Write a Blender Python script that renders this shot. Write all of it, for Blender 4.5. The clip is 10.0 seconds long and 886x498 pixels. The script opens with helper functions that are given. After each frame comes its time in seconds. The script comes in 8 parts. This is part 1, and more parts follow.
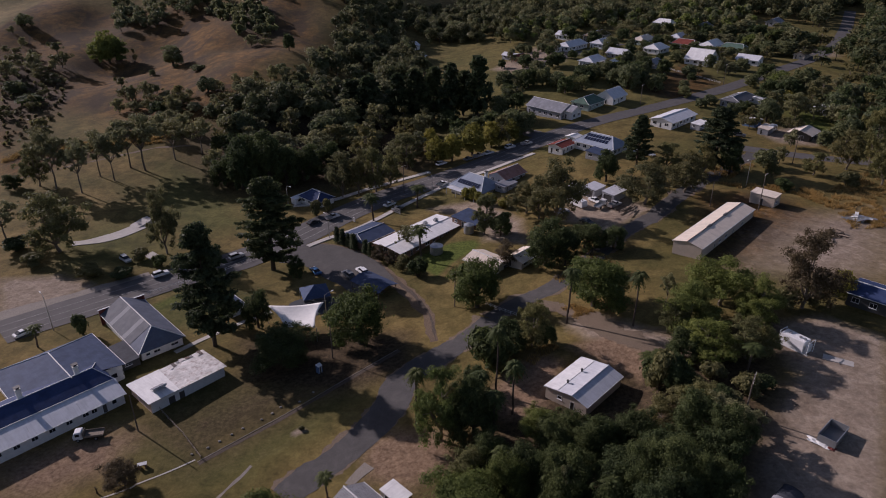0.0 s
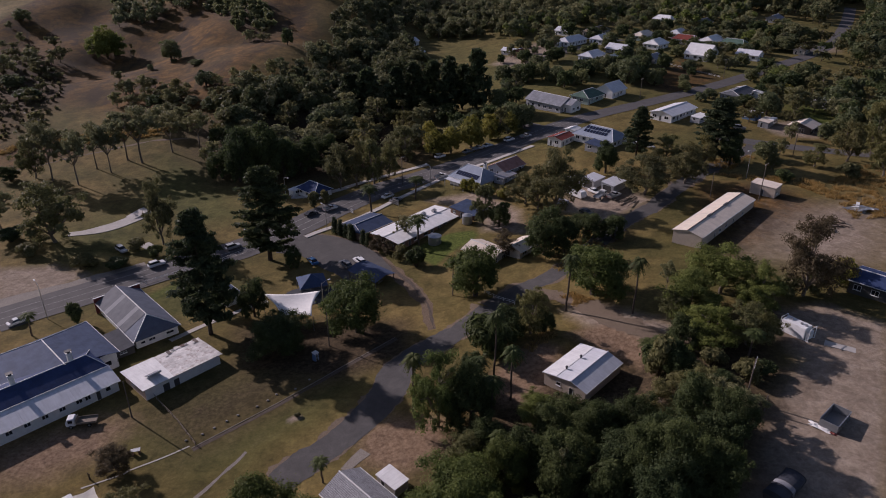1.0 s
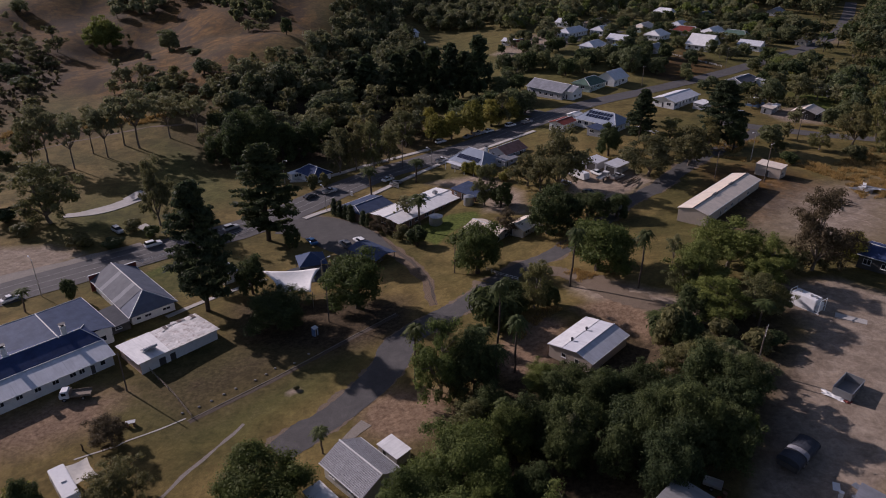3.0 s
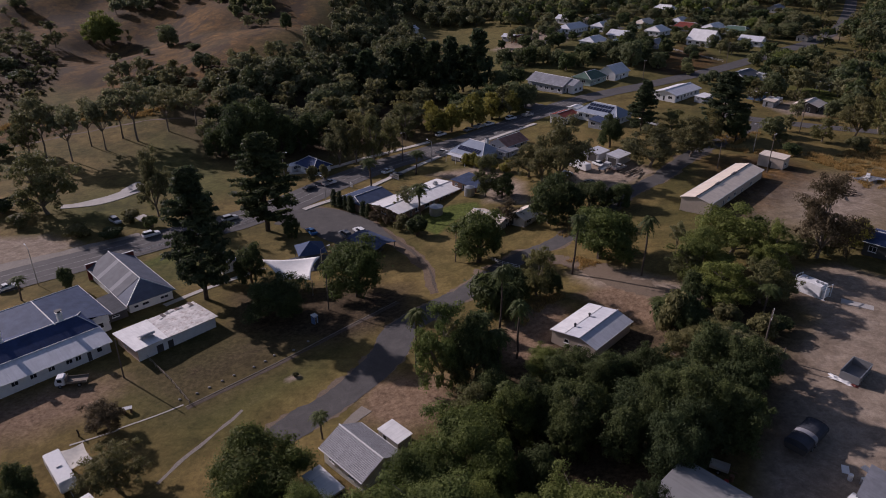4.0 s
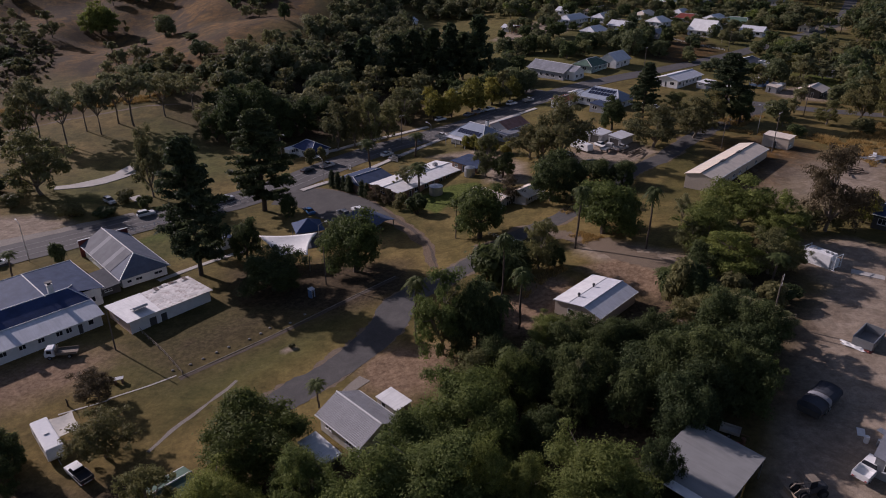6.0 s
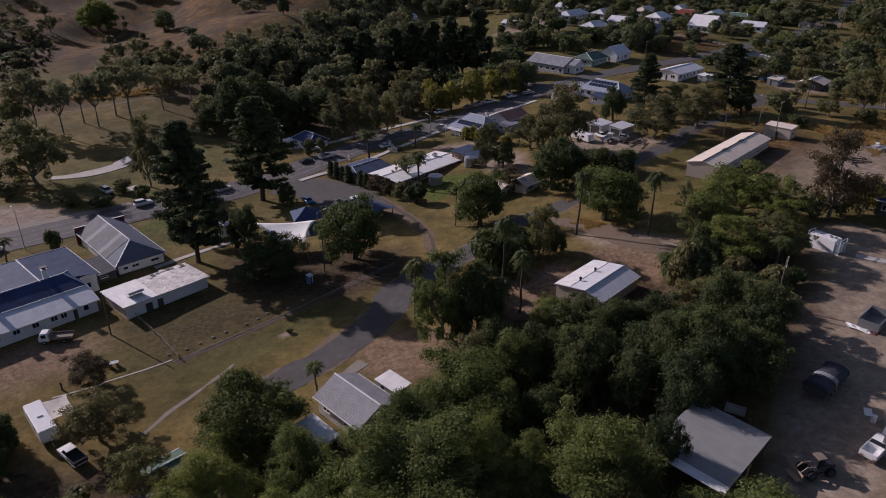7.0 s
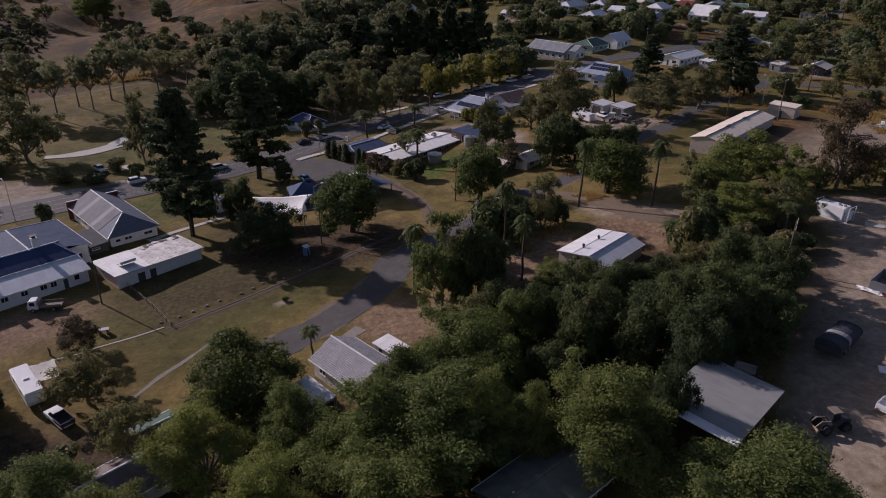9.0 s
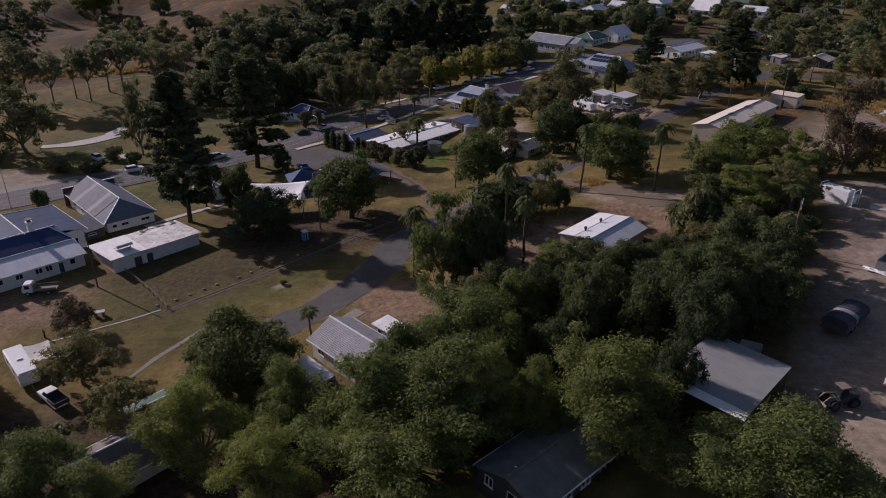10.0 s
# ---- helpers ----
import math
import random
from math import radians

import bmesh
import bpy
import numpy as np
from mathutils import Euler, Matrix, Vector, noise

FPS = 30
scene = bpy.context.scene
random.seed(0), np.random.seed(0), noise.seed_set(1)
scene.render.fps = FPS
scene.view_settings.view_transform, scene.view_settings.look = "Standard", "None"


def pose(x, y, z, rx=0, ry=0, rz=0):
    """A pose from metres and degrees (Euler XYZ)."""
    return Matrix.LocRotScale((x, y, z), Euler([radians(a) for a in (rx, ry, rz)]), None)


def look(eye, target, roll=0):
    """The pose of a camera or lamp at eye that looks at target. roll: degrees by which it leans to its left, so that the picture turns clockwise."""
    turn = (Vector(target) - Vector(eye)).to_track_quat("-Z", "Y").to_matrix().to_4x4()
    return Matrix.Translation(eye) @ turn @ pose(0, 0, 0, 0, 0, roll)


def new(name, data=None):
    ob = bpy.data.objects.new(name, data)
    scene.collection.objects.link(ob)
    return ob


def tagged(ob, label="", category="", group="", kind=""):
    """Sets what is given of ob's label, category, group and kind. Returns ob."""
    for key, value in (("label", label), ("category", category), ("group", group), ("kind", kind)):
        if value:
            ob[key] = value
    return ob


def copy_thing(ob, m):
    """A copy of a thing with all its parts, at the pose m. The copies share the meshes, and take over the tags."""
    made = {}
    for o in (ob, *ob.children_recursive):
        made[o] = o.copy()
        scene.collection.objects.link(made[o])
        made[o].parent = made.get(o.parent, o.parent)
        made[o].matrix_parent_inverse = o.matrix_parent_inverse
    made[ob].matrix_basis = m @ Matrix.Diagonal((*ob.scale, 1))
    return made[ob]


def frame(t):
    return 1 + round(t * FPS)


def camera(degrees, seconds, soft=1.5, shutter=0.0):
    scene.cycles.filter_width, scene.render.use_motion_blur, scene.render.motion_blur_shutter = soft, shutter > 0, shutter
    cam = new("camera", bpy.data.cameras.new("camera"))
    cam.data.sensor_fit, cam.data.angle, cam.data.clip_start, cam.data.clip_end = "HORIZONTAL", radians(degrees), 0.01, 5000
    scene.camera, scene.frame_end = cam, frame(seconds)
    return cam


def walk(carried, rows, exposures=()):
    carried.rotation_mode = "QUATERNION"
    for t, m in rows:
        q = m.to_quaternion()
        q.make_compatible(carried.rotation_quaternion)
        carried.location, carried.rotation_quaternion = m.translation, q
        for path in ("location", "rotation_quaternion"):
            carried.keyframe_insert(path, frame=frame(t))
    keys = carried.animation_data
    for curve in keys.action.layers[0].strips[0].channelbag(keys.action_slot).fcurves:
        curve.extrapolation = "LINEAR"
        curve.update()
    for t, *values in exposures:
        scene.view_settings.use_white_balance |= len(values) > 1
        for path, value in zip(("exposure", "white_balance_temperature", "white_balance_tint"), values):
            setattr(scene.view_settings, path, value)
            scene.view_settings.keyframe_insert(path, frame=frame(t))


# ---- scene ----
EXPOSE = -0.3
cam = camera(66.5, 10.0, soft=1.0)
PATH = [
    (0.0, 0.011, 0.123, 85.812, 0.11, -26.146, -0.071),
    (0.5, 0.298, 0.152, 84.191, 0.127, -26.117, -0.045),
    (1.0, 0.37, 0.059, 82.467, 0.099, -26.073, 0.003),
    (1.5, 0.221, -0.023, 80.855, 0.077, -26.036, 0.038),
    (2.0, -0.037, -0.151, 79.185, 0.039, -25.975, 0.106),
    (2.5, -0.248, -0.128, 77.511, 0.023, -25.944, 0.133),
    (4.0, -0.853, -0.017, 72.457, -0.043, -25.781, 0.231),
    (4.5, -0.986, 0.053, 70.729, -0.061, -25.724, 0.257),
    (5.0, -1.076, 0.105, 69.055, -0.071, -25.664, 0.274),
    (5.5, -1.092, 0.162, 67.385, -0.091, -25.629, 0.295),
    (7.0, -1.191, 0.144, 62.251, -0.145, -25.459, 0.416),
    (7.5, -1.266, 0.154, 60.604, -0.163, -25.42, 0.436),
    (8.0, -1.323, 0.114, 58.89, -0.177, -25.379, 0.452),
    (8.5, -1.337, 0.154, 57.229, -0.197, -25.336, 0.511),
    (9.0, -1.394, 0.163, 55.561, -0.235, -25.296, 0.574),
    (9.5, -1.433, 0.132, 53.919, -0.244, -25.261, 0.611),
    (10.0, -1.544, 0.131, 52.267, -0.276, -25.229, 0.66),
]  # seconds, place in metres, yaw, pitch and roll in degrees
walk(cam, [(t, pose(x, y, z, 90 + pitch, -roll, yaw)) for t, x, y, z, yaw, pitch, roll in PATH],
     exposures=[(0.0, EXPOSE, 6220, 31), (10.0, EXPOSE, 6220, 31)])

# ---- light: low clear sun from beyond the hills ----
SUN_WAY = Vector((0.81, -0.585, -0.435)).normalized()  # the way the light travels
world = bpy.data.worlds.new("sky")
scene.world = world
world.use_nodes = True
wn = world.node_tree
sky = wn.nodes.new("ShaderNodeTexSky")
sky.sky_type = "NISHITA"
sky.sun_disc = False
sky.sun_elevation = math.asin(-SUN_WAY.z)
sky.sun_rotation = math.atan2(-SUN_WAY.x, -SUN_WAY.y)
wn.links.new(sky.outputs[0], wn.nodes["Background"].inputs[0])
wn.nodes["Background"].inputs[1].default_value = 0.075
sun = new("sun", bpy.data.lights.new("sun", "SUN"))
sun.data.energy = 5.0
sun.data.angle = radians(0.55)
sun.data.color = (1.0, 0.94, 0.86)
sun.matrix_world = look((0, 0, 200), Vector((0, 0, 200)) + SUN_WAY)


# ---- materials ----
class Mat:
    """A node material with a few short cuts."""

    def __init__(self, name, rough=0.8, metal=0.0, spec=0.3):
        self.m = bpy.data.materials.new(name)
        self.m.use_nodes = True
        self.t = self.m.node_tree
        self.n, self.l = self.t.nodes, self.t.links
        self.b = self.n["Principled BSDF"]
        self.b.inputs["Roughness"].default_value = rough
        self.b.inputs["Metallic"].default_value = metal
        self.b.inputs["Specular IOR Level"].default_value = spec
        self.co = self.n.new("ShaderNodeTexCoord").outputs["Object"]

    def noise(self, scale, detail=4, rough=0.6, stretch=None, distort=0.0):
        t = self.n.new("ShaderNodeTexNoise")
        t.inputs["Scale"].default_value = scale
        t.inputs["Detail"].default_value = detail
        t.inputs["Roughness"].default_value = rough
        t.inputs["Distortion"].default_value = distort
        src = self.co
        if stretch:
            mp = self.n.new("ShaderNodeMapping")
            mp.inputs["Scale"].default_value = stretch
            self.l.new(src, mp.inputs[0])
            src = mp.outputs[0]
        self.l.new(src, t.inputs["Vector"])
        return t.outputs["Fac"]

    def ramp(self, fac, stops):
        r = self.n.new("ShaderNodeValToRGB")
        e = r.color_ramp.elements
        while len(e) < len(stops):
            e.new(0.5)
        for k, (p, c) in zip(e, stops):
            k.position = p
            k.color = (*c, 1) if len(c) == 3 else c
        self.l.new(fac, r.inputs[0])
        return r.outputs[0]

    def math(self, op, a, b=0.0):
        q = self.n.new("ShaderNodeMath")
        q.operation = op
        q.use_clamp = op in ("ADD", "SUBTRACT")
        for i, v in enumerate((a, b)):
            if isinstance(v, (int, float)):
                q.inputs[i].default_value = v
            else:
                self.l.new(v, q.inputs[i])
        return q.outputs[0]

    def mix(self, fac, a, b, blend="MIX"):
        x = self.n.new("ShaderNodeMix")
        x.data_type, x.blend_type = "RGBA", blend
        for i, v in ((0, fac), (6, a), (7, b)):
            if isinstance(v, (int, float)):
                x.inputs[i].default_value = v
            elif isinstance(v, tuple):
                x.inputs[i].default_value = (*v, 1)
            else:
                self.l.new(v, x.inputs[i])
        return x.outputs[2]

    def attr(self, name):
        a = self.n.new("ShaderNodeAttribute")
        a.attribute_name = name
        return a.outputs["Fac"]

    def bump(self, height, strength=0.4, dist=0.1):
        u = self.n.new("ShaderNodeBump")
        u.inputs["Strength"].default_value = strength
        u.inputs["Distance"].default_value = dist
        self.l.new(height, u.inputs["Height"])
        self.l.new(u.outputs[0], self.b.inputs["Normal"])
        return self

    def base(self, col):
        if isinstance(col, tuple):
            self.b.inputs["Base Color"].default_value = (*col, 1)
        else:
            self.l.new(col, self.b.inputs["Base Color"])
        return self


def tint(c, k):
    return tuple(min(1.0, v * k) for v in c)


def metal_roof(name, col, ribs=5.0, rough=0.72, stain=0.35, rust=0.0):
    """Painted or zinc corrugated sheet; the ribs run down the slope (local y)."""
    m = Mat(name, rough, 0.0, 0.08)
    big = m.noise(0.5, 5, 0.65)
    streak = m.noise(1.0, 4, 0.6, (2.2, 0.25, 0.3))
    c = m.mix(m.ramp(big, [(0.35, (0, 0, 0)), (0.7, (1, 1, 1))]), tint(col, 1 - stain), col)
    c = m.mix(m.math("MULTIPLY", m.ramp(streak, [(0.45, (0, 0, 0)), (0.75, (1, 1, 1))]), 0.45), c, tint(col, 0.62))
    if rust:
        c = m.mix(m.math("MULTIPLY", m.ramp(m.noise(0.9, 6, 0.7), [(0.5, (0, 0, 0)), (0.66, (1, 1, 1))]), rust), c, (0.16, 0.08, 0.05))
    m.base(c)
    w = m.n.new("ShaderNodeTexWave")
    w.inputs["Scale"].default_value = ribs
    m.l.new(m.co, w.inputs["Vector"])
    return m.bump(w.outputs["Fac"], 0.12, 0.02).m


def paint(name, col, rough=0.7, boards=0.0, grime=0.25):
    """Painted wall; boards: weatherboard lines a metre."""
    m = Mat(name, rough)
    g = m.noise(0.9, 5, 0.65)
    c = m.mix(m.math("MULTIPLY", m.ramp(g, [(0.4, (0, 0, 0)), (0.75, (1, 1, 1))]), grime * 1.6), col, tint(col, 0.6))
    c = m.mix(0.12, c, m.ramp(m.noise(14, 3), [(0.3, tint(col, 0.6)), (0.7, tint(col, 1.15))]))
    m.base(c)
    if boards:
        w = m.n.new("ShaderNodeTexWave")
        w.bands_direction = "Z"
        w.wave_profile = "SAW"
        w.inputs["Scale"].default_value = boards
        m.l.new(m.co, w.inputs["Vector"])
        m.bump(w.outputs["Fac"], 0.5, 0.03)
    else:
        m.bump(m.noise(9, 3), 0.2, 0.02)
    return m.m


def plain(name, col, rough=0.6, metal=0.0, var=0.25, scale=6.0):
    m = Mat(name, rough, metal)
    m.base(m.ramp(m.noise(scale, 4), [(0.3, tint(col, 1 - var)), (0.7, tint(col, 1 + var * 0.6))]))
    return m.bump(m.noise(scale * 5, 3), 0.15, 0.02).m


def foliage(name, dark, light, warm=0.0):
    m = Mat(name, 0.65, 0, 0.14)
    g = m.n.new("ShaderNodeNewGeometry")
    o = m.n.new("ShaderNodeObjectInfo")
    leaf = m.ramp(g.outputs["Random Per Island"], [(0.0, dark), (1.0, light)])
    clump = m.noise(0.45, 3)
    c = m.mix(m.ramp(clump, [(0.35, (0, 0, 0)), (0.65, (1, 1, 1))]), m.mix(0.45, leaf, dark), leaf)
    c = m.mix(m.math("MULTIPLY", o.outputs["Random"], 0.16), c, (light[0] * 1.35, light[1] * 1.0, light[2] * 0.55))
    other = m.math("FRACT", m.math("MULTIPLY", o.outputs["Random"], 37.0))
    c = m.mix(0.55, c, m.ramp(other, [(0.0, (0.62, 0.66, 0.72)), (0.5, (1.0, 1.0, 1.0)), (1.0, (1.3, 1.25, 1.1))]), "MULTIPLY")
    if warm:
        c = m.mix(m.math("MULTIPLY", m.ramp(m.noise(0.8, 4), [(0.5, (0, 0, 0)), (0.68, (1, 1, 1))]), warm), c, (0.17, 0.11, 0.03))
    m.base(c)
    t = m.n.new("ShaderNodeBsdfTranslucent")
    m.l.new(c, t.inputs[0])
    s = m.n.new("ShaderNodeMixShader")
    s.inputs[0].default_value = 0.4
    m.l.new(m.b.outputs[0], s.inputs[1])
    m.l.new(t.outputs[0], s.inputs[2])
    m.l.new(s.outputs[0], m.n["Material Output"].inputs[0])
    return m.m


def ground_mat():
    m = Mat("dry_grass_ground", 0.95, 0, 0.1)
    big = m.noise(0.022, 6, 0.62)
    mid = m.noise(0.16, 6, 0.65, distort=0.4)
    fine = m.noise(1.3, 5, 0.7)
    grain = m.noise(9.0, 3, 0.6)
    straw = m.ramp(mid, [(0.28, (0.100, 0.074, 0.027)), (0.5, (0.196, 0.141, 0.052)), (0.72, (0.285, 0.207, 0.083))])
    olive = m.ramp(mid, [(0.3, (0.072, 0.066, 0.022)), (0.7, (0.150, 0.124, 0.043))])
    c = m.mix(m.ramp(big, [(0.42, (0, 0, 0)), (0.6, (1, 1, 1))]), straw, olive)

    def edge(name, soft=0.16, k=0.5):
        s = m.math("ADD", m.attr(name), m.math("MULTIPLY", m.math("SUBTRACT", mid, 0.5), k))
        s2 = m.n.new("ShaderNodeMapRange")
        s2.inputs[1].default_value, s2.inputs[2].default_value = 0.5 - soft, 0.5 + soft
        m.l.new(s, s2.inputs[0])
        return s2.outputs[0]

    lawn = m.ramp(fine, [(0.3, (0.058, 0.080, 0.016)), (0.7, (0.125, 0.150, 0.034))])
    c = m.mix(edge("lawn", 0.2), c, lawn)
    sage = m.ramp(mid, [(0.3, (0.062, 0.064, 0.020)), (0.5, (0.112, 0.108, 0.034)), (0.72, (0.165, 0.148, 0.052))])
    c = m.mix(edge("olive", 0.3, 0.9), c, sage)
    gold = m.ramp(mid, [(0.3, (0.064, 0.040, 0.013)), (0.5, (0.150, 0.080, 0.025)), (0.72, (0.262, 0.144, 0.045))])
    dull = m.ramp(mid, [(0.3, (0.054, 0.039, 0.019)), (0.7, (0.116, 0.080, 0.038))])
    gold = m.mix(m.math("MULTIPLY", m.ramp(m.noise(0.03, 5, 0.6), [(0.45, (0, 0, 0)), (0.62, (1, 1, 1))]), 0.8), gold, dull)
    tuft = m.ramp(m.noise(0.3, 6, 0.75, distort=0.5), [(0.52, (0, 0, 0)), (0.62, (1, 1, 1))])
    gold = m.mix(m.math("MULTIPLY", tuft, 0.6), gold, (0.055, 0.046, 0.020))
    worn = m.ramp(m.noise(0.06, 6, 0.7, (1.0, 0.55, 1.0), 0.8), [(0.5, (0, 0, 0)), (0.58, (1, 1, 1))])
    gold = m.mix(m.math("MULTIPLY", worn, 0.85), gold, (0.056, 0.037, 0.022))
    c = m.mix(edge("gold", 0.3), c, gold)
    dirt = m.ramp(m.noise(0.35, 6, 0.7, distort=0.6), [(0.30, (0.215, 0.165, 0.125)), (0.52, (0.315, 0.25, 0.193)), (0.72, (0.41, 0.335, 0.268))])
    c = m.mix(edge("dirt", 0.2, 0.7), c, dirt)
    # Leaf litter; gully and tree shade is painted with the same dark brown
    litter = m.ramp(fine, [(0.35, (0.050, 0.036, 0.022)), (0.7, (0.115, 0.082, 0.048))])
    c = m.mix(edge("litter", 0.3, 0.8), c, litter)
    red = m.ramp(fine, [(0.3, (0.175, 0.112, 0.070)), (0.7, (0.30, 0.208, 0.140))])
    c = m.mix(edge("red", 0.25, 0.8), c, red)
    c = m.mix(0.55, c, m.ramp(m.noise(0.55, 6, 0.72, distort=0.8), [(0.3, (0.5, 0.5, 0.48)), (0.7, (1.3, 1.28, 1.2))]), "MULTIPLY")
    c = m.mix(0.55, c, m.ramp(fine, [(0.25, (0.5, 0.5, 0.5)), (0.75, (1.3, 1.3, 1.3))]), "MULTIPLY")
    c = m.mix(0.45, c, m.ramp(grain, [(0.3, (0.6, 0.6, 0.6)), (0.7, (1.25, 1.25, 1.25))]), "MULTIPLY")
    m.base(c)
    return m.bump(m.mix(0.5, fine, grain), 0.7, 0.12).m


def road_mat(name, a, b, c3, patch=0.25):
    m = Mat(name, 0.9, 0, 0.25)
    c = m.ramp(m.noise(0.35, 6, 0.7, distort=0.5), [(0.3, a), (0.55, b), (0.75, c3)])
    c = m.mix(patch, c, m.ramp(m.noise(7, 4), [(0.3, tint(a, 0.7)), (0.7, tint(c3, 1.2))]))
    m.base(c)
    return m.bump(m.noise(12, 3), 0.3, 0.03).m


M = {}
M["ground"] = ground_mat()
M["asphalt"] = road_mat("worn_asphalt", (0.072, 0.067, 0.066), (0.10, 0.094, 0.092), (0.13, 0.122, 0.118))
M["lane"] = road_mat("old_bitumen", (0.056, 0.053, 0.052), (0.080, 0.076, 0.073), (0.122, 0.113, 0.104))
M["gravel"] = road_mat("gravel", (0.150, 0.130, 0.108), (0.210, 0.184, 0.155), (0.30, 0.266, 0.228), 0.6)
M["concrete"] = road_mat("concrete", (0.36, 0.34, 0.31), (0.46, 0.43, 0.395), (0.54, 0.51, 0.47))
M["line"] = plain("road_paint", (0.33, 0.33, 0.31), 0.85, 0, 0.6, 2)
M["verge"] = road_mat("stony_dirt", (0.075, 0.050, 0.030), (0.125, 0.086, 0.053), (0.20, 0.145, 0.096), 0.6)
M["track"] = road_mat("track_dirt", (0.105, 0.076, 0.050), (0.155, 0.115, 0.079), (0.215, 0.165, 0.118), 0.5)
M["softfall"] = plain("dark_softfall", (0.055, 0.06, 0.07), 0.95)
M["blue_roof"] = metal_roof("blue_grey_sheet", (0.078, 0.106, 0.178))
M["navy_roof"] = metal_roof("navy_sheet", (0.055, 0.082, 0.175))
M["pale_roof"] = metal_roof("pale_zinc_sheet", (0.68, 0.69, 0.72), stain=0.16)
M["white_roof"] = metal_roof("white_sheet", (0.86, 0.85, 0.83), stain=0.18)
M["worn_white"] = metal_roof("stained_white_sheet", (0.86, 0.83, 0.80), stain=0.45, rust=0.55)
M["grey_roof"] = metal_roof("grey_zinc_sheet", (0.31, 0.315, 0.34))
M["mid_roof"] = metal_roof("weathered_zinc_sheet", (0.165, 0.170, 0.186), stain=0.3)
M["shop_roof"] = metal_roof("weathered_blue_sheet", (0.165, 0.185, 0.235), stain=0.3)
M["strip_roof"] = metal_roof("clear_grey_sheet", (0.29, 0.293, 0.305), stain=0.15)
M["mid_grey_roof"] = metal_roof("plain_grey_sheet", (0.29, 0.288, 0.28), stain=0.12)
M["cream_roof"] = metal_roof("cream_sheet", (0.80, 0.69, 0.57), stain=0.16)
M["red_roof"] = metal_roof("red_sheet", (0.26, 0.07, 0.055), rust=0.3)
M["pink_roof"] = metal_roof("faded_red_sheet", (0.46, 0.25, 0.20), rust=0.45)
M["green_roof"] = metal_roof("green_sheet", (0.12, 0.19, 0.15))
tr = Mat("grey_roof_tiles", 0.7, 0, 0.25)
bt = tr.n.new("ShaderNodeTexBrick")
bt.inputs["Color1"].default_value = (0.36, 0.36, 0.375, 1)
bt.inputs["Color2"].default_value = (0.29, 0.29, 0.305, 1)
bt.inputs["Mortar"].default_value = (0.10, 0.10, 0.11, 1)
for key, val in (("Scale", 1.0), ("Mortar Size", 0.02), ("Brick Width", 0.26), ("Row Height", 0.24)):
    bt.inputs[key].default_value = val
tr.l.new(tr.co, bt.inputs["Vector"])
tr.base(tr.mix(0.5, bt.outputs["Color"], tr.ramp(tr.noise(0.8, 5), [(0.3, (0.55, 0.55, 0.55)), (0.7, (1.2, 1.2, 1.2))]), "MULTIPLY"))
tr.bump(bt.outputs["Fac"], 0.5, 0.04)
M["tile_roof"] = tr.m
M["tan_roof"] = metal_roof("tan_sheet", (0.38, 0.29, 0.2))
M["dark_roof"] = metal_roof("charcoal_sheet", (0.075, 0.08, 0.095))
M["green_grey_roof"] = metal_roof("mossy_grey_sheet", (0.20, 0.205, 0.175), stain=0.4)
M["ice_roof"] = metal_roof("pale_blue_sheet", (0.34, 0.385, 0.46), stain=0.2)
M["rust_roof"] = metal_roof("rusty_sheet", (0.23, 0.2, 0.185), stain=0.5, rust=0.7)
M["white_wall"] = paint("white_weatherboard", (0.78, 0.77, 0.74), 0.6, 4.0)
M["cream_wall"] = paint("cream_wall", (0.55, 0.49, 0.41), 0.7, 4.0)
M["peach_wall"] = paint("peach_render", (0.60, 0.43, 0.33), 0.8)
M["grey_wall"] = paint("grey_cladding", (0.38, 0.38, 0.39), 0.6, 4.0)
M["beige_wall"] = paint("beige_steel_wall", (0.54, 0.455, 0.37), 0.5)
M["green_wall"] = paint("pale_green_wall", (0.36, 0.45, 0.40), 0.6, 4.0)
M["dark_wall"] = paint("dark_timber_wall", (0.085, 0.08, 0.075), 0.8, 4.0)
M["brick_wall"] = paint("brown_brick_wall", (0.26, 0.16, 0.11), 0.85)
M["red_wall"] = paint("maroon_parapet", (0.2, 0.055, 0.045), 0.8)
M["blue_wall"] = paint("blue_wall", (0.12, 0.2, 0.34), 0.6)
M["trim"] = paint("white_trim", (0.74, 0.74, 0.73), 0.5)
M["dark_trim"] = plain("dark_trim", (0.06, 0.06, 0.065), 0.6)
M["timber"] = plain("grey_weathered_timber", (0.22, 0.18, 0.14), 0.85)
M["pole"] = plain("pole_timber", (0.13, 0.105, 0.085), 0.9)
M["steel"] = plain("galvanised_steel", (0.42, 0.43, 0.44), 0.4, 0.7)
M["rail"] = plain("white_rail_paint", (0.68, 0.68, 0.66), 0.5)
M["rubber"] = plain("tyre_rubber", (0.025, 0.025, 0.026), 0.9)
M["sail"] = plain("white_shade_cloth", (0.78, 0.77, 0.74), 0.85, 0, 0.08, 1.5)
M["blue_cloth"] = plain("navy_shade_cloth", (0.055, 0.085, 0.16), 0.85, 0, 0.2, 1.5)
M["canvas"] = plain("cream_canvas", (0.66, 0.62, 0.54), 0.9, 0, 0.1, 1.5)
M["stone"] = plain("grey_stone", (0.3, 0.28, 0.25), 0.9)
M["sand_stone"] = plain("white_painted_stone", (0.6, 0.58, 0.54), 0.9)
M["rust"] = plain("rusted_steel", (0.17, 0.085, 0.05), 0.9, 0, 0.45)
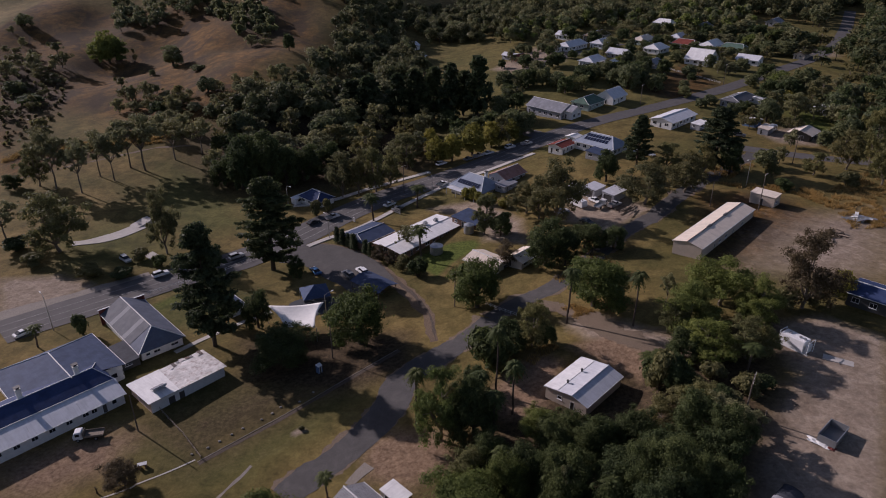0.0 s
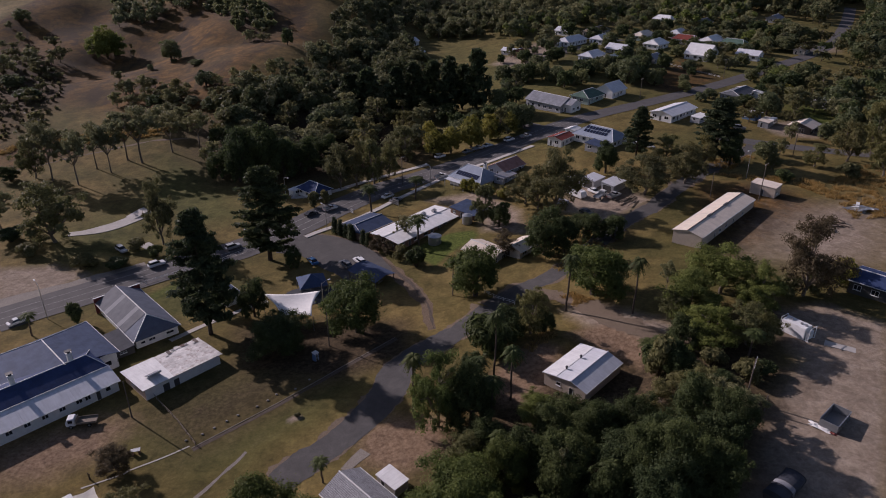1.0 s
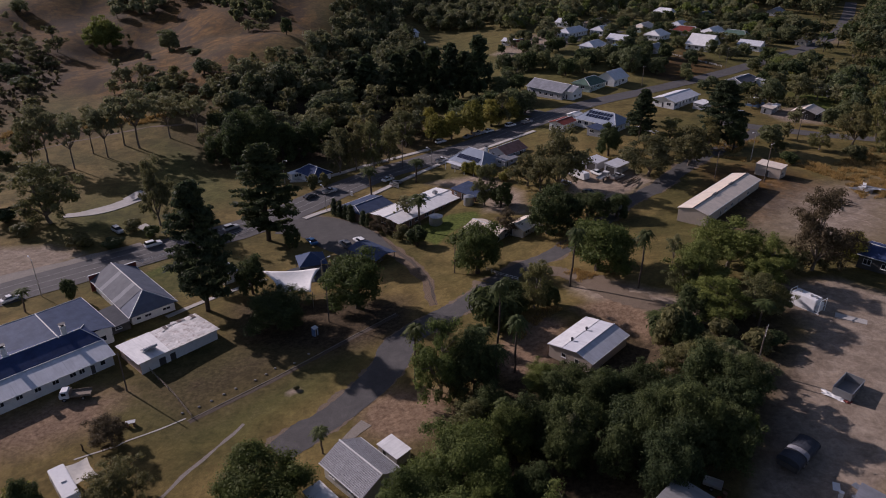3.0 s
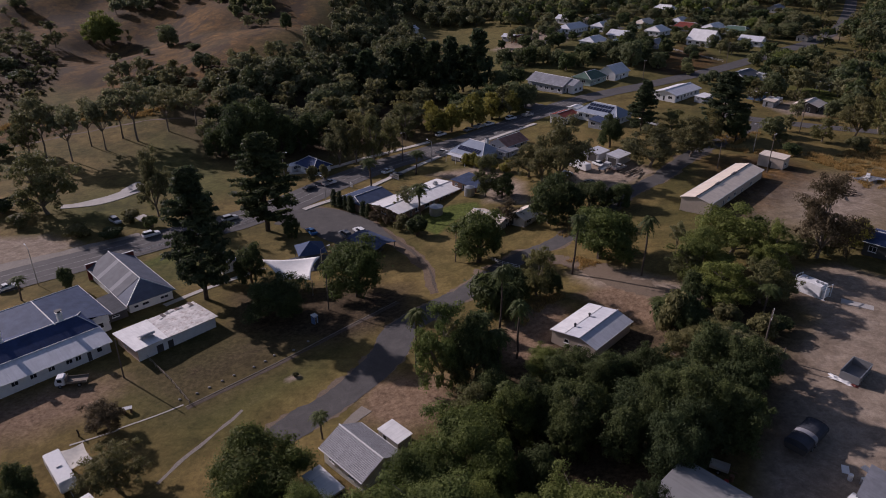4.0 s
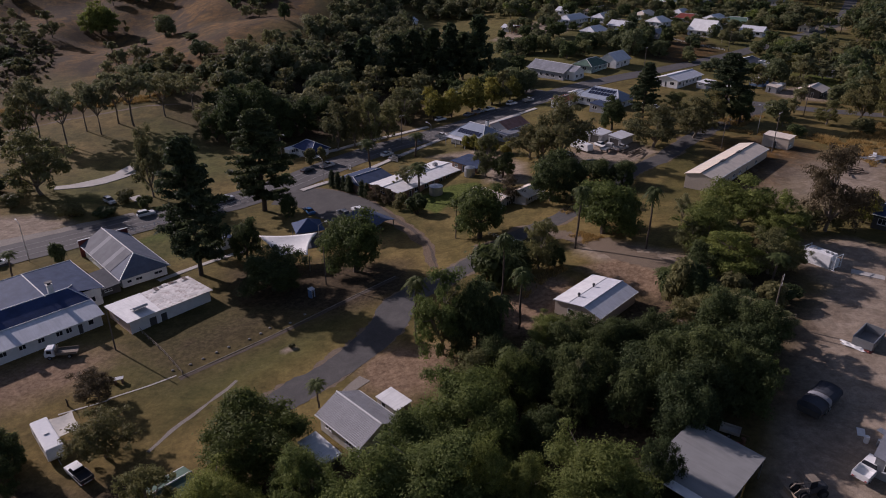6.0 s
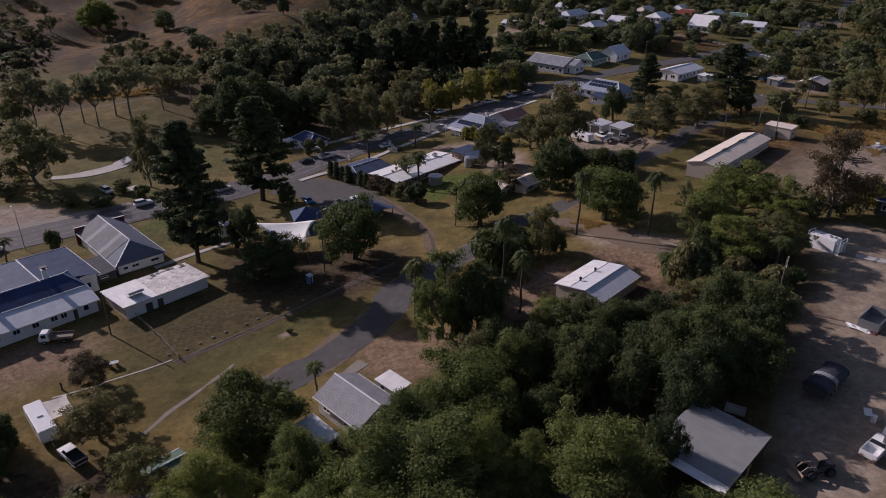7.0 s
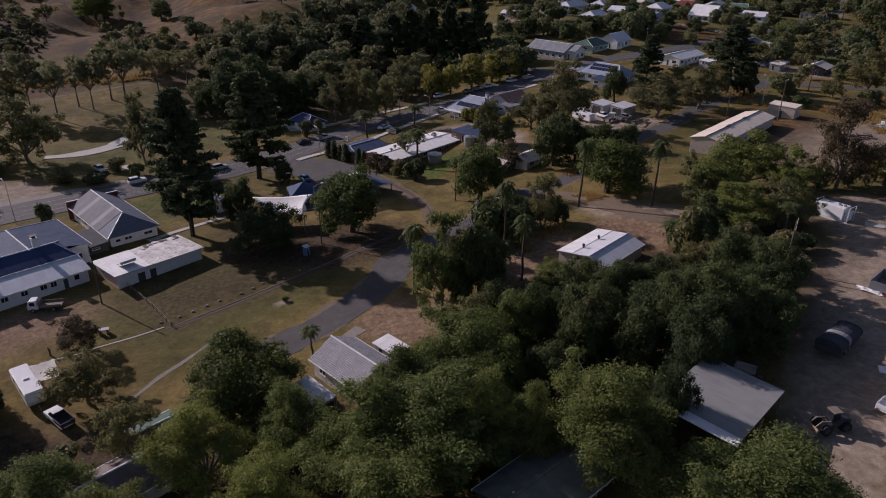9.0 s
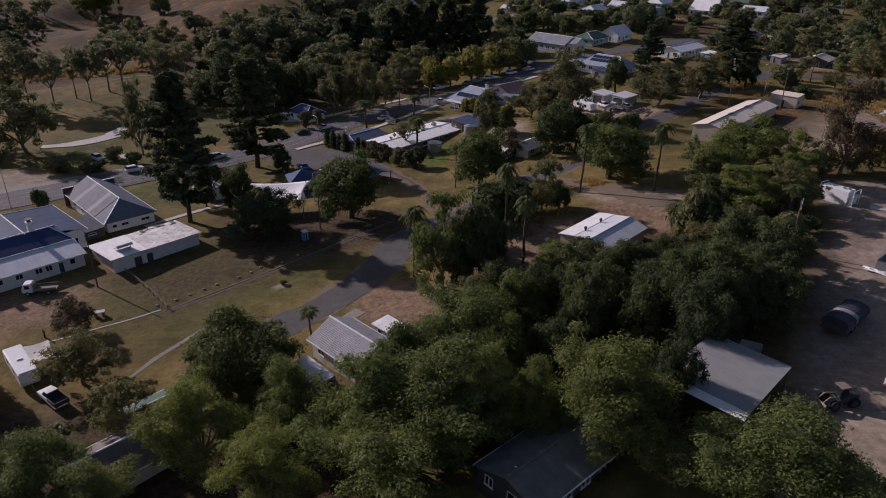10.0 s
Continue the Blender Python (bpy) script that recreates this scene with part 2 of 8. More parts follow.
M["orange"] = plain("orange_plastic", (0.55, 0.2, 0.06), 0.6)
M["bark"] = plain("grey_bark", (0.20, 0.165, 0.13), 0.95, 0, 0.4, 3)
M["dark_bark"] = plain("dark_bark", (0.085, 0.065, 0.05), 0.95, 0, 0.4, 3)
for key, col, rough in (("car_white", (0.78, 0.78, 0.77), 0.25), ("car_silver", (0.42, 0.43, 0.44), 0.3), ("car_blue", (0.055, 0.17, 0.36), 0.25),
                        ("car_dark", (0.05, 0.055, 0.06), 0.3), ("car_grey", (0.2, 0.205, 0.21), 0.3), ("car_red", (0.3, 0.03, 0.025), 0.3)):
    M[key] = plain(key + "_paint", col, rough, 0, 0.06, 2)
gl = Mat("window_glass", 0.08, 0, 0.6)
gl.base(gl.ramp(gl.noise(0.7, 2), [(0.3, (0.012, 0.014, 0.018)), (0.7, (0.035, 0.038, 0.045))]))
M["glass"] = gl.m
sp = Mat("solar_cells", 0.12, 0, 0.6)
sp.base(sp.ramp(sp.noise(2, 2), [(0.3, (0.012, 0.016, 0.035)), (0.7, (0.03, 0.035, 0.06))]))
M["solar"] = sp.m
M["gum_leaf"] = foliage("gum_leaves", (0.096, 0.104, 0.044), (0.215, 0.218, 0.096))
# Greener, brighter leaf colour for the nearer gums
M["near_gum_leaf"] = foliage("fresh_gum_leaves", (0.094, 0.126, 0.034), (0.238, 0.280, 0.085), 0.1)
M["near_fig_leaf"] = foliage("mid_green_leaves", (0.062, 0.090, 0.026), (0.170, 0.205, 0.060))
M["gum_leaf_b"] = foliage("olive_gum_leaves", (0.090, 0.095, 0.044), (0.215, 0.208, 0.095), 0.25)
M["fig_leaf"] = foliage("dark_fig_leaves", (0.040, 0.060, 0.026), (0.115, 0.145, 0.056))
M["bright_leaf"] = foliage("bright_green_leaves", (0.098, 0.130, 0.034), (0.235, 0.275, 0.078))
M["pine_leaf"] = foliage("dark_pine_needles", (0.034, 0.052, 0.028), (0.095, 0.118, 0.058))
M["palm_leaf"] = foliage("palm_fronds", (0.04, 0.062, 0.022), (0.125, 0.15, 0.055))
# Distant haze is mixed into the next two leaf colours as extra paleness
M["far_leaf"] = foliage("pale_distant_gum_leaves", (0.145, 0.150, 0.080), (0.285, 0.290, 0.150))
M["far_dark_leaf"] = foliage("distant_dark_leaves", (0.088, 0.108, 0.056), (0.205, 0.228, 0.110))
M["grey_leaf"] = foliage("dry_grey_twigs", (0.13, 0.12, 0.09), (0.26, 0.24, 0.19))
M["yellow_leaf"] = foliage("yellowing_leaves", (0.14, 0.145, 0.034), (0.33, 0.305, 0.072))
M["dry_grass"] = foliage("dry_gold_grass", (0.24, 0.165, 0.062), (0.48, 0.345, 0.14))
M["purple_leaf"] = foliage("dull_bronze_leaves", (0.085, 0.068, 0.042), (0.17, 0.14, 0.085))


# ---- terrain ----
def smooth(a, b, v):
    u = min(1.0, max(0.0, (v - a) / (b - a)))
    return u * u * (3 - 2 * u)


def ground_z(x, y):
    """Height of the land: low creek flat to the west, town slope rising east, hills to the north-west."""
    z = 2 + 8 * math.tanh((x - 16) / 48) + 1.8 * (1 - smooth(110, 175, y)) - 1.5 * smooth(170, 240, y) * smooth(40, 100, x)
    left = 1 - smooth(-90, 10, x)
    z += left * (10 + 12 * math.exp(-(((x + 95) / 50) ** 2))) * smooth(230, 400, y)
    z += (1 - left) * 5 * smooth(260, 420, y)
    z += 0.05 * max(0, y - 430) + left * 0.17 * max(0, y - 415)
    hill = (1 - smooth(-110, -40, x)) * smooth(290, 420, y)
    pad = 1 - smooth(7.5, 15, math.hypot(x - 28.0, y - 103.5))  # levelled ground under the steel shed
    z += pad * min(0, 4.75 - z)
    return z + hill * (3.4 * math.sin(x / 23 + y / 60) + 1.6 * math.sin(x / 13 - y / 33 + 1) + 0.5 * math.sin(x / 7 + y / 15))


def seg_dist(p, pts):
    best = 1e9
    for (ax, ay), (bx, by) in zip(pts, pts[1:]):
        dx, dy = bx - ax, by - ay
        u = max(0, min(1, ((p[0] - ax) * dx + (p[1] - ay) * dy) / (dx * dx + dy * dy)))
        best = min(best, math.hypot(p[0] - ax - u * dx, p[1] - ay - u * dy))
    return best


def inside(p, poly):
    c = False
    for (ax, ay), (bx, by) in zip(poly, poly[1:] + poly[:1]):
        if (ay > p[1]) != (by > p[1]) and p[0] < (bx - ax) * (p[1] - ay) / (by - ay) + ax:
            c = not c
    return c


def area_mask(p, poly, soft):
    d = seg_dist(p, poly + poly[:1])
    return 0.5 + 0.5 * max(-1, min(1, (d if inside(p, poly) else -d) / soft))


def bm_object(name, bm, material=None, parent=None):
    me = bpy.data.meshes.new(name)
    bm.to_mesh(me)
    bm.free()
    if material:
        me.materials.append(M[material] if isinstance(material, str) else material)
    ob = new(name, me)
    if parent:
        ob.parent = parent
    return ob


def part(name, bm, material, parent, label=""):
    ob = bm_object(name, bm, material, parent)
    return tagged(ob, label) if label else ob


def mesh_object(name, verts, faces, material, parent=None):
    me = bpy.data.meshes.new(name)
    me.from_pydata(verts, [], faces)
    me.materials.append(M[material] if isinstance(material, str) else material)
    ob = new(name, me)
    if parent:
        ob.parent = parent
    return ob


def thing(name, label, category, x=0, y=0, z=None, yaw=0, group="", kind="", scale=1.0):
    e = new(name)
    e.empty_display_size = 0.3
    e.matrix_basis = pose(x, y, ground_z(x, y) if z is None else z, 0, 0, yaw) @ Matrix.Diagonal((scale, scale, scale, 1))
    return tagged(e, label, category, group, kind)


def box(bm, x0, x1, y0, y1, z0, z1):
    v = [bm.verts.new((x, y, z)) for z in (z0, z1) for x, y in ((x0, y0), (x1, y0), (x1, y1), (x0, y1))]
    for f in ((3, 2, 1, 0), (4, 5, 6, 7), (0, 1, 5, 4), (1, 2, 6, 5), (2, 3, 7, 6), (3, 0, 4, 7)):
        bm.faces.new([v[i] for i in f])
    return v


def tube(bm, a, b, r0, r1=None, n=6):
    a, b = Vector(a), Vector(b)
    r1 = r0 if r1 is None else r1
    q = (b - a).to_track_quat("Z", "Y").to_matrix()
    ring = []
    for p, r in ((a, r0), (b, r1)):
        ring.append([bm.verts.new(p + q @ Vector((r * math.cos(k * math.tau / n), r * math.sin(k * math.tau / n), 0))) for k in range(n)])
    for k in range(n):
        bm.faces.new((ring[0][k], ring[0][(k + 1) % n], ring[1][(k + 1) % n], ring[1][k]))
    bm.faces.new(ring[0][::-1])
    bm.faces.new(ring[1])


# ---- lines of roads and edges, and patches of cover, in plan ----
MAIN = [(-108.1, 138.4), (-99.0, 147.2), (-86.5, 158.4), (-73.5, 169.6), (-60.9, 178.3), (-47.4, 192.3), (-35.4, 208.3), (-21.3, 222.8), (-7.5, 231.0), (2.8, 237.0), (18.0, 246.5), (36.8, 260.8), (59.0, 278.1), (86.1, 296.2), (117.9, 317.4), (143.7, 336.5), (174.5, 362.8), (208.4, 393.2), (244.4, 436.2), (278.6, 489.2), (316.5, 555.4)]
LANE = [(-27.3, 83.7), (-19.9, 91.8), (-14.5, 98.6), (-10.8, 106.2), (-8.4, 114.0), (-1.4, 120.8), (5.5, 126.5), (10.9, 133.2)]
LANE2 = [(10.9, 133.2), (19.4, 140.3), (27.5, 145.2), (38.0, 156.8), (49.1, 170.3), (61.6, 181.7), (72.1, 194.7), (83.4, 207.4), (93.4, 216.9), (103.1, 227.2), (113.2, 237.2)]
TRACK = [(20.5, 140.0), (24.8, 135.9), (30.7, 129.0), (35.3, 121.9), (40.7, 115.3), (46.3, 111.3), (53, 108.5)]
CROSS = [(103.9, 248.6), (117.3, 239.8), (128.9, 233.5), (142.2, 228.0), (152.9, 223.4), (175, 212)]
PARK = [(-47.8, 181.6), (-38.1, 179.9), (-30.6, 174.2), (-22.9, 164.2), (-18.3, 156.6)]
FARST = [(44.1, 372.6), (64.6, 398.2), (91.3, 426.1), (112.1, 441.3)]
SIDE = [(28.8, 284.0), (40.0, 268.5), (48.7, 265.4)]
PATHW = [(-116.5, 190.6), (-112.5, 191.8), (-108.6, 193.9), (-105.0, 197.0), (-102.4, 200.8), (-100.0, 205.0)]
KERB = [(-52.9, 219.7), (-45.1, 220.5), (-37.7, 224.8), (-28.3, 232.1), (-18.3, 237.9), (-5.7, 244.2)]
KERB2 = [(-41.8, 186.1), (-37.3, 190.4), (-26.7, 198.6), (-12.9, 214.3), (2.7, 228.8), (17.4, 237.1), (34.1, 247.6)]
WALL = [(-45.5, 93.8), (-41.0, 97.9), (-36.7, 101.8), (-32.1, 105.9), (-26.3, 111.4), (-20.0, 117.4), (-10.9, 125.7)]
WALL2 = [(-45.5, 93.8), (-49.2, 91.1), (-54.1, 88.1), (-54.6, 87.4), (-60.6, 84.2)]
FENCE = [(-44.4, 93.9), (-49.9, 100.4), (-54.8, 105.4), (-58.4, 109.2)]
STRIP = [(-34.6, 91.7), (-38.6, 84.6), (-43.2, 75.4)]
HILLTRACK = [(-190, 226), (-170.8, 244.0), (-159.3, 255.3), (-142.2, 267.9), (-122.1, 277.6), (-107.9, 278.7)]
VERGE = [(-41.5, 190.3), (-31.9, 183.7), (-22.4, 174.6), (-14.9, 162.6), (-8.2, 149.7), (-4.0, 138.5), (-2.4, 126.7)]
RAIL = [(-81.1, 156.4), (-75.5, 161.8), (-62.8, 171.6), (-53.9, 182.0)]
C_YARD = [(67.1, 118.9), (78.7, 121.3), (87.2, 112.2), (64.2, 72.5), (38.4, 44.6), (30.7, 45.7), (34.7, 54.4), (50.7, 84.5), (57.3, 93.6), (66.2, 102.4), (64.1, 111.9)]
C_YARD2 = [(76.2, 146.4), (95.4, 170.1), (104.3, 175.6), (125.5, 177.2), (106.3, 144.6), (90.0, 136.2), (85.3, 142.5)]
C_SHEDYARD = [(66.1, 152.6), (70.4, 145.4), (90.3, 159.0), (104.9, 173.6), (104.1, 189.0), (95.6, 197.0), (77.6, 195.6)]
C_LAWN = [(-8.2, 167.9), (-6.0, 174.5), (2.2, 179.6), (8.8, 179.3), (10.3, 175.0), (2.1, 166.7), (-1.8, 159.3)]
C_LAWN2 = [(-77.3, 150.8), (-70.2, 160.0), (-63.1, 145.9), (-67.5, 140.4)]
C_PARKG = [(-122.1, 191.6), (-111.0, 206.8), (-98.6, 204.4), (-85.4, 179.5), (-99.1, 172.5), (-114.3, 179.8)]
C_RED1 = [(-81.9, 94.6), (-74.7, 96.7), (-67.2, 101.2), (-59.5, 101.0), (-60.9, 92.1), (-70.6, 85.4), (-76.5, 85.5)]
C_RED2 = [(8, 104), (11.5, 110.2), (19.5, 117.1), (24, 113), (21, 104.8), (17.1, 98.6), (10.9, 97.8)]
C_RED3 = [(25.5, 117.9), (34.4, 119.7), (40.9, 112.1), (38, 106), (32.9, 111.1)]
C_DIRT1 = [(-125.6, 167.4), (-110.4, 169.1), (-98.3, 163.9), (-103.3, 152.7), (-111.4, 143.9)]
C_DIRT2 = [(-15.0, 93.4), (-9.2, 98.6), (0.3, 95.6), (1.3, 87.0), (-6.3, 84.3), (-13.2, 86.4)]
C_DIRT3 = [(26.7, 127.6), (35.4, 127.8), (47.8, 116.1), (43.9, 107.0), (35.9, 114.2), (30.2, 119.7)]
C_DIRT4 = [(-5.0, 207.9), (11.9, 208.9), (22.9, 188.4), (22.9, 172.5), (12.1, 178.2), (11.1, 192.8)]
C_DIRT5 = [(35.8, 183.9), (40.2, 200.4), (55.7, 198.7), (61.1, 186.1), (46.6, 172.8)]
C_GOLD1 = [(-301.4, 478.6), (-330.2, 531.7), (-91.1, 510.0), (-75.4, 428.9), (-92.7, 368.7), (-101.7, 310.1), (-113.6, 289.0), (-158.2, 316.7), (-199.3, 333.7), (-188.0, 274.0), (-340.0, 330.0)]
C_GOLD3 = [(94.6, 330.2), (134.2, 386.7), (138.9, 338.7), (107.8, 310.4)]
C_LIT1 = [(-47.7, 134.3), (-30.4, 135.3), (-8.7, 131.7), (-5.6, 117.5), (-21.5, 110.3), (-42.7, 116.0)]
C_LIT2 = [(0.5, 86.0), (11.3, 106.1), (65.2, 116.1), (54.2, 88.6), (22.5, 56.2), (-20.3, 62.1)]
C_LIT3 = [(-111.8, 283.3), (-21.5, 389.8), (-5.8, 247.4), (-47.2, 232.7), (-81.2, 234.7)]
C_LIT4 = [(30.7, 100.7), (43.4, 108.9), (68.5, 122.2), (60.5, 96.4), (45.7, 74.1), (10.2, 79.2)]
C_LAWN3 = [(-188.0, 273.8), (-170.3, 281.5), (-147.3, 282.4), (-141.6, 271.9), (-158.5, 258.2), (-173.1, 248.0)]
C_LAWN4 = [(149.6, 295.9), (168.6, 291.5), (150.5, 251.8), (143.0, 263.2)]
C_LIT5 = [(-265.1, 409.8), (-249.6, 418.4), (-213.3, 378.6), (-191.5, 329.4), (-212.9, 317.8)]
# Dark gully ground, with the hill's shade put into its colour
C_GULLY_SHADE = [(-175, 520), (-120.8, 485.5), (-100.6, 437.4), (-130.5, 439.8)]
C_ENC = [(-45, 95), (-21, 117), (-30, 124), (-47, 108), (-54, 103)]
C_FARG = [(24.4, 308.8), (33.3, 438.3), (142.9, 490.3), (224.3, 452.8), (176.5, 360.4), (94.6, 330.2)]
C_OLIVE1 = [(-47, 97), (-30, 112), (-36, 117), (-52, 104)]
C_OLIVE2 = [(-60, 97), (-50, 91), (-42, 84), (-33, 90), (-24, 98), (-17, 108), (-22, 113), (-44, 93), (-52, 99)]
C_OLIVE3 = [(-84, 143), (-70, 154), (-60, 164), (-52, 156), (-60, 143), (-74, 134)]
C_OLIVE4 = [(-112, 262), (-84, 252), (-70, 215), (-60, 205), (-80, 196), (-104, 216)]
# Leaf litter under the near-left trees, their shade painted in too
C_TREE_SHADE = [(-66, 72), (-50, 68), (-42, 72), (-34, 68), (-22, 72), (-10, 66), (-8, 40), (-70, 40)]
C_MOUND = [(-29.2, 99.6), (-28.0, 101.2), (-26.2, 101.0), (-26.4, 99.6), (-27.8, 98.8)]
C_DIRT6 = [(28, 388), (58, 436), (80, 428), (66, 392), (40, 372)]
C_DIRT7 = [(126, 262), (140, 270), (152, 262), (140, 246), (128, 250)]
C_DIRT8 = [(208, 400), (216, 424), (236, 420), (226, 398)]
COVER = {
    "lawn": [(C_LAWN, 2.0), (C_LAWN2, 3.0), (C_LAWN4, 9.0)],
    "olive": [(C_PARKG, 16.0), (C_OLIVE1, 7.0), (C_OLIVE2, 9.0), (C_OLIVE3, 6.0), (C_OLIVE4, 12.0), (C_FARG, 160.0)],
    "gold": [(C_GOLD1, 18.0), (C_GOLD3, 8.0), (C_SHEDYARD, 8.0), (C_LAWN3, 8.0)],
    "dirt": [(C_YARD, 5.0), (C_YARD2, 22.0), (C_DIRT1, 6.0), (C_DIRT3, 5.0), (C_DIRT4, 5.0), (C_DIRT5, 5.0), (C_MOUND, 1.2), (C_DIRT6, 9.0), (C_DIRT7, 6.0), (C_DIRT8, 9.0)],
    "red": [(C_DIRT2, 4.0), (C_RED1, 7.0), (C_RED2, 3.0), (C_RED3, 2.5)],
    "litter": [(C_LIT1, 6.0), (C_LIT2, 10.0), (C_LIT3, 20.0), (C_LIT4, 8.0), (C_LIT5, 25.0), (C_ENC, 16.0), (C_GULLY_SHADE, 15.0), (C_TREE_SHADE, 5.0)],
}


def axis(stops):
    out = []
    for (a, step), (b, _) in zip(stops, stops[1:]):
        n = max(1, round((b - a) / step))
        out += [a + (b - a) * k / n for k in range(n)]
    return out + [stops[-1][0]]


xs = axis([(-2500, 250), (-500, 25), (-330, 5), (-160, 2.0), (150, 10), (300, 40), (600, 250), (2600, 1)])
ys = axis([(-900, 150), (0, 10), (40, 2.0), (240, 4), (560, 20), (900, 150), (3600, 1)])
verts = [(x, y, ground_z(x, y)) for y in ys for x in xs]
nx = len(xs)
faces = [(j * nx + i, j * nx + i + 1, (j + 1) * nx + i + 1, (j + 1) * nx + i) for j in range(len(ys) - 1) for i in range(nx - 1)]
ground = tagged(mesh_object("ground", verts, faces, "ground"), "rolling ground of dry straw-coloured grass with bare dirt patches", "ground", kind="structure")
for p in ground.data.polygons:
    p.use_smooth = True
for key, shapes in COVER.items():
    values = []
    boxed = [(q, w, min(a for a, _ in q) - w, max(a for a, _ in q) + w, min(b for _, b in q) - w, max(b for _, b in q) + w) for q, w in shapes]
    for x, y, _ in verts:
        v = 0.0
        if -300 < x < 300 and 20 < y < 700:
            for poly, soft, x0, x1, y0, y1 in boxed:
                if x0 < x < x1 and y0 < y < y1:
                    v = max(v, area_mask((x, y), poly, soft))
        values.append(v)
    a = ground.data.attributes.new(key, "FLOAT", "POINT")
    a.data.foreach_set("value", values)


def ribbon(name, pts, width, material, lift, label, category, kind="structure", step=1.6, ragged=0.0, seed=1, cross=4, thick=0.0):
    """A strip laid on the land along a line of (x, y)."""
    rnd = random.Random(seed)
    line = [Vector((*p, 0)) for p in pts]
    fine = []
    n = len(line)
    for i in range(n - 1):
        p0, p1, p2, p3 = line[max(0, i - 1)], line[i], line[i + 1], line[min(n - 1, i + 2)]
        k = max(1, round((p2 - p1).length / step))
        for j in range(k):
            u = j / k
            fine.append(0.5 * ((2 * p1) + (p2 - p0) * u + (2 * p0 - 5 * p1 + 4 * p2 - p3) * u * u + (3 * p1 - p0 - 3 * p2 + p3) * u ** 3))
    fine.append(line[-1])
    vs, fs = [], []
    for i, p in enumerate(fine):
        d = (fine[min(len(fine) - 1, i + 1)] - fine[max(0, i - 1)]).normalized()
        s = Vector((d.y, -d.x, 0))
        w = width(i / (len(fine) - 1)) if callable(width) else width
        wl, wr = [w / 2 + ragged * (1.5 * noise.noise((p.x / 7 + seed + 9 * q, p.y / 7, q)) + 0.9 * noise.noise((p.x / 2.2, p.y / 2.2 + q, seed)) + rnd.uniform(-0.25, 0.25)) for q in (0, 5)]
        if thick:
            q = p - s * wl
            vs.append((q.x, q.y, ground_z(q.x, q.y) + lift - thick))
        for k in range(cross + 1):
            q = p + s * (-wl + (wl + wr) * k / cross)
            vs.append((q.x, q.y, ground_z(q.x, q.y) + lift))
        if thick:
            q = p + s * wr
            vs.append((q.x, q.y, ground_z(q.x, q.y) + lift - thick))
    c = cross + 1 + (2 if thick else 0)
    for i in range(len(fine) - 1):
        for k in range(c - 1):
            fs.append((i * c + k, i * c + k + 1, (i + 1) * c + k + 1, (i + 1) * c + k))
    ob = mesh_object(name, vs, fs, material)
    for p in ob.data.polygons:
        p.use_smooth = not thick
    return tagged(ob, label, category, kind=kind)


# ---- roads, kerbs and paths ----
ribbon("main_road", MAIN, lambda u: 13.5 - 5.5 * smooth(0.26, 0.42, u), "asphalt", 0.10, "wide worn grey asphalt main street through the town", "road", ragged=0.15)
ribbon("gravel_shoulder", [(-118, 141), (-106, 152), (-95, 161), (-84, 170)], lambda u: 7 - 3 * u, "gravel", 0.07, "pale gravel shoulder beside the main street", "road shoulder", ragged=0.6)
for line in (LANE, LANE2):
    ribbon("lane_shoulder", line, 7.0 if line is LANE else 5.8, "track", 0.02, "thin edge of loose gravel along the back lane", "road shoulder", ragged=1.1, seed=4, step=0.6)
ribbon("back_lane", LANE, lambda u: 5.6 + 1.4 * math.sin(u * math.pi), "lane", 0.04, "old grey bitumen back lane with broken edges", "road", ragged=0.5, step=0.7)
ribbon("back_lane", LANE2, 5.2, "lane", 0.04, "old dark bitumen back lane between dry verges", "road", ragged=0.5)
ribbon("gravel_track", TRACK, lambda u: 2.0 + 2.4 * smooth(0, 0.2, u) + 1.5 * smooth(0.7, 1, u), "track", 0.03, "pale gravel track beside the steel shed", "track", ragged=1.5, step=0.7)
ribbon("side_street", CROSS, 7.0, "asphalt", 0.08, "grey asphalt side street across the slope", "road", ragged=0.3)
ribbon("side_street", SIDE, 7.0, "asphalt", 0.085, "short asphalt side street joining the main street", "road", ragged=0.3)
ribbon("side_street", FARST, 6.0, "lane", 0.08, "narrow bitumen street among far houses", "road", ragged=0.3)
ribbon("car_park", PARK, lambda u: 11 + 5 * math.sin(u * math.pi), "lane", 0.06, "grey bitumen car park beside the playground", "car park", ragged=0.4)
ribbon("dirt_verge", VERGE, lambda u: 0.6 + 3.4 * math.sin(math.pi * min(1, u * 1.02)) ** 0.5, "verge", 0.025, "washed-out stony verge beside the car park", "verge", ragged=0.7)
ribbon("erosion_channel", [(x + 0.5, y + 0.3) for x, y in VERGE[1:]], lambda u: 0.3 + 0.9 * math.sin(math.pi * min(1, u * 1.02)), "dark_bark", 0.035, "dark washed-out channel in the stony verge", "channel", ragged=0.35, seed=8, cross=2)
ribbon("footpath", KERB, 2.2, "concrete", 0.24, "pale concrete footpath along the main street", "footpath", thick=0.3, cross=2)
ribbon("footpath", KERB2, 2.0, "concrete", 0.24, "pale concrete footpath and kerb before the shops", "footpath", thick=0.3, cross=2)
ribbon("park_path", PATHW, lambda u: 3.2 + 2.4 * smooth(0.1, 0.5, u), "concrete", 0.16, "pale curving concrete slab path in the park", "path", thick=0.25, cross=2)
ribbon("concrete_strip", STRIP, 0.75, "gravel", 0.025, "narrow broken strip of bare gravel across dry grass", "path", ragged=0.3, cross=2)
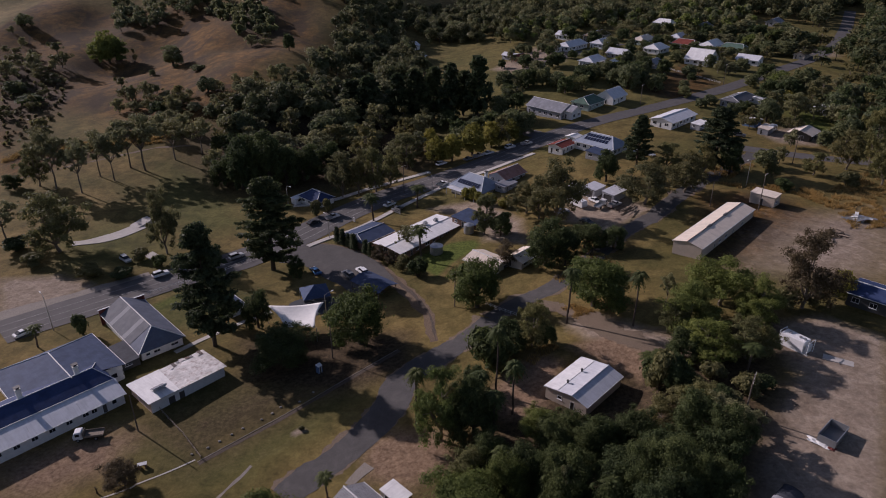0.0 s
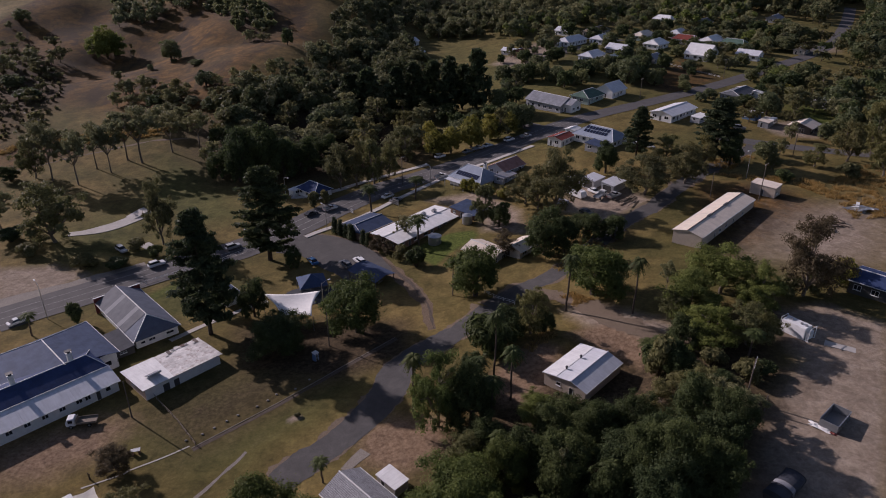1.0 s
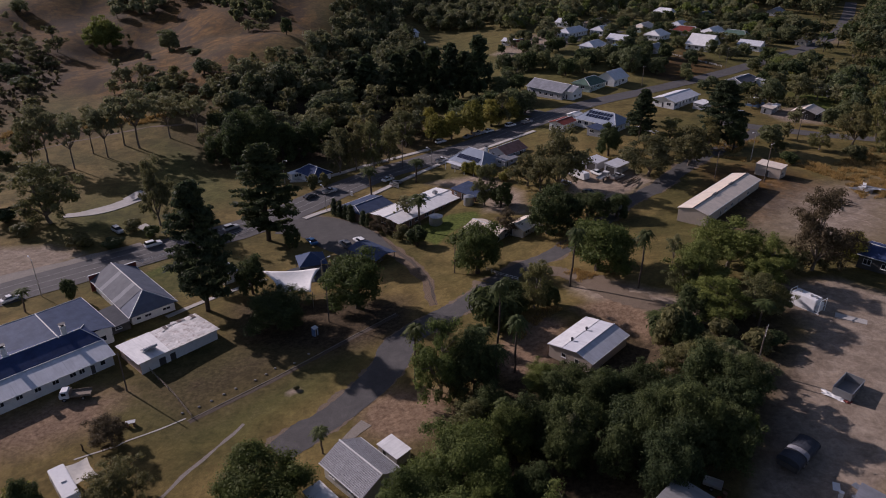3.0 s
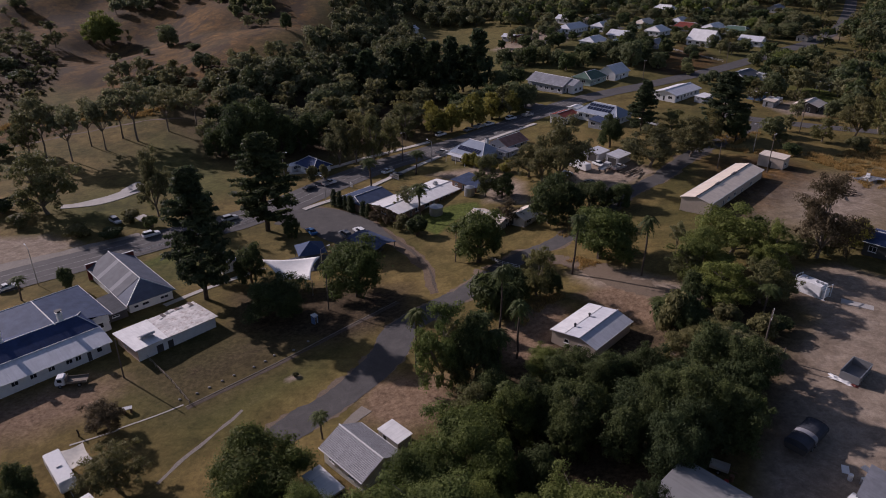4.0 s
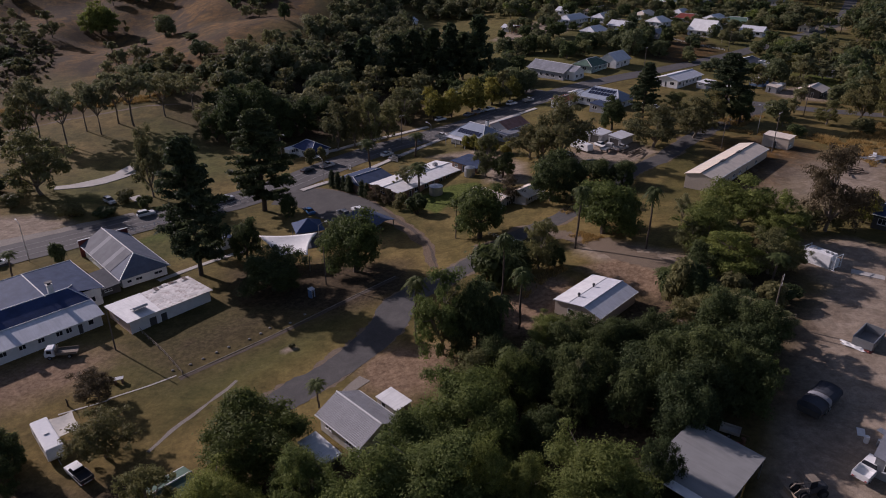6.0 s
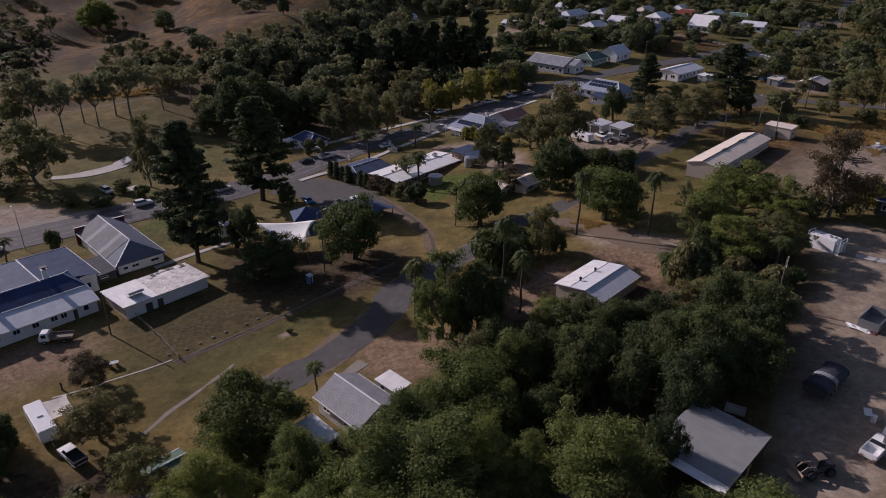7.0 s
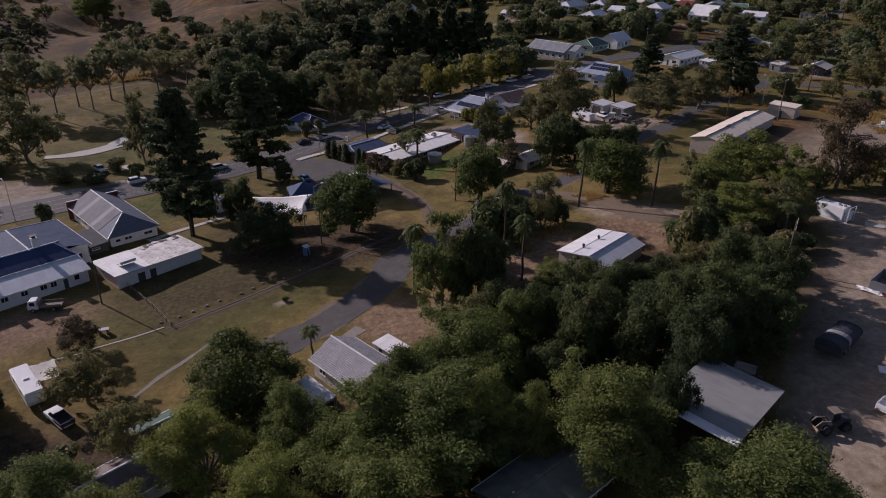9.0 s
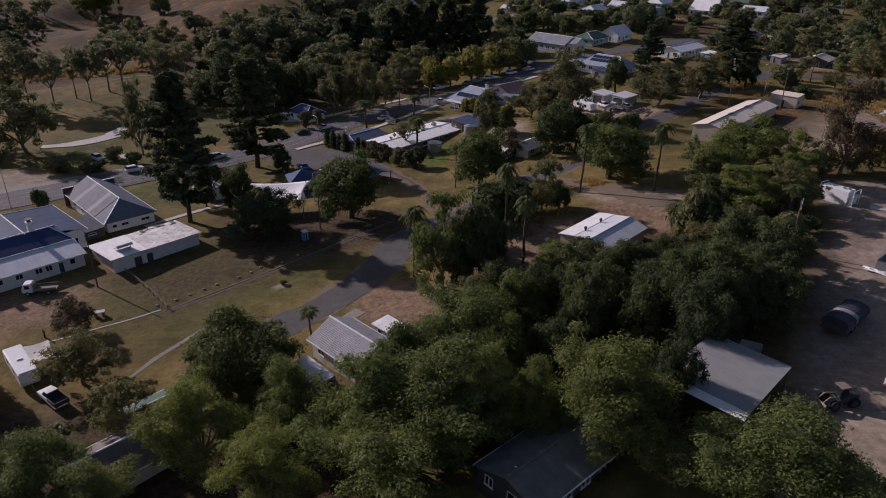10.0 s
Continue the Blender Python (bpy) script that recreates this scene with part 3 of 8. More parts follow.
ribbon("driveway", [(-16.4, 85.6), (-14.6, 88.2), (-13.2, 89.8)], lambda u: 1.6 + 0.9 * u, "gravel", 0.06, "short pale gravel driveway beside the tiled house", "driveway", thick=0.2, cross=2)
ribbon("hill_track", HILLTRACK, 1.2, "track", 0.06, "pale dirt track along the foot of the hill", "track", ragged=0.6)
ribbon("low_wall", [(x + 0.5, y - 0.6) for x, y in WALL], 0.14, "gravel", 0.08, "low concrete retaining edge across the grass", "wall", thick=0.5, cross=1)
# Flat strip: the shade inside the open drain is put into its colour
ribbon("drain", [(x + 0.95, y - 1.1) for x, y in WALL], 0.85, "dark_bark", 0.025, "flat dark strip painting a drain's shade beside the low concrete edge", "drain", ragged=0.15, cross=2)
ribbon("low_wall", WALL2, 0.3, "concrete", 0.06, "low pale concrete edging along the yard", "wall", thick=0.4, cross=1)
ribbon("footpath", [(-62, 129), (-56, 136), (-50, 142), (-44, 147)], 1.4, "concrete", 0.12, "pale concrete path under the hoop pines", "footpath", thick=0.2, cross=2)
for off in (0.0, 3.4, -3.4):
    run = []
    for (ax, ay), (bx, by) in zip(MAIN[:13], MAIN[1:14]):
        d = math.hypot(bx - ax, by - ay)
        sx, sy = (by - ay) / d, -(bx - ax) / d
        run.append((ax + sx * off, ay + sy * off))
    ribbon("road_marking", run, 0.16, "line", 0.125, "thin worn white line along the main street", "road marking", cross=1)
bm = bmesh.new()
bmesh.ops.create_circle(bm, cap_ends=True, segments=28, radius=5.2)
for v in bm.verts:
    v.co.x *= 1.25 + 0.12 * math.sin(3 * math.atan2(v.co.y, v.co.x))
    v.co.x += -33.5
    v.co.y += 149
    v.co.z = ground_z(v.co.x, v.co.y) + 0.1
tagged(bm_object("playground_surface", bm, "softfall"), "dark rubber playground surface with curved edge", "playground surface", kind="structure")


# ---- buildings ----
def holed_wall(bm, length, height, thick, holes, place):
    """An upright wall from (0,0) along x, holes as (x0, x1, z0, z1), put by the matrix place."""
    us = sorted({0.0, length, *[h[0] for h in holes], *[h[1] for h in holes]})
    zs = sorted({0.0, height, *[h[2] for h in holes], *[h[3] for h in holes]})
    made = {}

    def vert(i, j, k):
        if (i, j, k) not in made:
            made[i, j, k] = bm.verts.new(place @ Vector((us[i], thick * k, zs[j])))
        return made[i, j, k]

    def solid(i, j):
        if not (0 <= i < len(us) - 1 and 0 <= j < len(zs) - 1):
            return False
        mx, mz = (us[i] + us[i + 1]) / 2, (zs[j] + zs[j + 1]) / 2
        return not any(h[0] < mx < h[1] and h[2] < mz < h[3] for h in holes)

    for i in range(len(us) - 1):
        for j in range(len(zs) - 1):
            if not solid(i, j):
                continue
            bm.faces.new([vert(*q) for q in ((i, j, 0), (i + 1, j, 0), (i + 1, j + 1, 0), (i, j + 1, 0))])
            bm.faces.new([vert(*q) for q in ((i, j + 1, 1), (i + 1, j + 1, 1), (i + 1, j, 1), (i, j, 1))])
            if not solid(i - 1, j):
                bm.faces.new([vert(*q) for q in ((i, j, 1), (i, j, 0), (i, j + 1, 0), (i, j + 1, 1))])
            if not solid(i + 1, j):
                bm.faces.new([vert(*q) for q in ((i + 1, j, 0), (i + 1, j, 1), (i + 1, j + 1, 1), (i + 1, j + 1, 0))])
            if not solid(i, j - 1):
                bm.faces.new([vert(*q) for q in ((i, j, 0), (i, j, 1), (i + 1, j, 1), (i + 1, j, 0))])
            if not solid(i, j + 1):
                bm.faces.new([vert(*q) for q in ((i, j + 1, 1), (i, j + 1, 0), (i + 1, j + 1, 0), (i + 1, j + 1, 1))])


def slab(bm, quad, t=0.07):
    """A sheet with thickness from 3 or 4 corners."""
    q = [Vector(p) for p in quad]
    n = (q[1] - q[0]).cross(q[2] - q[0]).normalized()
    if n.z < 0:
        q.reverse()
        n = -n
    top = [bm.verts.new(p) for p in q]
    low = [bm.verts.new(p - n * t) for p in q]
    bm.faces.new(top)
    bm.faces.new(low[::-1])
    for i in range(len(q)):
        j = (i + 1) % len(q)
        bm.faces.new((top[j], top[i], low[i], low[j]))


def roof_parts(parent, L, W, h, rise, over, kind, mat, hip=(0, 0), cap=True, capmat="trim", ry=0.0):
    """Roof planes as parts. The ridge runs along x, ry off the middle. kind: gable (hipped by hip) or skillion (falls towards -y)."""
    a, b = L / 2 + over, W / 2 + over
    if kind == "skillion":
        k = rise / W
        bm = bmesh.new()
        slab(bm, [(-a, -b, h - k * over), (a, -b, h - k * over), (a, b, h + rise + k * over), (-a, b, h + rise + k * over)], 0.12)
        part("roof", bm, mat, parent)
        return
    r0, r1 = -a + hip[0], a - hip[1]
    zr = h + rise
    ze = {s: h - rise / (W / 2 - s * ry) * over for s in (-1, 1)}
    for s in (-1, 1):
        bm = bmesh.new()
        slab(bm, [(-a, s * b, ze[s]), (a, s * b, ze[s]), (r1, ry, zr), (r0, ry, zr)])
        part("roof", bm, mat, parent)
    for s, r, hp in ((-1, r0, hip[0]), (1, r1, hip[1])):
        if hp > 0.05:
            bm = bmesh.new()
            slab(bm, [(s * a, -b, ze[-1]), (s * a, b, ze[1]), (r, ry, zr)])
            part("roof", bm, mat, parent)
    if cap:
        bm = bmesh.new()
        tube(bm, (r0 - 0.02, ry, zr + 0.02), (r1 + 0.02, ry, zr + 0.02), 0.13, n=6)
        for s, r, hp in ((-1, r0, hip[0]), (1, r1, hip[1])):
            if hp > 0.05:
                for q in (-1, 1):
                    tube(bm, (r, ry, zr + 0.02), (s * a, q * b, ze[q] + 0.03), 0.1, n=5)
        part("ridge_cap", bm, capmat, parent)
    for s in (-1, 1):
        bm = bmesh.new()
        box(bm, -a, a, s * (b + 0.06) - 0.06, s * (b + 0.06) + 0.06, ze[s] - 0.16, ze[s] - 0.02)
        part("gutter", bm, "trim", parent)


def opening(parent, place, u0, u1, z0, z1, door=False, frame_mat="trim"):
    """A window or door set in a wall. place: the wall's matrix."""
    e = 0.07
    bm = bmesh.new()
    for (a, b, c, d) in ((u0, u1, z0, z0 + e), (u0, u1, z1 - e, z1), (u0, u0 + e, z0 + e, z1 - e), (u1 - e, u1, z0 + e, z1 - e)):
        box(bm, a, b, -0.03, 0.09, c, d)
    if not door and u1 - u0 > 1.0:
        m = (u0 + u1) / 2
        box(bm, m - 0.03, m + 0.03, -0.02, 0.08, z0 + e, z1 - e)
    bm.transform(place)
    w = part("door" if door else "window", bm, frame_mat, parent)
    bm = bmesh.new()
    box(bm, u0 + e, u1 - e, 0.05, 0.08, z0 + e, z1 - e)
    bm.transform(place)
    part("panel" if door else "pane", bm, "dark_wall" if door else "glass", w)
    if not door:
        bm = bmesh.new()
        box(bm, u0 - 0.08, u1 + 0.08, -0.1, 0.0, z0 - 0.07, z0)
        bm.transform(place)
        part("sill", bm, frame_mat, w)


def sides(L, W):
    """The four walls' matrices, their outer face on y=0 of their own frame and inside towards +y: south, east, north, west."""
    return {"s": (Matrix.Translation((-L / 2, -W / 2, 0)), L), "n": (Matrix.Translation((L / 2, W / 2, 0)) @ Matrix.Rotation(math.pi, 4, "Z"), L),
            "e": (Matrix.Translation((L / 2, -W / 2, 0)) @ Matrix.Rotation(math.pi / 2, 4, "Z"), W), "w": (Matrix.Translation((-L / 2, W / 2, 0)) @ Matrix.Rotation(-math.pi / 2, 4, "Z"), W)}


def house(name, label, category, x, y, yaw, L, W, h, rise, roof, wall, kind="gable", over=0.5, hip=(0, 0), openings=None, auto=True, z=None, cap=True, capmat="trim", group="", floor=0.35, seed=0, ry=0.0):
    """A building with walls, openings, roof planes, ridge caps and gutters."""
    gz = min(ground_z(x + dx, y + dy) for dx in (-W / 3, W / 3) for dy in (-W / 3, W / 3)) if z is None else z
    ob = thing(name, label, category, x, y, gz - 0.1, yaw, group)
    rnd = random.Random(seed + int(x * 7 + y * 13))
    holes = {k: [] for k in "snew"}
    if openings is not None:
        for side, u0, u1, z0, z1, door in openings:
            holes[side].append((u0, u1, z0, z1, door))
    elif auto:
        for side in "snew":
            n = L if side in "sn" else W
            u = 1.0
            first = side in "sw"
            while u + 1.6 < n - 0.6:
                if first and rnd.random() < 0.5:
                    holes[side].append((u, u + 0.9, 0.1, min(h - 0.3, 2.15), True))
                    first = False
                    u += 2.2
                    continue
                w = rnd.choice((1.1, 1.5, 1.8))
                if u + w < n - 0.5:
                    holes[side].append((u, u + w, 1.0 + floor * 0.5, min(h - 0.35, 2.2 + floor * 0.5), False))
                u += w + rnd.uniform(1.2, 2.6)
    S = sides(L, W)
    for side in "snew":
        m, n = S[side]
        bm = bmesh.new()
        if side in "ew":
            m2, n2 = m @ Matrix.Translation((0.18, 0, 0)), n - 0.36
            holed_wall(bm, n2, h, 0.18, [(a - 0.18, b - 0.18, c, d) for a, b, c, d, _ in holes[side]], m2)
            if kind == "gable" and rise > 0.05 and hip[0 if side == "w" else 1] < 0.05:
                sx = -1 if side == "w" else 1
                tri = [[bm.verts.new((sx * (L / 2 - t), yy, zz)) for yy, zz in ((-W / 2, h), (W / 2, h), (ry, h + rise - 0.09))] for t in (0, 0.15)]
                bm.faces.new(tri[0])
                bm.faces.new(tri[1][::-1])
                for i in range(3):
                    bm.faces.new((tri[0][i], tri[1][i], tri[1][(i + 1) % 3], tri[0][(i + 1) % 3]))
            if kind == "skillion" and rise > 0.05:
                sx = -1 if side == "w" else 1
                tri = [[bm.verts.new((sx * (L / 2 - t), yy, zz)) for yy, zz in ((-W / 2, h), (W / 2, h), (W / 2, h + rise - 0.13))] for t in (0, 0.15)]
                bm.faces.new(tri[0])
                bm.faces.new(tri[1][::-1])
                for i in range(3):
                    bm.faces.new((tri[0][i], tri[1][i], tri[1][(i + 1) % 3], tri[0][(i + 1) % 3]))
        else:
            holed_wall(bm, n, h + (rise - 0.15 if kind == "skillion" and side == "n" else 0), 0.18, [q[:4] for q in holes[side]], m)
        bmesh.ops.recalc_face_normals(bm, faces=bm.faces)
        part("wall", bm, wall, ob)
        for a, b, c, d, door in holes[side]:
            opening(ob, m, a, b, c, d, door)
    bm = bmesh.new()
    box(bm, -L / 2 + 0.05, L / 2 - 0.05, -W / 2 + 0.05, W / 2 - 0.05, -1.2, 0.06)
    part("footing", bm, "dark_trim", ob)
    roof_parts(ob, L, W, h, rise, over, kind, roof, hip, cap, capmat, ry)
    return ob


def on_roof(parent, name, x, y, L, W, h, rise, dx, dy, mat, up=0.06, thick=0.05, label=""):
    """A flat panel lying on the slope of a gable roof round (x, y)."""
    k = rise / (W / 2)
    zc = lambda yy: h + rise - abs(yy) * k + up
    bm = bmesh.new()
    slab(bm, [(x - dx, y - dy, zc(y - dy)), (x + dx, y - dy, zc(y - dy)), (x + dx, y + dy, zc(y + dy)), (x - dx, y + dy, zc(y + dy))], thick)
    return part(name, bm, mat, parent, label)


def chimney(parent, x, y, z0, z1):
    bm = bmesh.new()
    box(bm, x - 0.45, x + 0.45, y - 0.45, y + 0.45, z0, z1)
    box(bm, x - 0.55, x + 0.55, y - 0.55, y + 0.55, z1, z1 + 0.18)
    c = part("chimney", bm, "white_wall", parent, "white rendered chimney")
    bm = bmesh.new()
    box(bm, x - 0.3, x + 0.3, y - 0.3, y + 0.3, z1 + 0.18, z1 + 0.55)
    box(bm, x - 0.62, x + 0.62, y - 0.5, y + 0.5, z1 + 0.55, z1 + 0.66)
    part("cowl", bm, "dark_trim", c)


def wing(parent, m, L, W, h, rise, roof, wall, kind="gable", over=0.5, hip=(0, 0), walls=True):
    """A further block of the same house, with its own roof, placed by the matrix m."""
    before = set(parent.children)
    if walls:
        for side, (q, n) in sides(L, W).items():
            bm = bmesh.new()
            holed_wall(bm, n - 0.4, h, 0.18, [(1.2, 2.6, 1.2, 2.3), (n - 3.0, n - 1.6, 1.2, 2.3)] if n > 6 else [], q @ Matrix.Translation((0.2, 0, 0)))
            part("wall", bm, wall, parent)
        bm = bmesh.new()
        box(bm, -L / 2 + 0.1, L / 2 - 0.1, -W / 2 + 0.1, W / 2 - 0.1, -1, 0.05)
        box(bm, -L / 2 + 0.1, L / 2 - 0.1, -W / 2 + 0.1, W / 2 - 0.1, 1.1, 2.4)
        part("window_glazing", bm, "glass", parent)
    roof_parts(parent, L, W, h, rise, over, kind, roof, hip)
    for o in set(parent.children) - before:
        o.data.transform(m)


def at(u, v, turn=0):
    return Matrix.Translation((u, v, 0)) @ Matrix.Rotation(radians(turn), 4, "Z")


# the large blue-roofed house; x runs north-east along the street, y north-west
big = thing("large_house", "long white timber house with blue-grey metal hip roofs", "house", -70, 112, -3.9, 47)
# The south-east slope's shade is put into this block's navy roof colour
wing(big, at(-12.0, 4.2), 28, 8.2, 4.4, 1.55, "navy_roof", "white_wall", hip=(0, 2.2), over=0.2)
wing(big, at(-4.2, 12.5, 90), 16.5, 20, 3.9, 2.05, "blue_roof", "white_wall", hip=(0, 4.5))
wing(big, at(-24.5, 12.0, 90), 16, 15, 3.9, 2.05, "blue_roof", "white_wall", hip=(0, 4.5))
S = sides(36, 4.4)
bm = bmesh.new()
m, n = S["s"]
m = at(-15.9, -2.0) @ m
wins = [(3 + k * 3.1, 4.2 + k * 3.1, 1.3, 2.3, False) for k in range(9)] + [(29.5, 30.6, 1.2, 2.3, False), (31.6, 32.5, 0.1, 2.2, True), (33.5, 34.5, 1.2, 2.3, False)]
holed_wall(bm, 36, 3.0, 0.18, [w[:4] for w in wins], m)
part("wall", bm, "white_wall", big)
for side in "ew":
    q, nn = S[side]
    bm = bmesh.new()
    holed_wall(bm, nn, 3.0, 0.18, [], at(-15.9, -2.0) @ q @ Matrix.Translation((0.18, 0, 0)))
    part("wall", bm, "white_wall", big)
for w in wins:
    opening(big, m, *w[:4], door=w[4])
for u0, u1 in ((-34.2, -15.2), (-15.2, -6.0), (-6.0, 2.5)):
    bm = bmesh.new()
    slab(bm, [(u0, -4.9, 2.9), (u1 - 0.02, -4.9, 2.9), (u1 - 0.02, 0.2, 4.2), (u0, 0.2, 4.2)], 0.08)
    part("verandah_roof", bm, "pale_roof", big, "pale grey verandah roof sheet")
bm = bmesh.new()
box(bm, -34.2, 2.5, -5.02, -4.9, 2.72, 2.88)
part("gutter", bm, "trim", big)
chimney(big, -2.9, 4.6, 5.6, 7.6)
chimney(big, -13.5, 5.0, 5.6, 7.6)

# the corner shop house with a parapet
shop = house("shop_house", "white timber shop house with grey hip roof and maroon parapet", "house", -72.5, 137.2, -46, 22.5, 9.6, 3.3, 2.6, "shop_roof", "white_wall", "gable", 0.6, hip=(0, 5.0),
             openings=[("e", 1.0, 2.0, 1.5, 2.2, False), ("e", 2.8, 4.3, 1.5, 2.2, False), ("e", 6.8, 8.6, 1.5, 2.2, False), ("s", 3, 4.4, 1.2, 2.3, False), ("s", 7, 8.4, 1.2, 2.3, False), ("s", 11, 12.0, 0.1, 2.1, True), ("s", 15, 16.4, 1.2, 2.3, False), ("n", 5, 6.4, 1.2, 2.3, False), ("n", 12, 13.4, 1.2, 2.3, False)])
for x0, x1, mt in ((-11.6, -6.2, "mid_roof"), (-6.2, -4.6, "strip_roof"), (-4.6, 1.6, "mid_roof"), (1.6, 3.2, "strip_roof"), (3.2, 6.4, "mid_roof")):
    k = 2.6 / 4.8
    bm = bmesh.new()
    slab(bm, [(x0, -5.42, 3.3 + 2.6 - 5.42 * k + 0.07), (x1 - 0.02, -5.42, 3.3 + 2.6 - 5.42 * k + 0.07), (x1 - 0.02, -0.1, 5.92), (x0, -0.1, 5.92)], 0.05)
    part("roof_sheet", bm, mt, shop, "strip of roofing sheet of another shade")
bm = bmesh.new()
box(bm, -12.0, -11.8, -5.6, 5.6, 0, 4.2)
part("parapet", bm, "red_wall", shop, "dull maroon parapet facing the street")
bm = bmesh.new()
box(bm, -12.08, -11.72, -5.7, 5.7, 4.2, 4.3)
part("coping", bm, "trim", shop)
bm = bmesh.new()
slab(bm, [(-15.0, -5.4, 2.7), (-15.0, 5.4, 2.7), (-12.05, 5.4, 3.2), (-12.05, -5.4, 3.2)], 0.08)
part("awning", bm, "mid_roof", shop)

# flat-roofed block with a stained roof
flat = house("flat_roofed_block", "low peach block with stained white metal roof", "building", -56.4, 116.3, 227.5, 16.4, 9.2, 2.6, 0.45, "worn_white", "white_wall", "skillion", 0.5, auto=False,
             openings=[("n", 3.6, 5.1, 0.1, 2.1, True), ("n", 5.9, 7.2, 0.1, 2.1, True), ("e", 3, 4.2, 1.2, 2.1, False)])
k = 0.45 / 9.2
bm = bmesh.new()
slab(bm, [(1.6, -5.15, 2.6 - 0.55 * k + 0.08), (8.75, -5.15, 2.6 - 0.55 * k + 0.08), (8.75, 5.15, 3.05 + 0.55 * k + 0.08), (2.2, 5.15, 3.05 + 0.55 * k + 0.08)], 0.06)
part("roof_sheet", bm, "white_roof", flat, "cleaner white part of the roof")
bm = bmesh.new()
box(bm, -1.3, 1.3, -0.9, 0.9, 0, 0.1)
bm.transform(Matrix.Translation((5.0, 1.7, 3.55)) @ Matrix.Rotation(radians(24), 4, "X"))
heater = part("solar_collector", bm, "solar", flat, "dark tilted solar water panel")
bm = bmesh.new()
tube(bm, (3.6, 2.7, 4.05), (6.4, 2.7, 4.05), 0.26, n=10)
part("water_cylinder", bm, "steel", heater)
for px in (3.9, 6.1):
    bm = bmesh.new()
    tube(bm, (px, 2.5, 2.9), (px, 2.5, 4.0), 0.04)
    part("stand", bm, "steel", heater)
rnd = random.Random(44)
for i in range(8):
    u = -7.9 + i * 1.0 + rnd.uniform(-0.25, 0.25)
    w, ln = rnd.uniform(0.5, 0.95), rnd.uniform(0.7, 2.0)
    y0 = -5.2 + rnd.uniform(-0.15, 0.5)
    z0 = 2.66 + (y0 + 4.6) * k + 0.04
    bm = bmesh.new()
    slab(bm, [(u, y0, z0 + rnd.uniform(0.02, 0.1)), (u + w, y0 + rnd.uniform(-0.1, 0.1), z0 + rnd.uniform(0.02, 0.1)), (u + w, y0 + ln, z0 + ln * k + 0.02), (u, y0 + ln, z0 + ln * k + 0.02)], 0.03)
    part("loose_sheet", bm, ("rust_roof", "worn_white", "mid_grey_roof")[i % 3], flat, "lifted weathered roofing sheet")
bm = bmesh.new()
box(bm, 8.2, 8.21, -4.6, 4.6, 0.0, 2.55)
part("end_wall_face", bm, "peach_wall", flat, "peach rendered end wall")

# steel shed with vents
shed = house("steel_shed", "small grey steel shed with pale gable roof and two vents", "shed", 26.4, 103.8, 47, 12.3, 8.8, 2.7, 0.9, "pale_roof", "beige_wall", "gable", 0.25,
             openings=[("w", 5.4, 6.3, 0.05, 2.05, True), ("w", 2.6, 3.6, 1.2, 2.0, False), ("n", 4, 7, 0.05, 2.4, True)], z=4.6, capmat="pale_roof", ry=-1.4)
for dx in (-3.2, 1.6):
    bm = bmesh.new()
    z = 2.7 + 0.9 - 3.0 * 0.9 / 5.8
    tube(bm, (dx, 1.6, z), (dx, 1.6, z + 0.4), 0.16, n=8)
    bmesh.ops.create_uvsphere(bm, u_segments=10, v_segments=6, radius=0.26, matrix=Matrix.Translation((dx, 1.6, z + 0.5)))
    part("roof_vent", bm, "dark_trim", shed)
bm = bmesh.new()
slab(bm, [(-6.38, 1.7, 3.19), (6.38, 1.7, 3.19), (6.38, 4.62, 2.735), (-6.38, 4.62, 2.735)], 0.05)
part("roof_sheet", bm, "white_roof", shed, "brighter white strip of roof sheets")

# long storage shed
long_shed = house("long_shed", "long beige steel shed with cream roof and dark ridge vents", "shed", 73.0, 166.3, 47.3, 34.6, 7.4, 3.6, 0.9, "cream_roof", "beige_wall", "gable", 0.2,
                  openings=[("s", 8, 9, 0.05, 2.1, True), ("s", 11, 12.4, 1.2, 2.2, False), ("s", 15, 16.4, 1.2, 2.2, False), ("s", 20, 21, 0.05, 2.1, True), ("s", 26, 27.4, 1.2, 2.2, False)], z=8.3, capmat="dark_trim")
for dx in (-4.5, 6.0):
    bm = bmesh.new()
    box(bm, dx - 1.1, dx + 1.1, -0.35, 0.35, 4.3, 4.62)
    part("ridge_vent", bm, "dark_trim", long_shed)
house("site_shed", "small square beige shed beside the long shed", "shed", 95.2, 187.2, -46, 7.2, 4.2, 3.4, 0.3, "cream_roof", "beige_wall", "skillion", 0.15, openings=[("s", 3, 4, 0.05, 2.1, True), ("e", 1, 2.2, 1.2, 2.1, False)])

# motel
mot = house("motel", "low brick motel with long pale metal roof", "motel", -7.5, 184.4, 49, 27, 10.0, 3.0, 0.45, "white_roof", "brick_wall", "gable", 0.6, seed=5)
for dx, dy in ((-4, 1.8), (5, 2.2), (9, 1.5)):
    bm = bmesh.new()
    box(bm, dx - 0.7, dx + 0.7, dy - 0.5, dy + 0.5, 3.5, 4.1)
    box(bm, dx - 0.4, dx + 0.4, dy - 0.3, dy + 0.3, 4.1, 4.4)
    part("air_conditioner", bm, "steel", mot)
house("motel_wing", "blue-grey roofed front wing of the motel", "building", -23.4, 188.4, 48, 12.0, 9.5, 2.9, 1.0, "blue_roof", "brick_wall", "gable", 0.5, hip=(2, 0), seed=6)
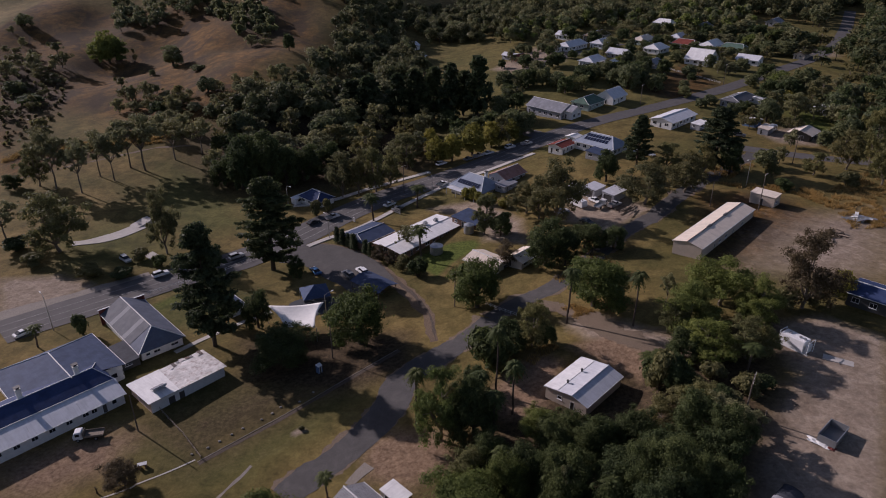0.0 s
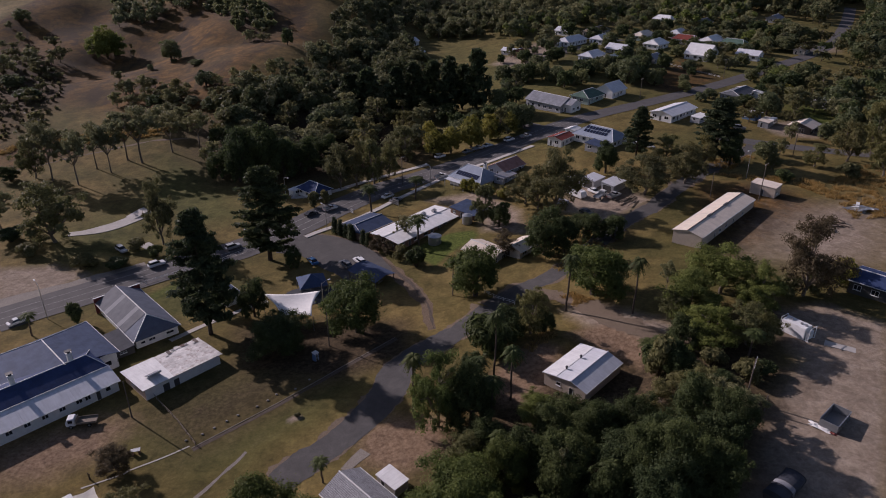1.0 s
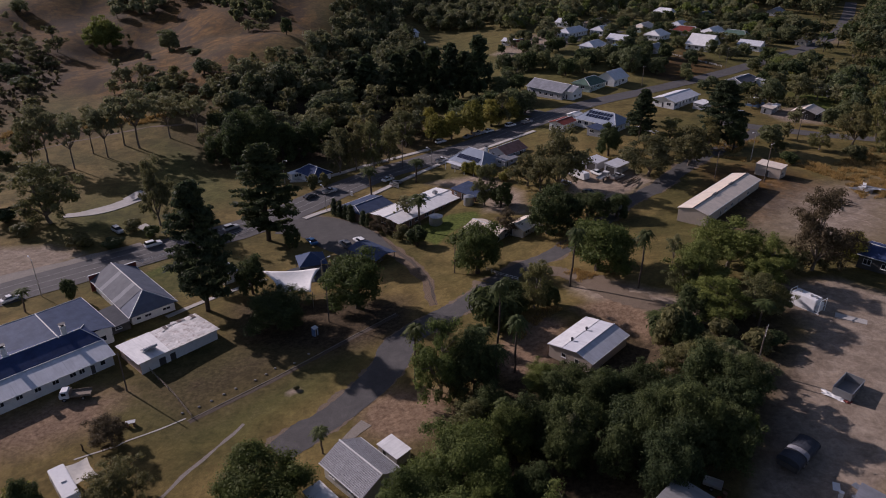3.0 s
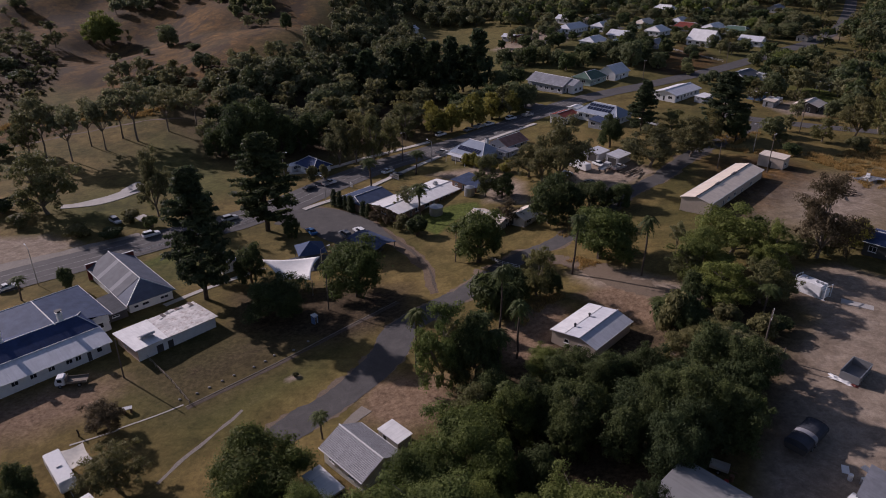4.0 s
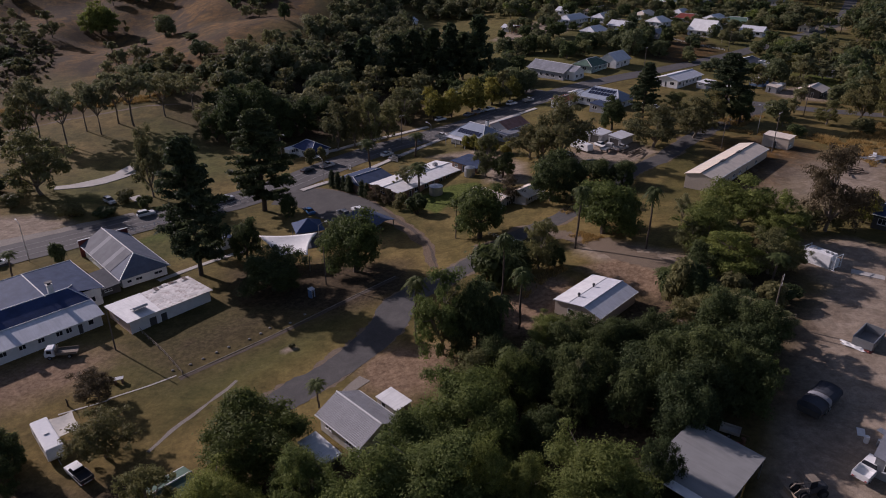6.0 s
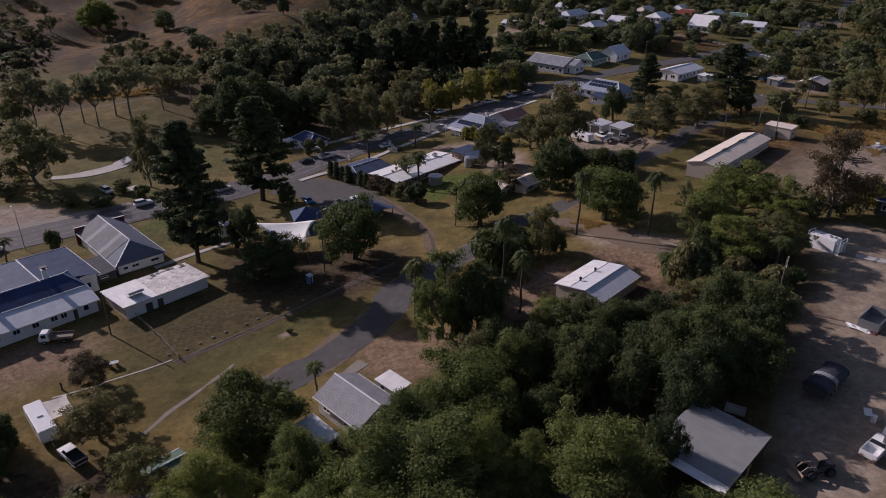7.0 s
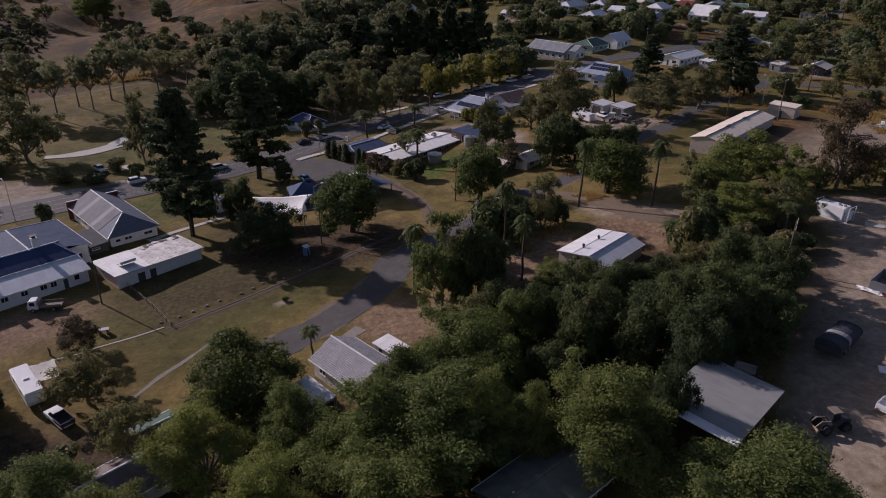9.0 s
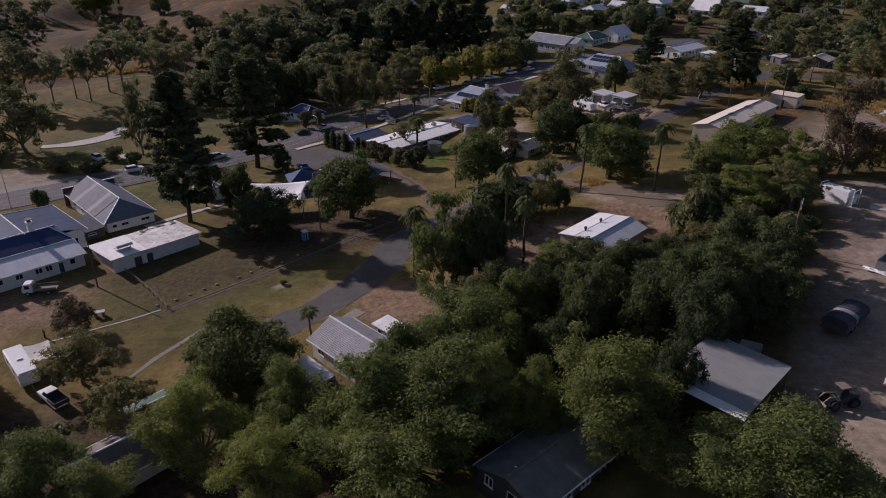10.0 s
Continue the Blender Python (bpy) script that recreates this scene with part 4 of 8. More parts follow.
house("motel_annex", "blue-grey roofed rear annex of the motel", "building", 8.4, 192.2, 49, 8.0, 9.0, 2.4, 0.4, "blue_roof", "brick_wall", "skillion", 0.4)
bm = bmesh.new()
bmesh.ops.create_cone(bm, cap_ends=True, segments=20, radius1=1.9, radius2=1.9, depth=2.4, matrix=Matrix.Translation((0, 0, 1.2)))
bmesh.ops.create_cone(bm, cap_ends=True, segments=20, radius1=1.95, radius2=0.3, depth=0.4, matrix=Matrix.Translation((0, 0, 2.6)))
w = bm_object("water_tank", bm, "steel")
w.matrix_basis = pose(-2.3, 174.2, ground_z(-2.3, 174.2))
tagged(w, "round galvanised rainwater tank beside the motel", "water tank")
w2 = copy_thing(w, pose(7.3, 185.0, ground_z(7.3, 185)) @ Matrix.Diagonal((0.8, 0.8, 1.1, 1)))
tagged(w2, "tall pale rainwater tank behind the motel", "water tank")

# roadside cottage and houses along the street
house("cottage", "white cottage with blue hip roof beside the street", "house", -45.0, 221.8, -43, 9.6, 7.2, 3.0, 2.0, "navy_roof", "white_wall", "gable", 0.5, hip=(3, 3))
ver = house("cottage_verandah", "white-roofed verandah room of the cottage", "house", -50.8, 223.6, -43, 2.6, 7.0, 2.5, 0.3, "white_roof", "white_wall", "skillion", 0.2)
sol = house("hipped_house", "pale grey hip-roofed house with solar panels", "house", 11.0, 218.6, -43, 13.2, 11.0, 3.3, 3.2, "ice_roof", "grey_wall", "gable", 0.7, hip=(4, 4))
for k in range(9):
    on_roof(sol, "solar_panel", -4.2 + k * 1.05, -3.9, 13.2, 11.0, 3.3, 3.2, 0.48, 0.8, "solar", 0.1)
bm = bmesh.new()
box(bm, -6.5, 6.2, -8.6, -5.9, 2.55, 2.62)
for px in (-6.3, -2.1, 2.0, 6.0):
    box(bm, px - 0.06, px + 0.06, -8.5, -8.38, 0, 2.55)
part("verandah", bm, "pale_roof", sol)
chimney(sol, 3.0, 1.4, 5.2, 7.4)
house("red_roofed_house", "house with faded red patched metal roof", "house", 22.0, 224.5, 47, 11, 7.5, 3.0, 1.8, "pink_roof", "grey_wall", "gable", 0.5)
house("pale_lean_to", "pale metal lean-to shed behind the red-roofed house", "shed", 21.0, 215.8, 47, 7, 4, 2.4, 0.3, "grey_roof", "grey_wall", "skillion", 0.2)
pub = house("corner_hotel", "blue-roofed corner building with two rows of solar panels", "building", 58.8, 245.6, -44, 16.5, 10.6, 3.3, 2.7, "ice_roof", "white_wall", "gable", 0.6, hip=(4.2, 4.2))
for row in (-1.5, -3.2):
    for k in range(8):
        on_roof(pub, "solar_panel", -4.6 + k * 1.25, row, 16.5, 10.6, 3.3, 2.7, 0.53, 0.7, "solar", 0.1)
house("shop_awning_building", "small shop with red roof and white parapet", "shop", 44.5, 247.0, 47, 9, 6, 3.2, 0.8, "red_roof", "white_wall", "gable", 0.4)
house("rear_shed", "pale blue-grey skillion shed behind the corner building", "shed", 55.8, 236.2, 47, 7, 6, 2.6, 0.5, "blue_roof", "grey_wall", "skillion", 0.3)
house("white_kiosk", "small white kiosk beside the corner", "kiosk", 50.4, 256.2, 47, 5, 4, 2.8, 0.5, "white_roof", "white_wall", "gable", 0.3)
# The hall slope's own shade is put into the grey roof colour
hall = house("community_hall", "large grey hall with long grey gable roof", "hall", 47.4, 297.4, -46, 19, 10.5, 3.9, 2.5, "grey_roof", "grey_wall", "gable", 0.5)
house("hall_front", "white gabled front porch of the hall", "building", 55.4, 289.4, -46, 4.6, 6.6, 3.9, 1.6, "grey_roof", "white_wall", "gable", 0.4)
house("green_house", "pale green house with green-grey roof", "house", 65.0, 304.5, 47, 13, 9, 3.2, 2.2, "green_roof", "green_wall", "gable", 0.5, hip=(3, 3))
house("white_gabled_house", "white house with steep pale grey gables", "house", 77.5, 312.5, 47, 12, 8.5, 3.4, 2.8, "pale_roof", "white_wall", "gable", 0.5)
house("blue_roofed_house", "wide white house with blue-white low gable roof", "house", 96.0, 278.6, 44, 20, 9.5, 3.2, 1.3, "pale_roof", "white_wall", "gable", 0.6)
house("garden_carport", "white flat carport roof beside the house", "carport", 104.5, 271.0, 44, 8, 4, 2.4, 0.2, "white_roof", "grey_wall", "skillion", 0.2)
house("garden_shed", "small white shed in the garden", "shed", 113, 268, 44, 4, 3, 2.3, 0.6, "white_roof", "white_wall", "gable", 0.2)
house("patched_roof_house", "low house with patched grey and white roof", "house", 133.8, 306.5, 44, 17, 9, 2.9, 1.6, "mid_roof", "grey_wall", "gable", 0.5, hip=(2, 2))
house("white_annex", "white-roofed annex of the low house", "building", 143.8, 308.5, 44, 8, 6, 2.6, 0.6, "white_roof", "white_wall", "gable", 0.3)
house("blue_shed", "small blue shed with white roof", "shed", 127.0, 274.0, -46, 5.5, 6.0, 2.7, 0.5, "white_roof", "blue_wall", "gable", 0.3)
house("open_shack", "dark timber shack with torn pale roof", "shack", 139.6, 256.0, 47, 9, 7.5, 3.0, 1.2, "cream_roof", "dark_wall", "gable", 0.8)
house("yard_lean_to", "cream-roofed lean-to shed in a cluttered yard", "shed", 128.5, 263.5, 47, 8, 4, 2.4, 0.4, "cream_roof", "grey_wall", "skillion", 0.2)
house("white_shed", "white-roofed shed beside the eastern trees", "shed", 164.5, 291.5, 47, 8, 6.5, 2.6, 0.8, "white_roof", "grey_wall", "gable", 0.3)
house("rear_cottage", "cottage with cream metal roof behind the motel", "house", 11.5, 160.8, -43, 9.5, 7.4, 2.9, 1.2, "cream_roof", "cream_wall", "gable", 0.5)
house("rear_garage", "cream garage with rounded pale roof", "garage", 21.0, 161.2, 47, 8.2, 5.2, 2.6, 1.0, "cream_roof", "cream_wall", "gable", 0.3)

# near house under the trees
near = house("tiled_house", "white house with grey tiled gable roof and pale ridge", "house", -12.6, 77.0, -45, 9.2, 7.0, 3.1, 1.7, "tile_roof", "white_wall", "gable", 0.5,
             openings=[("w", 1.4, 2.6, 1.2, 2.3, False), ("s", 1.2, 2.6, 1.2, 2.4, False), ("s", 5.8, 7.2, 1.2, 2.4, False), ("n", 3, 4.4, 1.2, 2.3, False)])
house("side_carport", "flat white carport roof beside the tiled house", "carport", -17.5, 71.7, -46, 5.9, 2.8, 2.4, 0.15, "white_roof", "cream_wall", "skillion", 0.15, openings=[("e", 0.4, 3.0, 0.05, 2.1, True)])
house("side_carport", "flat white shed roof behind the tiled house", "shed", -7.9, 81.1, -45, 4.5, 2.8, 2.3, 0.15, "white_roof", "cream_wall", "skillion", 0.15, openings=[("s", 1, 2, 0.05, 2.0, True)])

# big open carport, dark shed and the eastern workshop
cp = thing("machinery_shelter", "large open shelter with flat pale grey roof on posts", "shelter", 29.4, 59.3, 6.0, 45)
bm = bmesh.new()
slab(bm, [(-5.1, -4.5, 4.2), (6.0, -4.5, 4.2), (6.0, 4.5, 4.5), (-5.1, 4.5, 4.5)], 0.14)
part("roof", bm, "mid_grey_roof", cp)
bm = bmesh.new()
slab(bm, [(-6.2, -4.5, 3.9), (-5.12, -4.5, 4.18), (-5.12, 4.5, 4.48), (-6.2, 4.5, 4.2)], 0.08)
part("roof_edge_sheet", bm, "white_roof", cp)
for px in (-5.9, 0, 5.8):
    for py in (-4.3, 4.3):
        bm = bmesh.new()
        box(bm, px - 0.09, px + 0.09, py - 0.09, py + 0.09, -2.4, 3.9 if px < -5 else 4.2)
        part("post", bm, "steel", cp)
bm = bmesh.new()
box(bm, -5.8, 5.8, 4.42, 4.5, -1.8, 4.3)
part("back_wall", bm, "grey_wall", cp)
house("dark_roofed_shed", "long low shed with dark shaded metal roof", "shed", 9.9, 52.2, 42, 12.5, 7.8, 2.8, 1.2, "green_grey_roof", "dark_wall", "gable", 0.3, capmat="green_grey_roof")
# Shade over the workshop is put into its dark wall colour
house("workshop", "blue-grey workshop beside the dirt yard", "shed", 93.6, 124.6, -46, 12, 8.5, 3.2, 1.0, "navy_roof", "dark_wall", "gable", 0.3)
house("yard_office", "small pale-roofed shed at the yard edge", "shed", 52.5, 60.0, 47, 6.5, 4.5, 2.6, 0.4, "grey_roof", "grey_wall", "skillion", 0.3)
house("tin_house", "old house with rusty corrugated roof under trees", "house", -36.4, 57.4, 47, 8.5, 6.5, 2.9, 1.5, "rust_roof", "cream_wall", "gable", 0.4)
house("small_tin_shed", "small shed with pale green-grey roof", "shed", -36.0, 66.2, 47, 5.5, 4.0, 2.4, 0.5, "green_roof", "grey_wall", "gable", 0.2)
house("shed_row", "dim rusty lean-to between the shop and the long house", "shed", -72.6, 126.2, -46, 9.0, 4.2, 2.0, 0.3, "dark_roof", "dark_wall", "skillion", 0.2)

# houses on the far slope
house("far_house", "long white house with pale roof on the far slope", "house", 78.5, 428.6, 47, 20, 9, 3.2, 2.2, "pale_roof", "white_wall", "gable", 0.5, hip=(2.5, 2.5))
house("far_house", "tan-roofed house on the far slope", "house", 99.2, 457.4, 47, 18, 9, 3.2, 2.2, "tan_roof", "cream_wall", "gable", 0.5, hip=(2.5, 2.5))
house("far_house", "grey-roofed house behind trees on the far slope", "house", 79.0, 458.4, -43, 10, 8, 3.2, 1.9, "pale_roof", "white_wall", "gable", 0.5)
house("far_house", "grey-blue house on the far slope", "house", 98.2, 434.4, 47, 14, 9, 3.2, 2.2, "pale_roof", "white_wall", "gable", 0.5, hip=(2.5, 2.5))
house("shed", "square grey shed on the far slope", "shed", 100.9, 402.0, -43, 11, 9, 2.8, 2.2, "pale_roof", "grey_wall", "gable", 0.5)
house("far_house", "grey-roofed house beside far trees", "house", 82.1, 382.3, 47, 14, 9, 3.2, 2.2, "pale_roof", "white_wall", "gable", 0.5, hip=(2.5, 2.5))
house("far_house", "small white house beside far trees", "house", 91.2, 374.1, 47, 9, 7, 3.2, 1.7, "white_roof", "white_wall", "gable", 0.5)
house("far_house", "cream-roofed house on the far slope", "house", 125.9, 442.3, 47, 14, 9, 3.2, 2.2, "cream_roof", "green_wall", "gable", 0.5, hip=(2.5, 2.5))
house("far_house", "white gabled house on the far slope", "house", 125.9, 414.0, 47, 13, 10, 3.2, 2.4, "white_roof", "white_wall", "gable", 0.5, hip=(2.5, 2.5))
house("far_house", "white house among the far trees", "house", 154.4, 496.1, -43, 13, 9, 3.2, 2.2, "white_roof", "white_wall", "gable", 0.5, hip=(2.5, 2.5))
house("far_house", "pale blue-roofed house on the far slope", "house", 149.9, 448.3, 47, 13, 9, 3.2, 2.2, "pale_roof", "white_wall", "gable", 0.5, hip=(2.5, 2.5))
house("far_house", "house with dark red roof on the far slope", "house", 148.4, 428.7, -43, 14, 9, 3.2, 2.2, "red_roof", "cream_wall", "gable", 0.5, hip=(2.5, 2.5))
house("far_house", "tall white house on the far slope", "house", 162.6, 424.5, 47, 17, 10, 3.2, 2.4, "white_roof", "white_wall", "gable", 0.5, hip=(2.5, 2.5))
house("far_house", "house with dark green roof on the far slope", "house", 172.0, 413.0, -43, 14, 9, 3.2, 2.2, "green_roof", "cream_wall", "gable", 0.5, hip=(2.5, 2.5))
house("far_house", "white house with grey gable above the street", "house", 168.7, 382.0, -43, 12, 8, 3.2, 1.9, "pale_roof", "white_wall", "gable", 0.5)
house("shed", "low grey shed beside far trees", "shed", 114.0, 376.6, 47, 9, 7, 2.8, 1.7, "grey_roof", "grey_wall", "gable", 0.5)
house("shed", "small red shed on the far paddock", "shed", 43.3, 402.3, 47, 7, 5, 2.8, 1.2, "red_roof", "brick_wall", "gable", 0.5)
house("shed", "pale long shed on the far paddock", "shed", 39.5, 407.9, -43, 10, 5, 2.8, 1.2, "pale_roof", "grey_wall", "gable", 0.5)
house("far_house", "pale cottage among far trees", "house", -22.1, 463.7, 47, 9, 7, 3.2, 1.7, "pale_roof", "white_wall", "gable", 0.5)
house("far_house", "white cottage among far trees", "house", -17.4, 437.7, 47, 9, 7, 3.2, 1.7, "white_roof", "white_wall", "gable", 0.5)
house("far_house", "faint house among the far trees", "house", 178.1, 484.0, 47, 10, 8, 3.2, 1.9, "mid_roof", "green_wall", "gable", 0.5)
house("far_house", "grey house hidden among the far trees", "house", 233.2, 499.5, 47, 12, 8, 3.2, 1.9, "grey_roof", "grey_wall", "gable", 0.5)
house("shed", "tan shed beside the far road", "shed", 204.4, 396.2, 47, 10, 6, 2.8, 1.4, "tan_roof", "cream_wall", "gable", 0.5)
house("shed", "small white outbuilding on the far slope", "shed", 68.1, 421.7, 47, 6, 5, 2.8, 1.2, "white_roof", "white_wall", "gable", 0.5)
house("shed", "small white outbuilding beside the street", "shed", 134.5, 308.6, 47, 5, 4, 2.8, 1.0, "white_roof", "white_wall", "gable", 0.5)
house("steep_white_house", "white house with steep broad gable on the far rise", "house", 142.7, 383.7, -43, 13, 14, 3.4, 4.6, "white_roof", "white_wall", "gable", 0.5)


# ---- trees ----
def leaf_mesh(name, clumps, count, size, mat, seed, up=0.35, droop=0.0, core=0.08):
    """A crown of many small pointed leaf sprays on the outside of clumps given as (centre, radii); sprays buried in other clumps are thinned."""
    rs = np.random.RandomState(seed)
    c = np.array([q[0] for q in clumps], float)
    r = np.array([q[1] for q in clumps], float)
    w = (r[:, 0] * r[:, 1] + r[:, 0] * r[:, 2]) ** 0.9
    tight = len(c) < 300
    tries = int(count * 2.4) if tight else count
    pick = rs.choice(len(c), tries, p=w / w.sum())
    d = rs.normal(size=(tries, 3))
    d[:, 2] += up
    d /= np.linalg.norm(d, axis=1)[:, None]
    deep = rs.uniform(size=(tries, 1)) < core  # larger sprays inside fill the clumps
    pos = c[pick] + d * r[pick] * np.where(deep, rs.uniform(0.1, 0.6, (tries, 1)), np.clip(rs.normal(0.92, 0.24, (tries, 1)), 0.3, 1.6))
    if tight:
        buried = np.zeros(tries, int)
        for k in range(len(c)):
            buried += (((pos - c[k]) / r[k]) ** 2).sum(1) < 0.5
        chance = np.where(buried > 0, 0.16, 1.0) * np.where(d[:, 2] < -0.35, 0.55, 1.0)
        chance = np.where(deep[:, 0], 0.6, chance)
        keep = np.flatnonzero(rs.uniform(size=tries) < chance)[:count]
        pos, d, deep = pos[keep], d[keep], deep[keep]
        count = len(keep)
    nrm = d * 0.9 + rs.normal(size=(count, 3)) * 0.42
    nrm[:, 2] += 0.25
    nrm /= np.linalg.norm(nrm, axis=1)[:, None]
    a = np.cross(nrm, rs.normal(size=(count, 3)))
    a[:, 2] -= droop
    a /= np.linalg.norm(a, axis=1)[:, None]
    b = np.cross(nrm, a)
    s = 1.3 * size * rs.uniform(0.6, 1.45, (count, 1)) * np.where(deep, 2.6, 1.0)
    k = rs.uniform(0.3, 0.55, (count, 1))
    v = np.stack([pos - a * s * 0.5, pos + b * s * k + a * s * 0.1, pos + a * s * 0.55], 1).reshape(-1, 3)
    me = bpy.data.meshes.new(name)
    me.vertices.add(count * 3)
    me.vertices.foreach_set("co", v.ravel())
    me.loops.add(count * 3)
    me.loops.foreach_set("vertex_index", np.arange(count * 3, dtype=np.int32))
    me.polygons.add(count)
    me.polygons.foreach_set("loop_start", np.arange(0, count * 3, 3, dtype=np.int32))
    me.update(calc_edges=True)
    me.materials.append(M[mat])
    return me


def limb(bm, pts, r0, r1, n=6):
    for i, (a, b) in enumerate(zip(pts, pts[1:])):
        k = len(pts) - 1
        tube(bm, a, b, r0 + (r1 - r0) * i / k, r0 + (r1 - r0) * (i + 1) / k, n)


def wander(rnd, a, b, n, amp):
    a, b = Vector(a), Vector(b)
    return [a.lerp(b, i / n) + Vector((rnd.uniform(-amp, amp), rnd.uniform(-amp, amp), 0)) * (0 if i in (0, n) else 1) for i in range(n + 1)]


def build_gum(seed, count, size, mat, sparse=1.0, low=3.0, stem=1.0):
    """Spreading eucalypt, 12 m high and 10 m wide; low: where the leaves begin."""
    rnd = random.Random(seed)
    bm = bmesh.new()
    fork = Vector((rnd.uniform(-0.5, 0.5), rnd.uniform(-0.5, 0.5), max(1.6, low * 0.85)))
    limb(bm, wander(rnd, (0, 0, -0.6), fork, 3, 0.18), 0.36 * stem, 0.26 * stem)
    clumps = []
    n = 9
    for i in range(n):
        a = i * 2.4 + rnd.uniform(-0.4, 0.4)
        reach = rnd.uniform(2.6, 4.3) * (0.45 if i % 3 == 0 else 1)
        top = Vector((math.cos(a) * reach, math.sin(a) * reach, low + 0.8 + (10.6 - low) * (1 - (reach / 5.2) ** 2) * rnd.uniform(0.45, 1.0)))
        pts = wander(rnd, fork, top, 3, 0.35)
        limb(bm, pts, 0.17 * stem, 0.05, 5)
        for j in range(8):
            e = top + Vector((rnd.gauss(0, 1.15), rnd.gauss(0, 1.15), rnd.uniform(-1.6, 0.9)))
            e.z = min(e.z, 11.2)
            if j % 2:
                limb(bm, [pts[2], e], 0.06, 0.03, 4)
            q = rnd.uniform(0.4, 0.95) * sparse
            clumps.append((e, (q * rnd.uniform(0.9, 1.4), q * rnd.uniform(0.9, 1.4), q * 0.7)))
        clumps.append((top, (0.95 * sparse, 0.95 * sparse, 0.7 * sparse)))
    if low < 3:
        for i in range(20):
            a = i * 2.4 + rnd.uniform(-0.5, 0.5)
            q = rnd.uniform(0.5, 1.05) * sparse
            d = rnd.uniform(1.8, 4.2)
            clumps.append((Vector((math.cos(a) * d, math.sin(a) * d, rnd.uniform(low, low + 3.4))), (q, q, q)))
    for _ in range(4):
        clumps.append((Vector((rnd.gauss(0, 0.9), rnd.gauss(0, 0.9), rnd.uniform(9.6, 11.0))), (1.1, 1.1, 0.85)))
    trunk = bpy.data.meshes.new("trunk")
    bm.to_mesh(trunk)
    bm.free()
    trunk.materials.append(M["bark"])
    return trunk, leaf_mesh("crown", clumps, count, size, mat, seed, 0.3, 0.2)


def build_dome(seed, count, size, mat, bottom=0.22):
    """Dense round-headed shade tree, 9 m high and 10 m wide."""
    rnd = random.Random(seed)
    bm = bmesh.new()
    fork = Vector((0.1, -0.1, 2.3))
    limb(bm, wander(rnd, (0, 0, -0.6), fork, 2, 0.1), 0.42, 0.36)
    clumps = []
    for i in range(96):
        a = rnd.uniform(0, math.tau)
        e = math.asin(rnd.uniform(-0.62, 0.98))
        way = Vector((math.cos(a) * math.cos(e), math.sin(a) * math.cos(e), math.sin(e)))
        rad = rnd.uniform(0.62, 1.0) * (1.0 + 0.5 * noise.noise(way * 1.5 + Vector((seed * 1.7, 0, 0))))
        p = Vector((math.cos(a) * math.cos(e) * 3.9 * rad, math.sin(a) * math.cos(e) * 3.9 * rad, 3.7 + math.sin(e) * 4.2 * rad))
        q = rnd.uniform(0.45, 1.05)
        clumps.append((p, (q * rnd.uniform(0.9, 1.35), q * rnd.uniform(0.9, 1.35), q * 0.75)))
        if i < 9:
            limb(bm, wander(rnd, fork, p * 0.85 + Vector((0, 0, 0.4)), 2, 0.25), 0.17, 0.05, 5)
    clumps.append((Vector((0, 0, 4.8)), (3.2, 3.2, 2.6)))
    trunk = bpy.data.meshes.new("trunk")
    bm.to_mesh(trunk)
    bm.free()
    trunk.materials.append(M["dark_bark"])
    return trunk, leaf_mesh("crown", clumps, count, size, mat, seed, 0.3)


def build_pine(seed, count, size):
    """Hoop pine, 22 m high and 10 m wide: whorls of limbs ending in dark tufts."""
    rnd = random.Random(seed)
    bm = bmesh.new()
    limb(bm, wander(rnd, (0, 0, -0.6), (0.1, 0, 21.4), 6, 0.08), 0.42, 0.06)
    clumps = []
    z = 3.6
    while z < 21.4:
        u = (z - 3.0) / 18.8
        R = 5.0 * (1 - u ** 2.3) ** 0.7 * (0.72 + 0.28 * math.sin(min(1, u * 4) * math.pi / 2)) + 0.25
        for i in range(9):
            a = rnd.uniform(0, math.tau)
            ln = R * rnd.uniform(0.55, 1.1)
            tip = Vector((math.cos(a) * ln, math.sin(a) * ln, z + rnd.uniform(-0.3, 0.5) + ln * 0.1))
            limb(bm, [(0, 0, z), tip], 0.08, 0.03, 4)
            for k in (0.45, 0.72, 1.0):
                q = rnd.uniform(0.45, 0.85)
                clumps.append((Vector((tip.x * k, tip.y * k, z + (tip.z - z) * k)), (q, q, q * 0.45)))
        z += rnd.uniform(1.0, 1.35)
    clumps.append((Vector((0, 0, 21.4)), (0.6, 0.6, 0.8)))
    trunk = bpy.data.meshes.new("trunk")
    bm.to_mesh(trunk)
    bm.free()
    trunk.materials.append(M["dark_bark"])
    return trunk, leaf_mesh("crown", clumps, count, size, "pine_leaf", seed, 0.1)


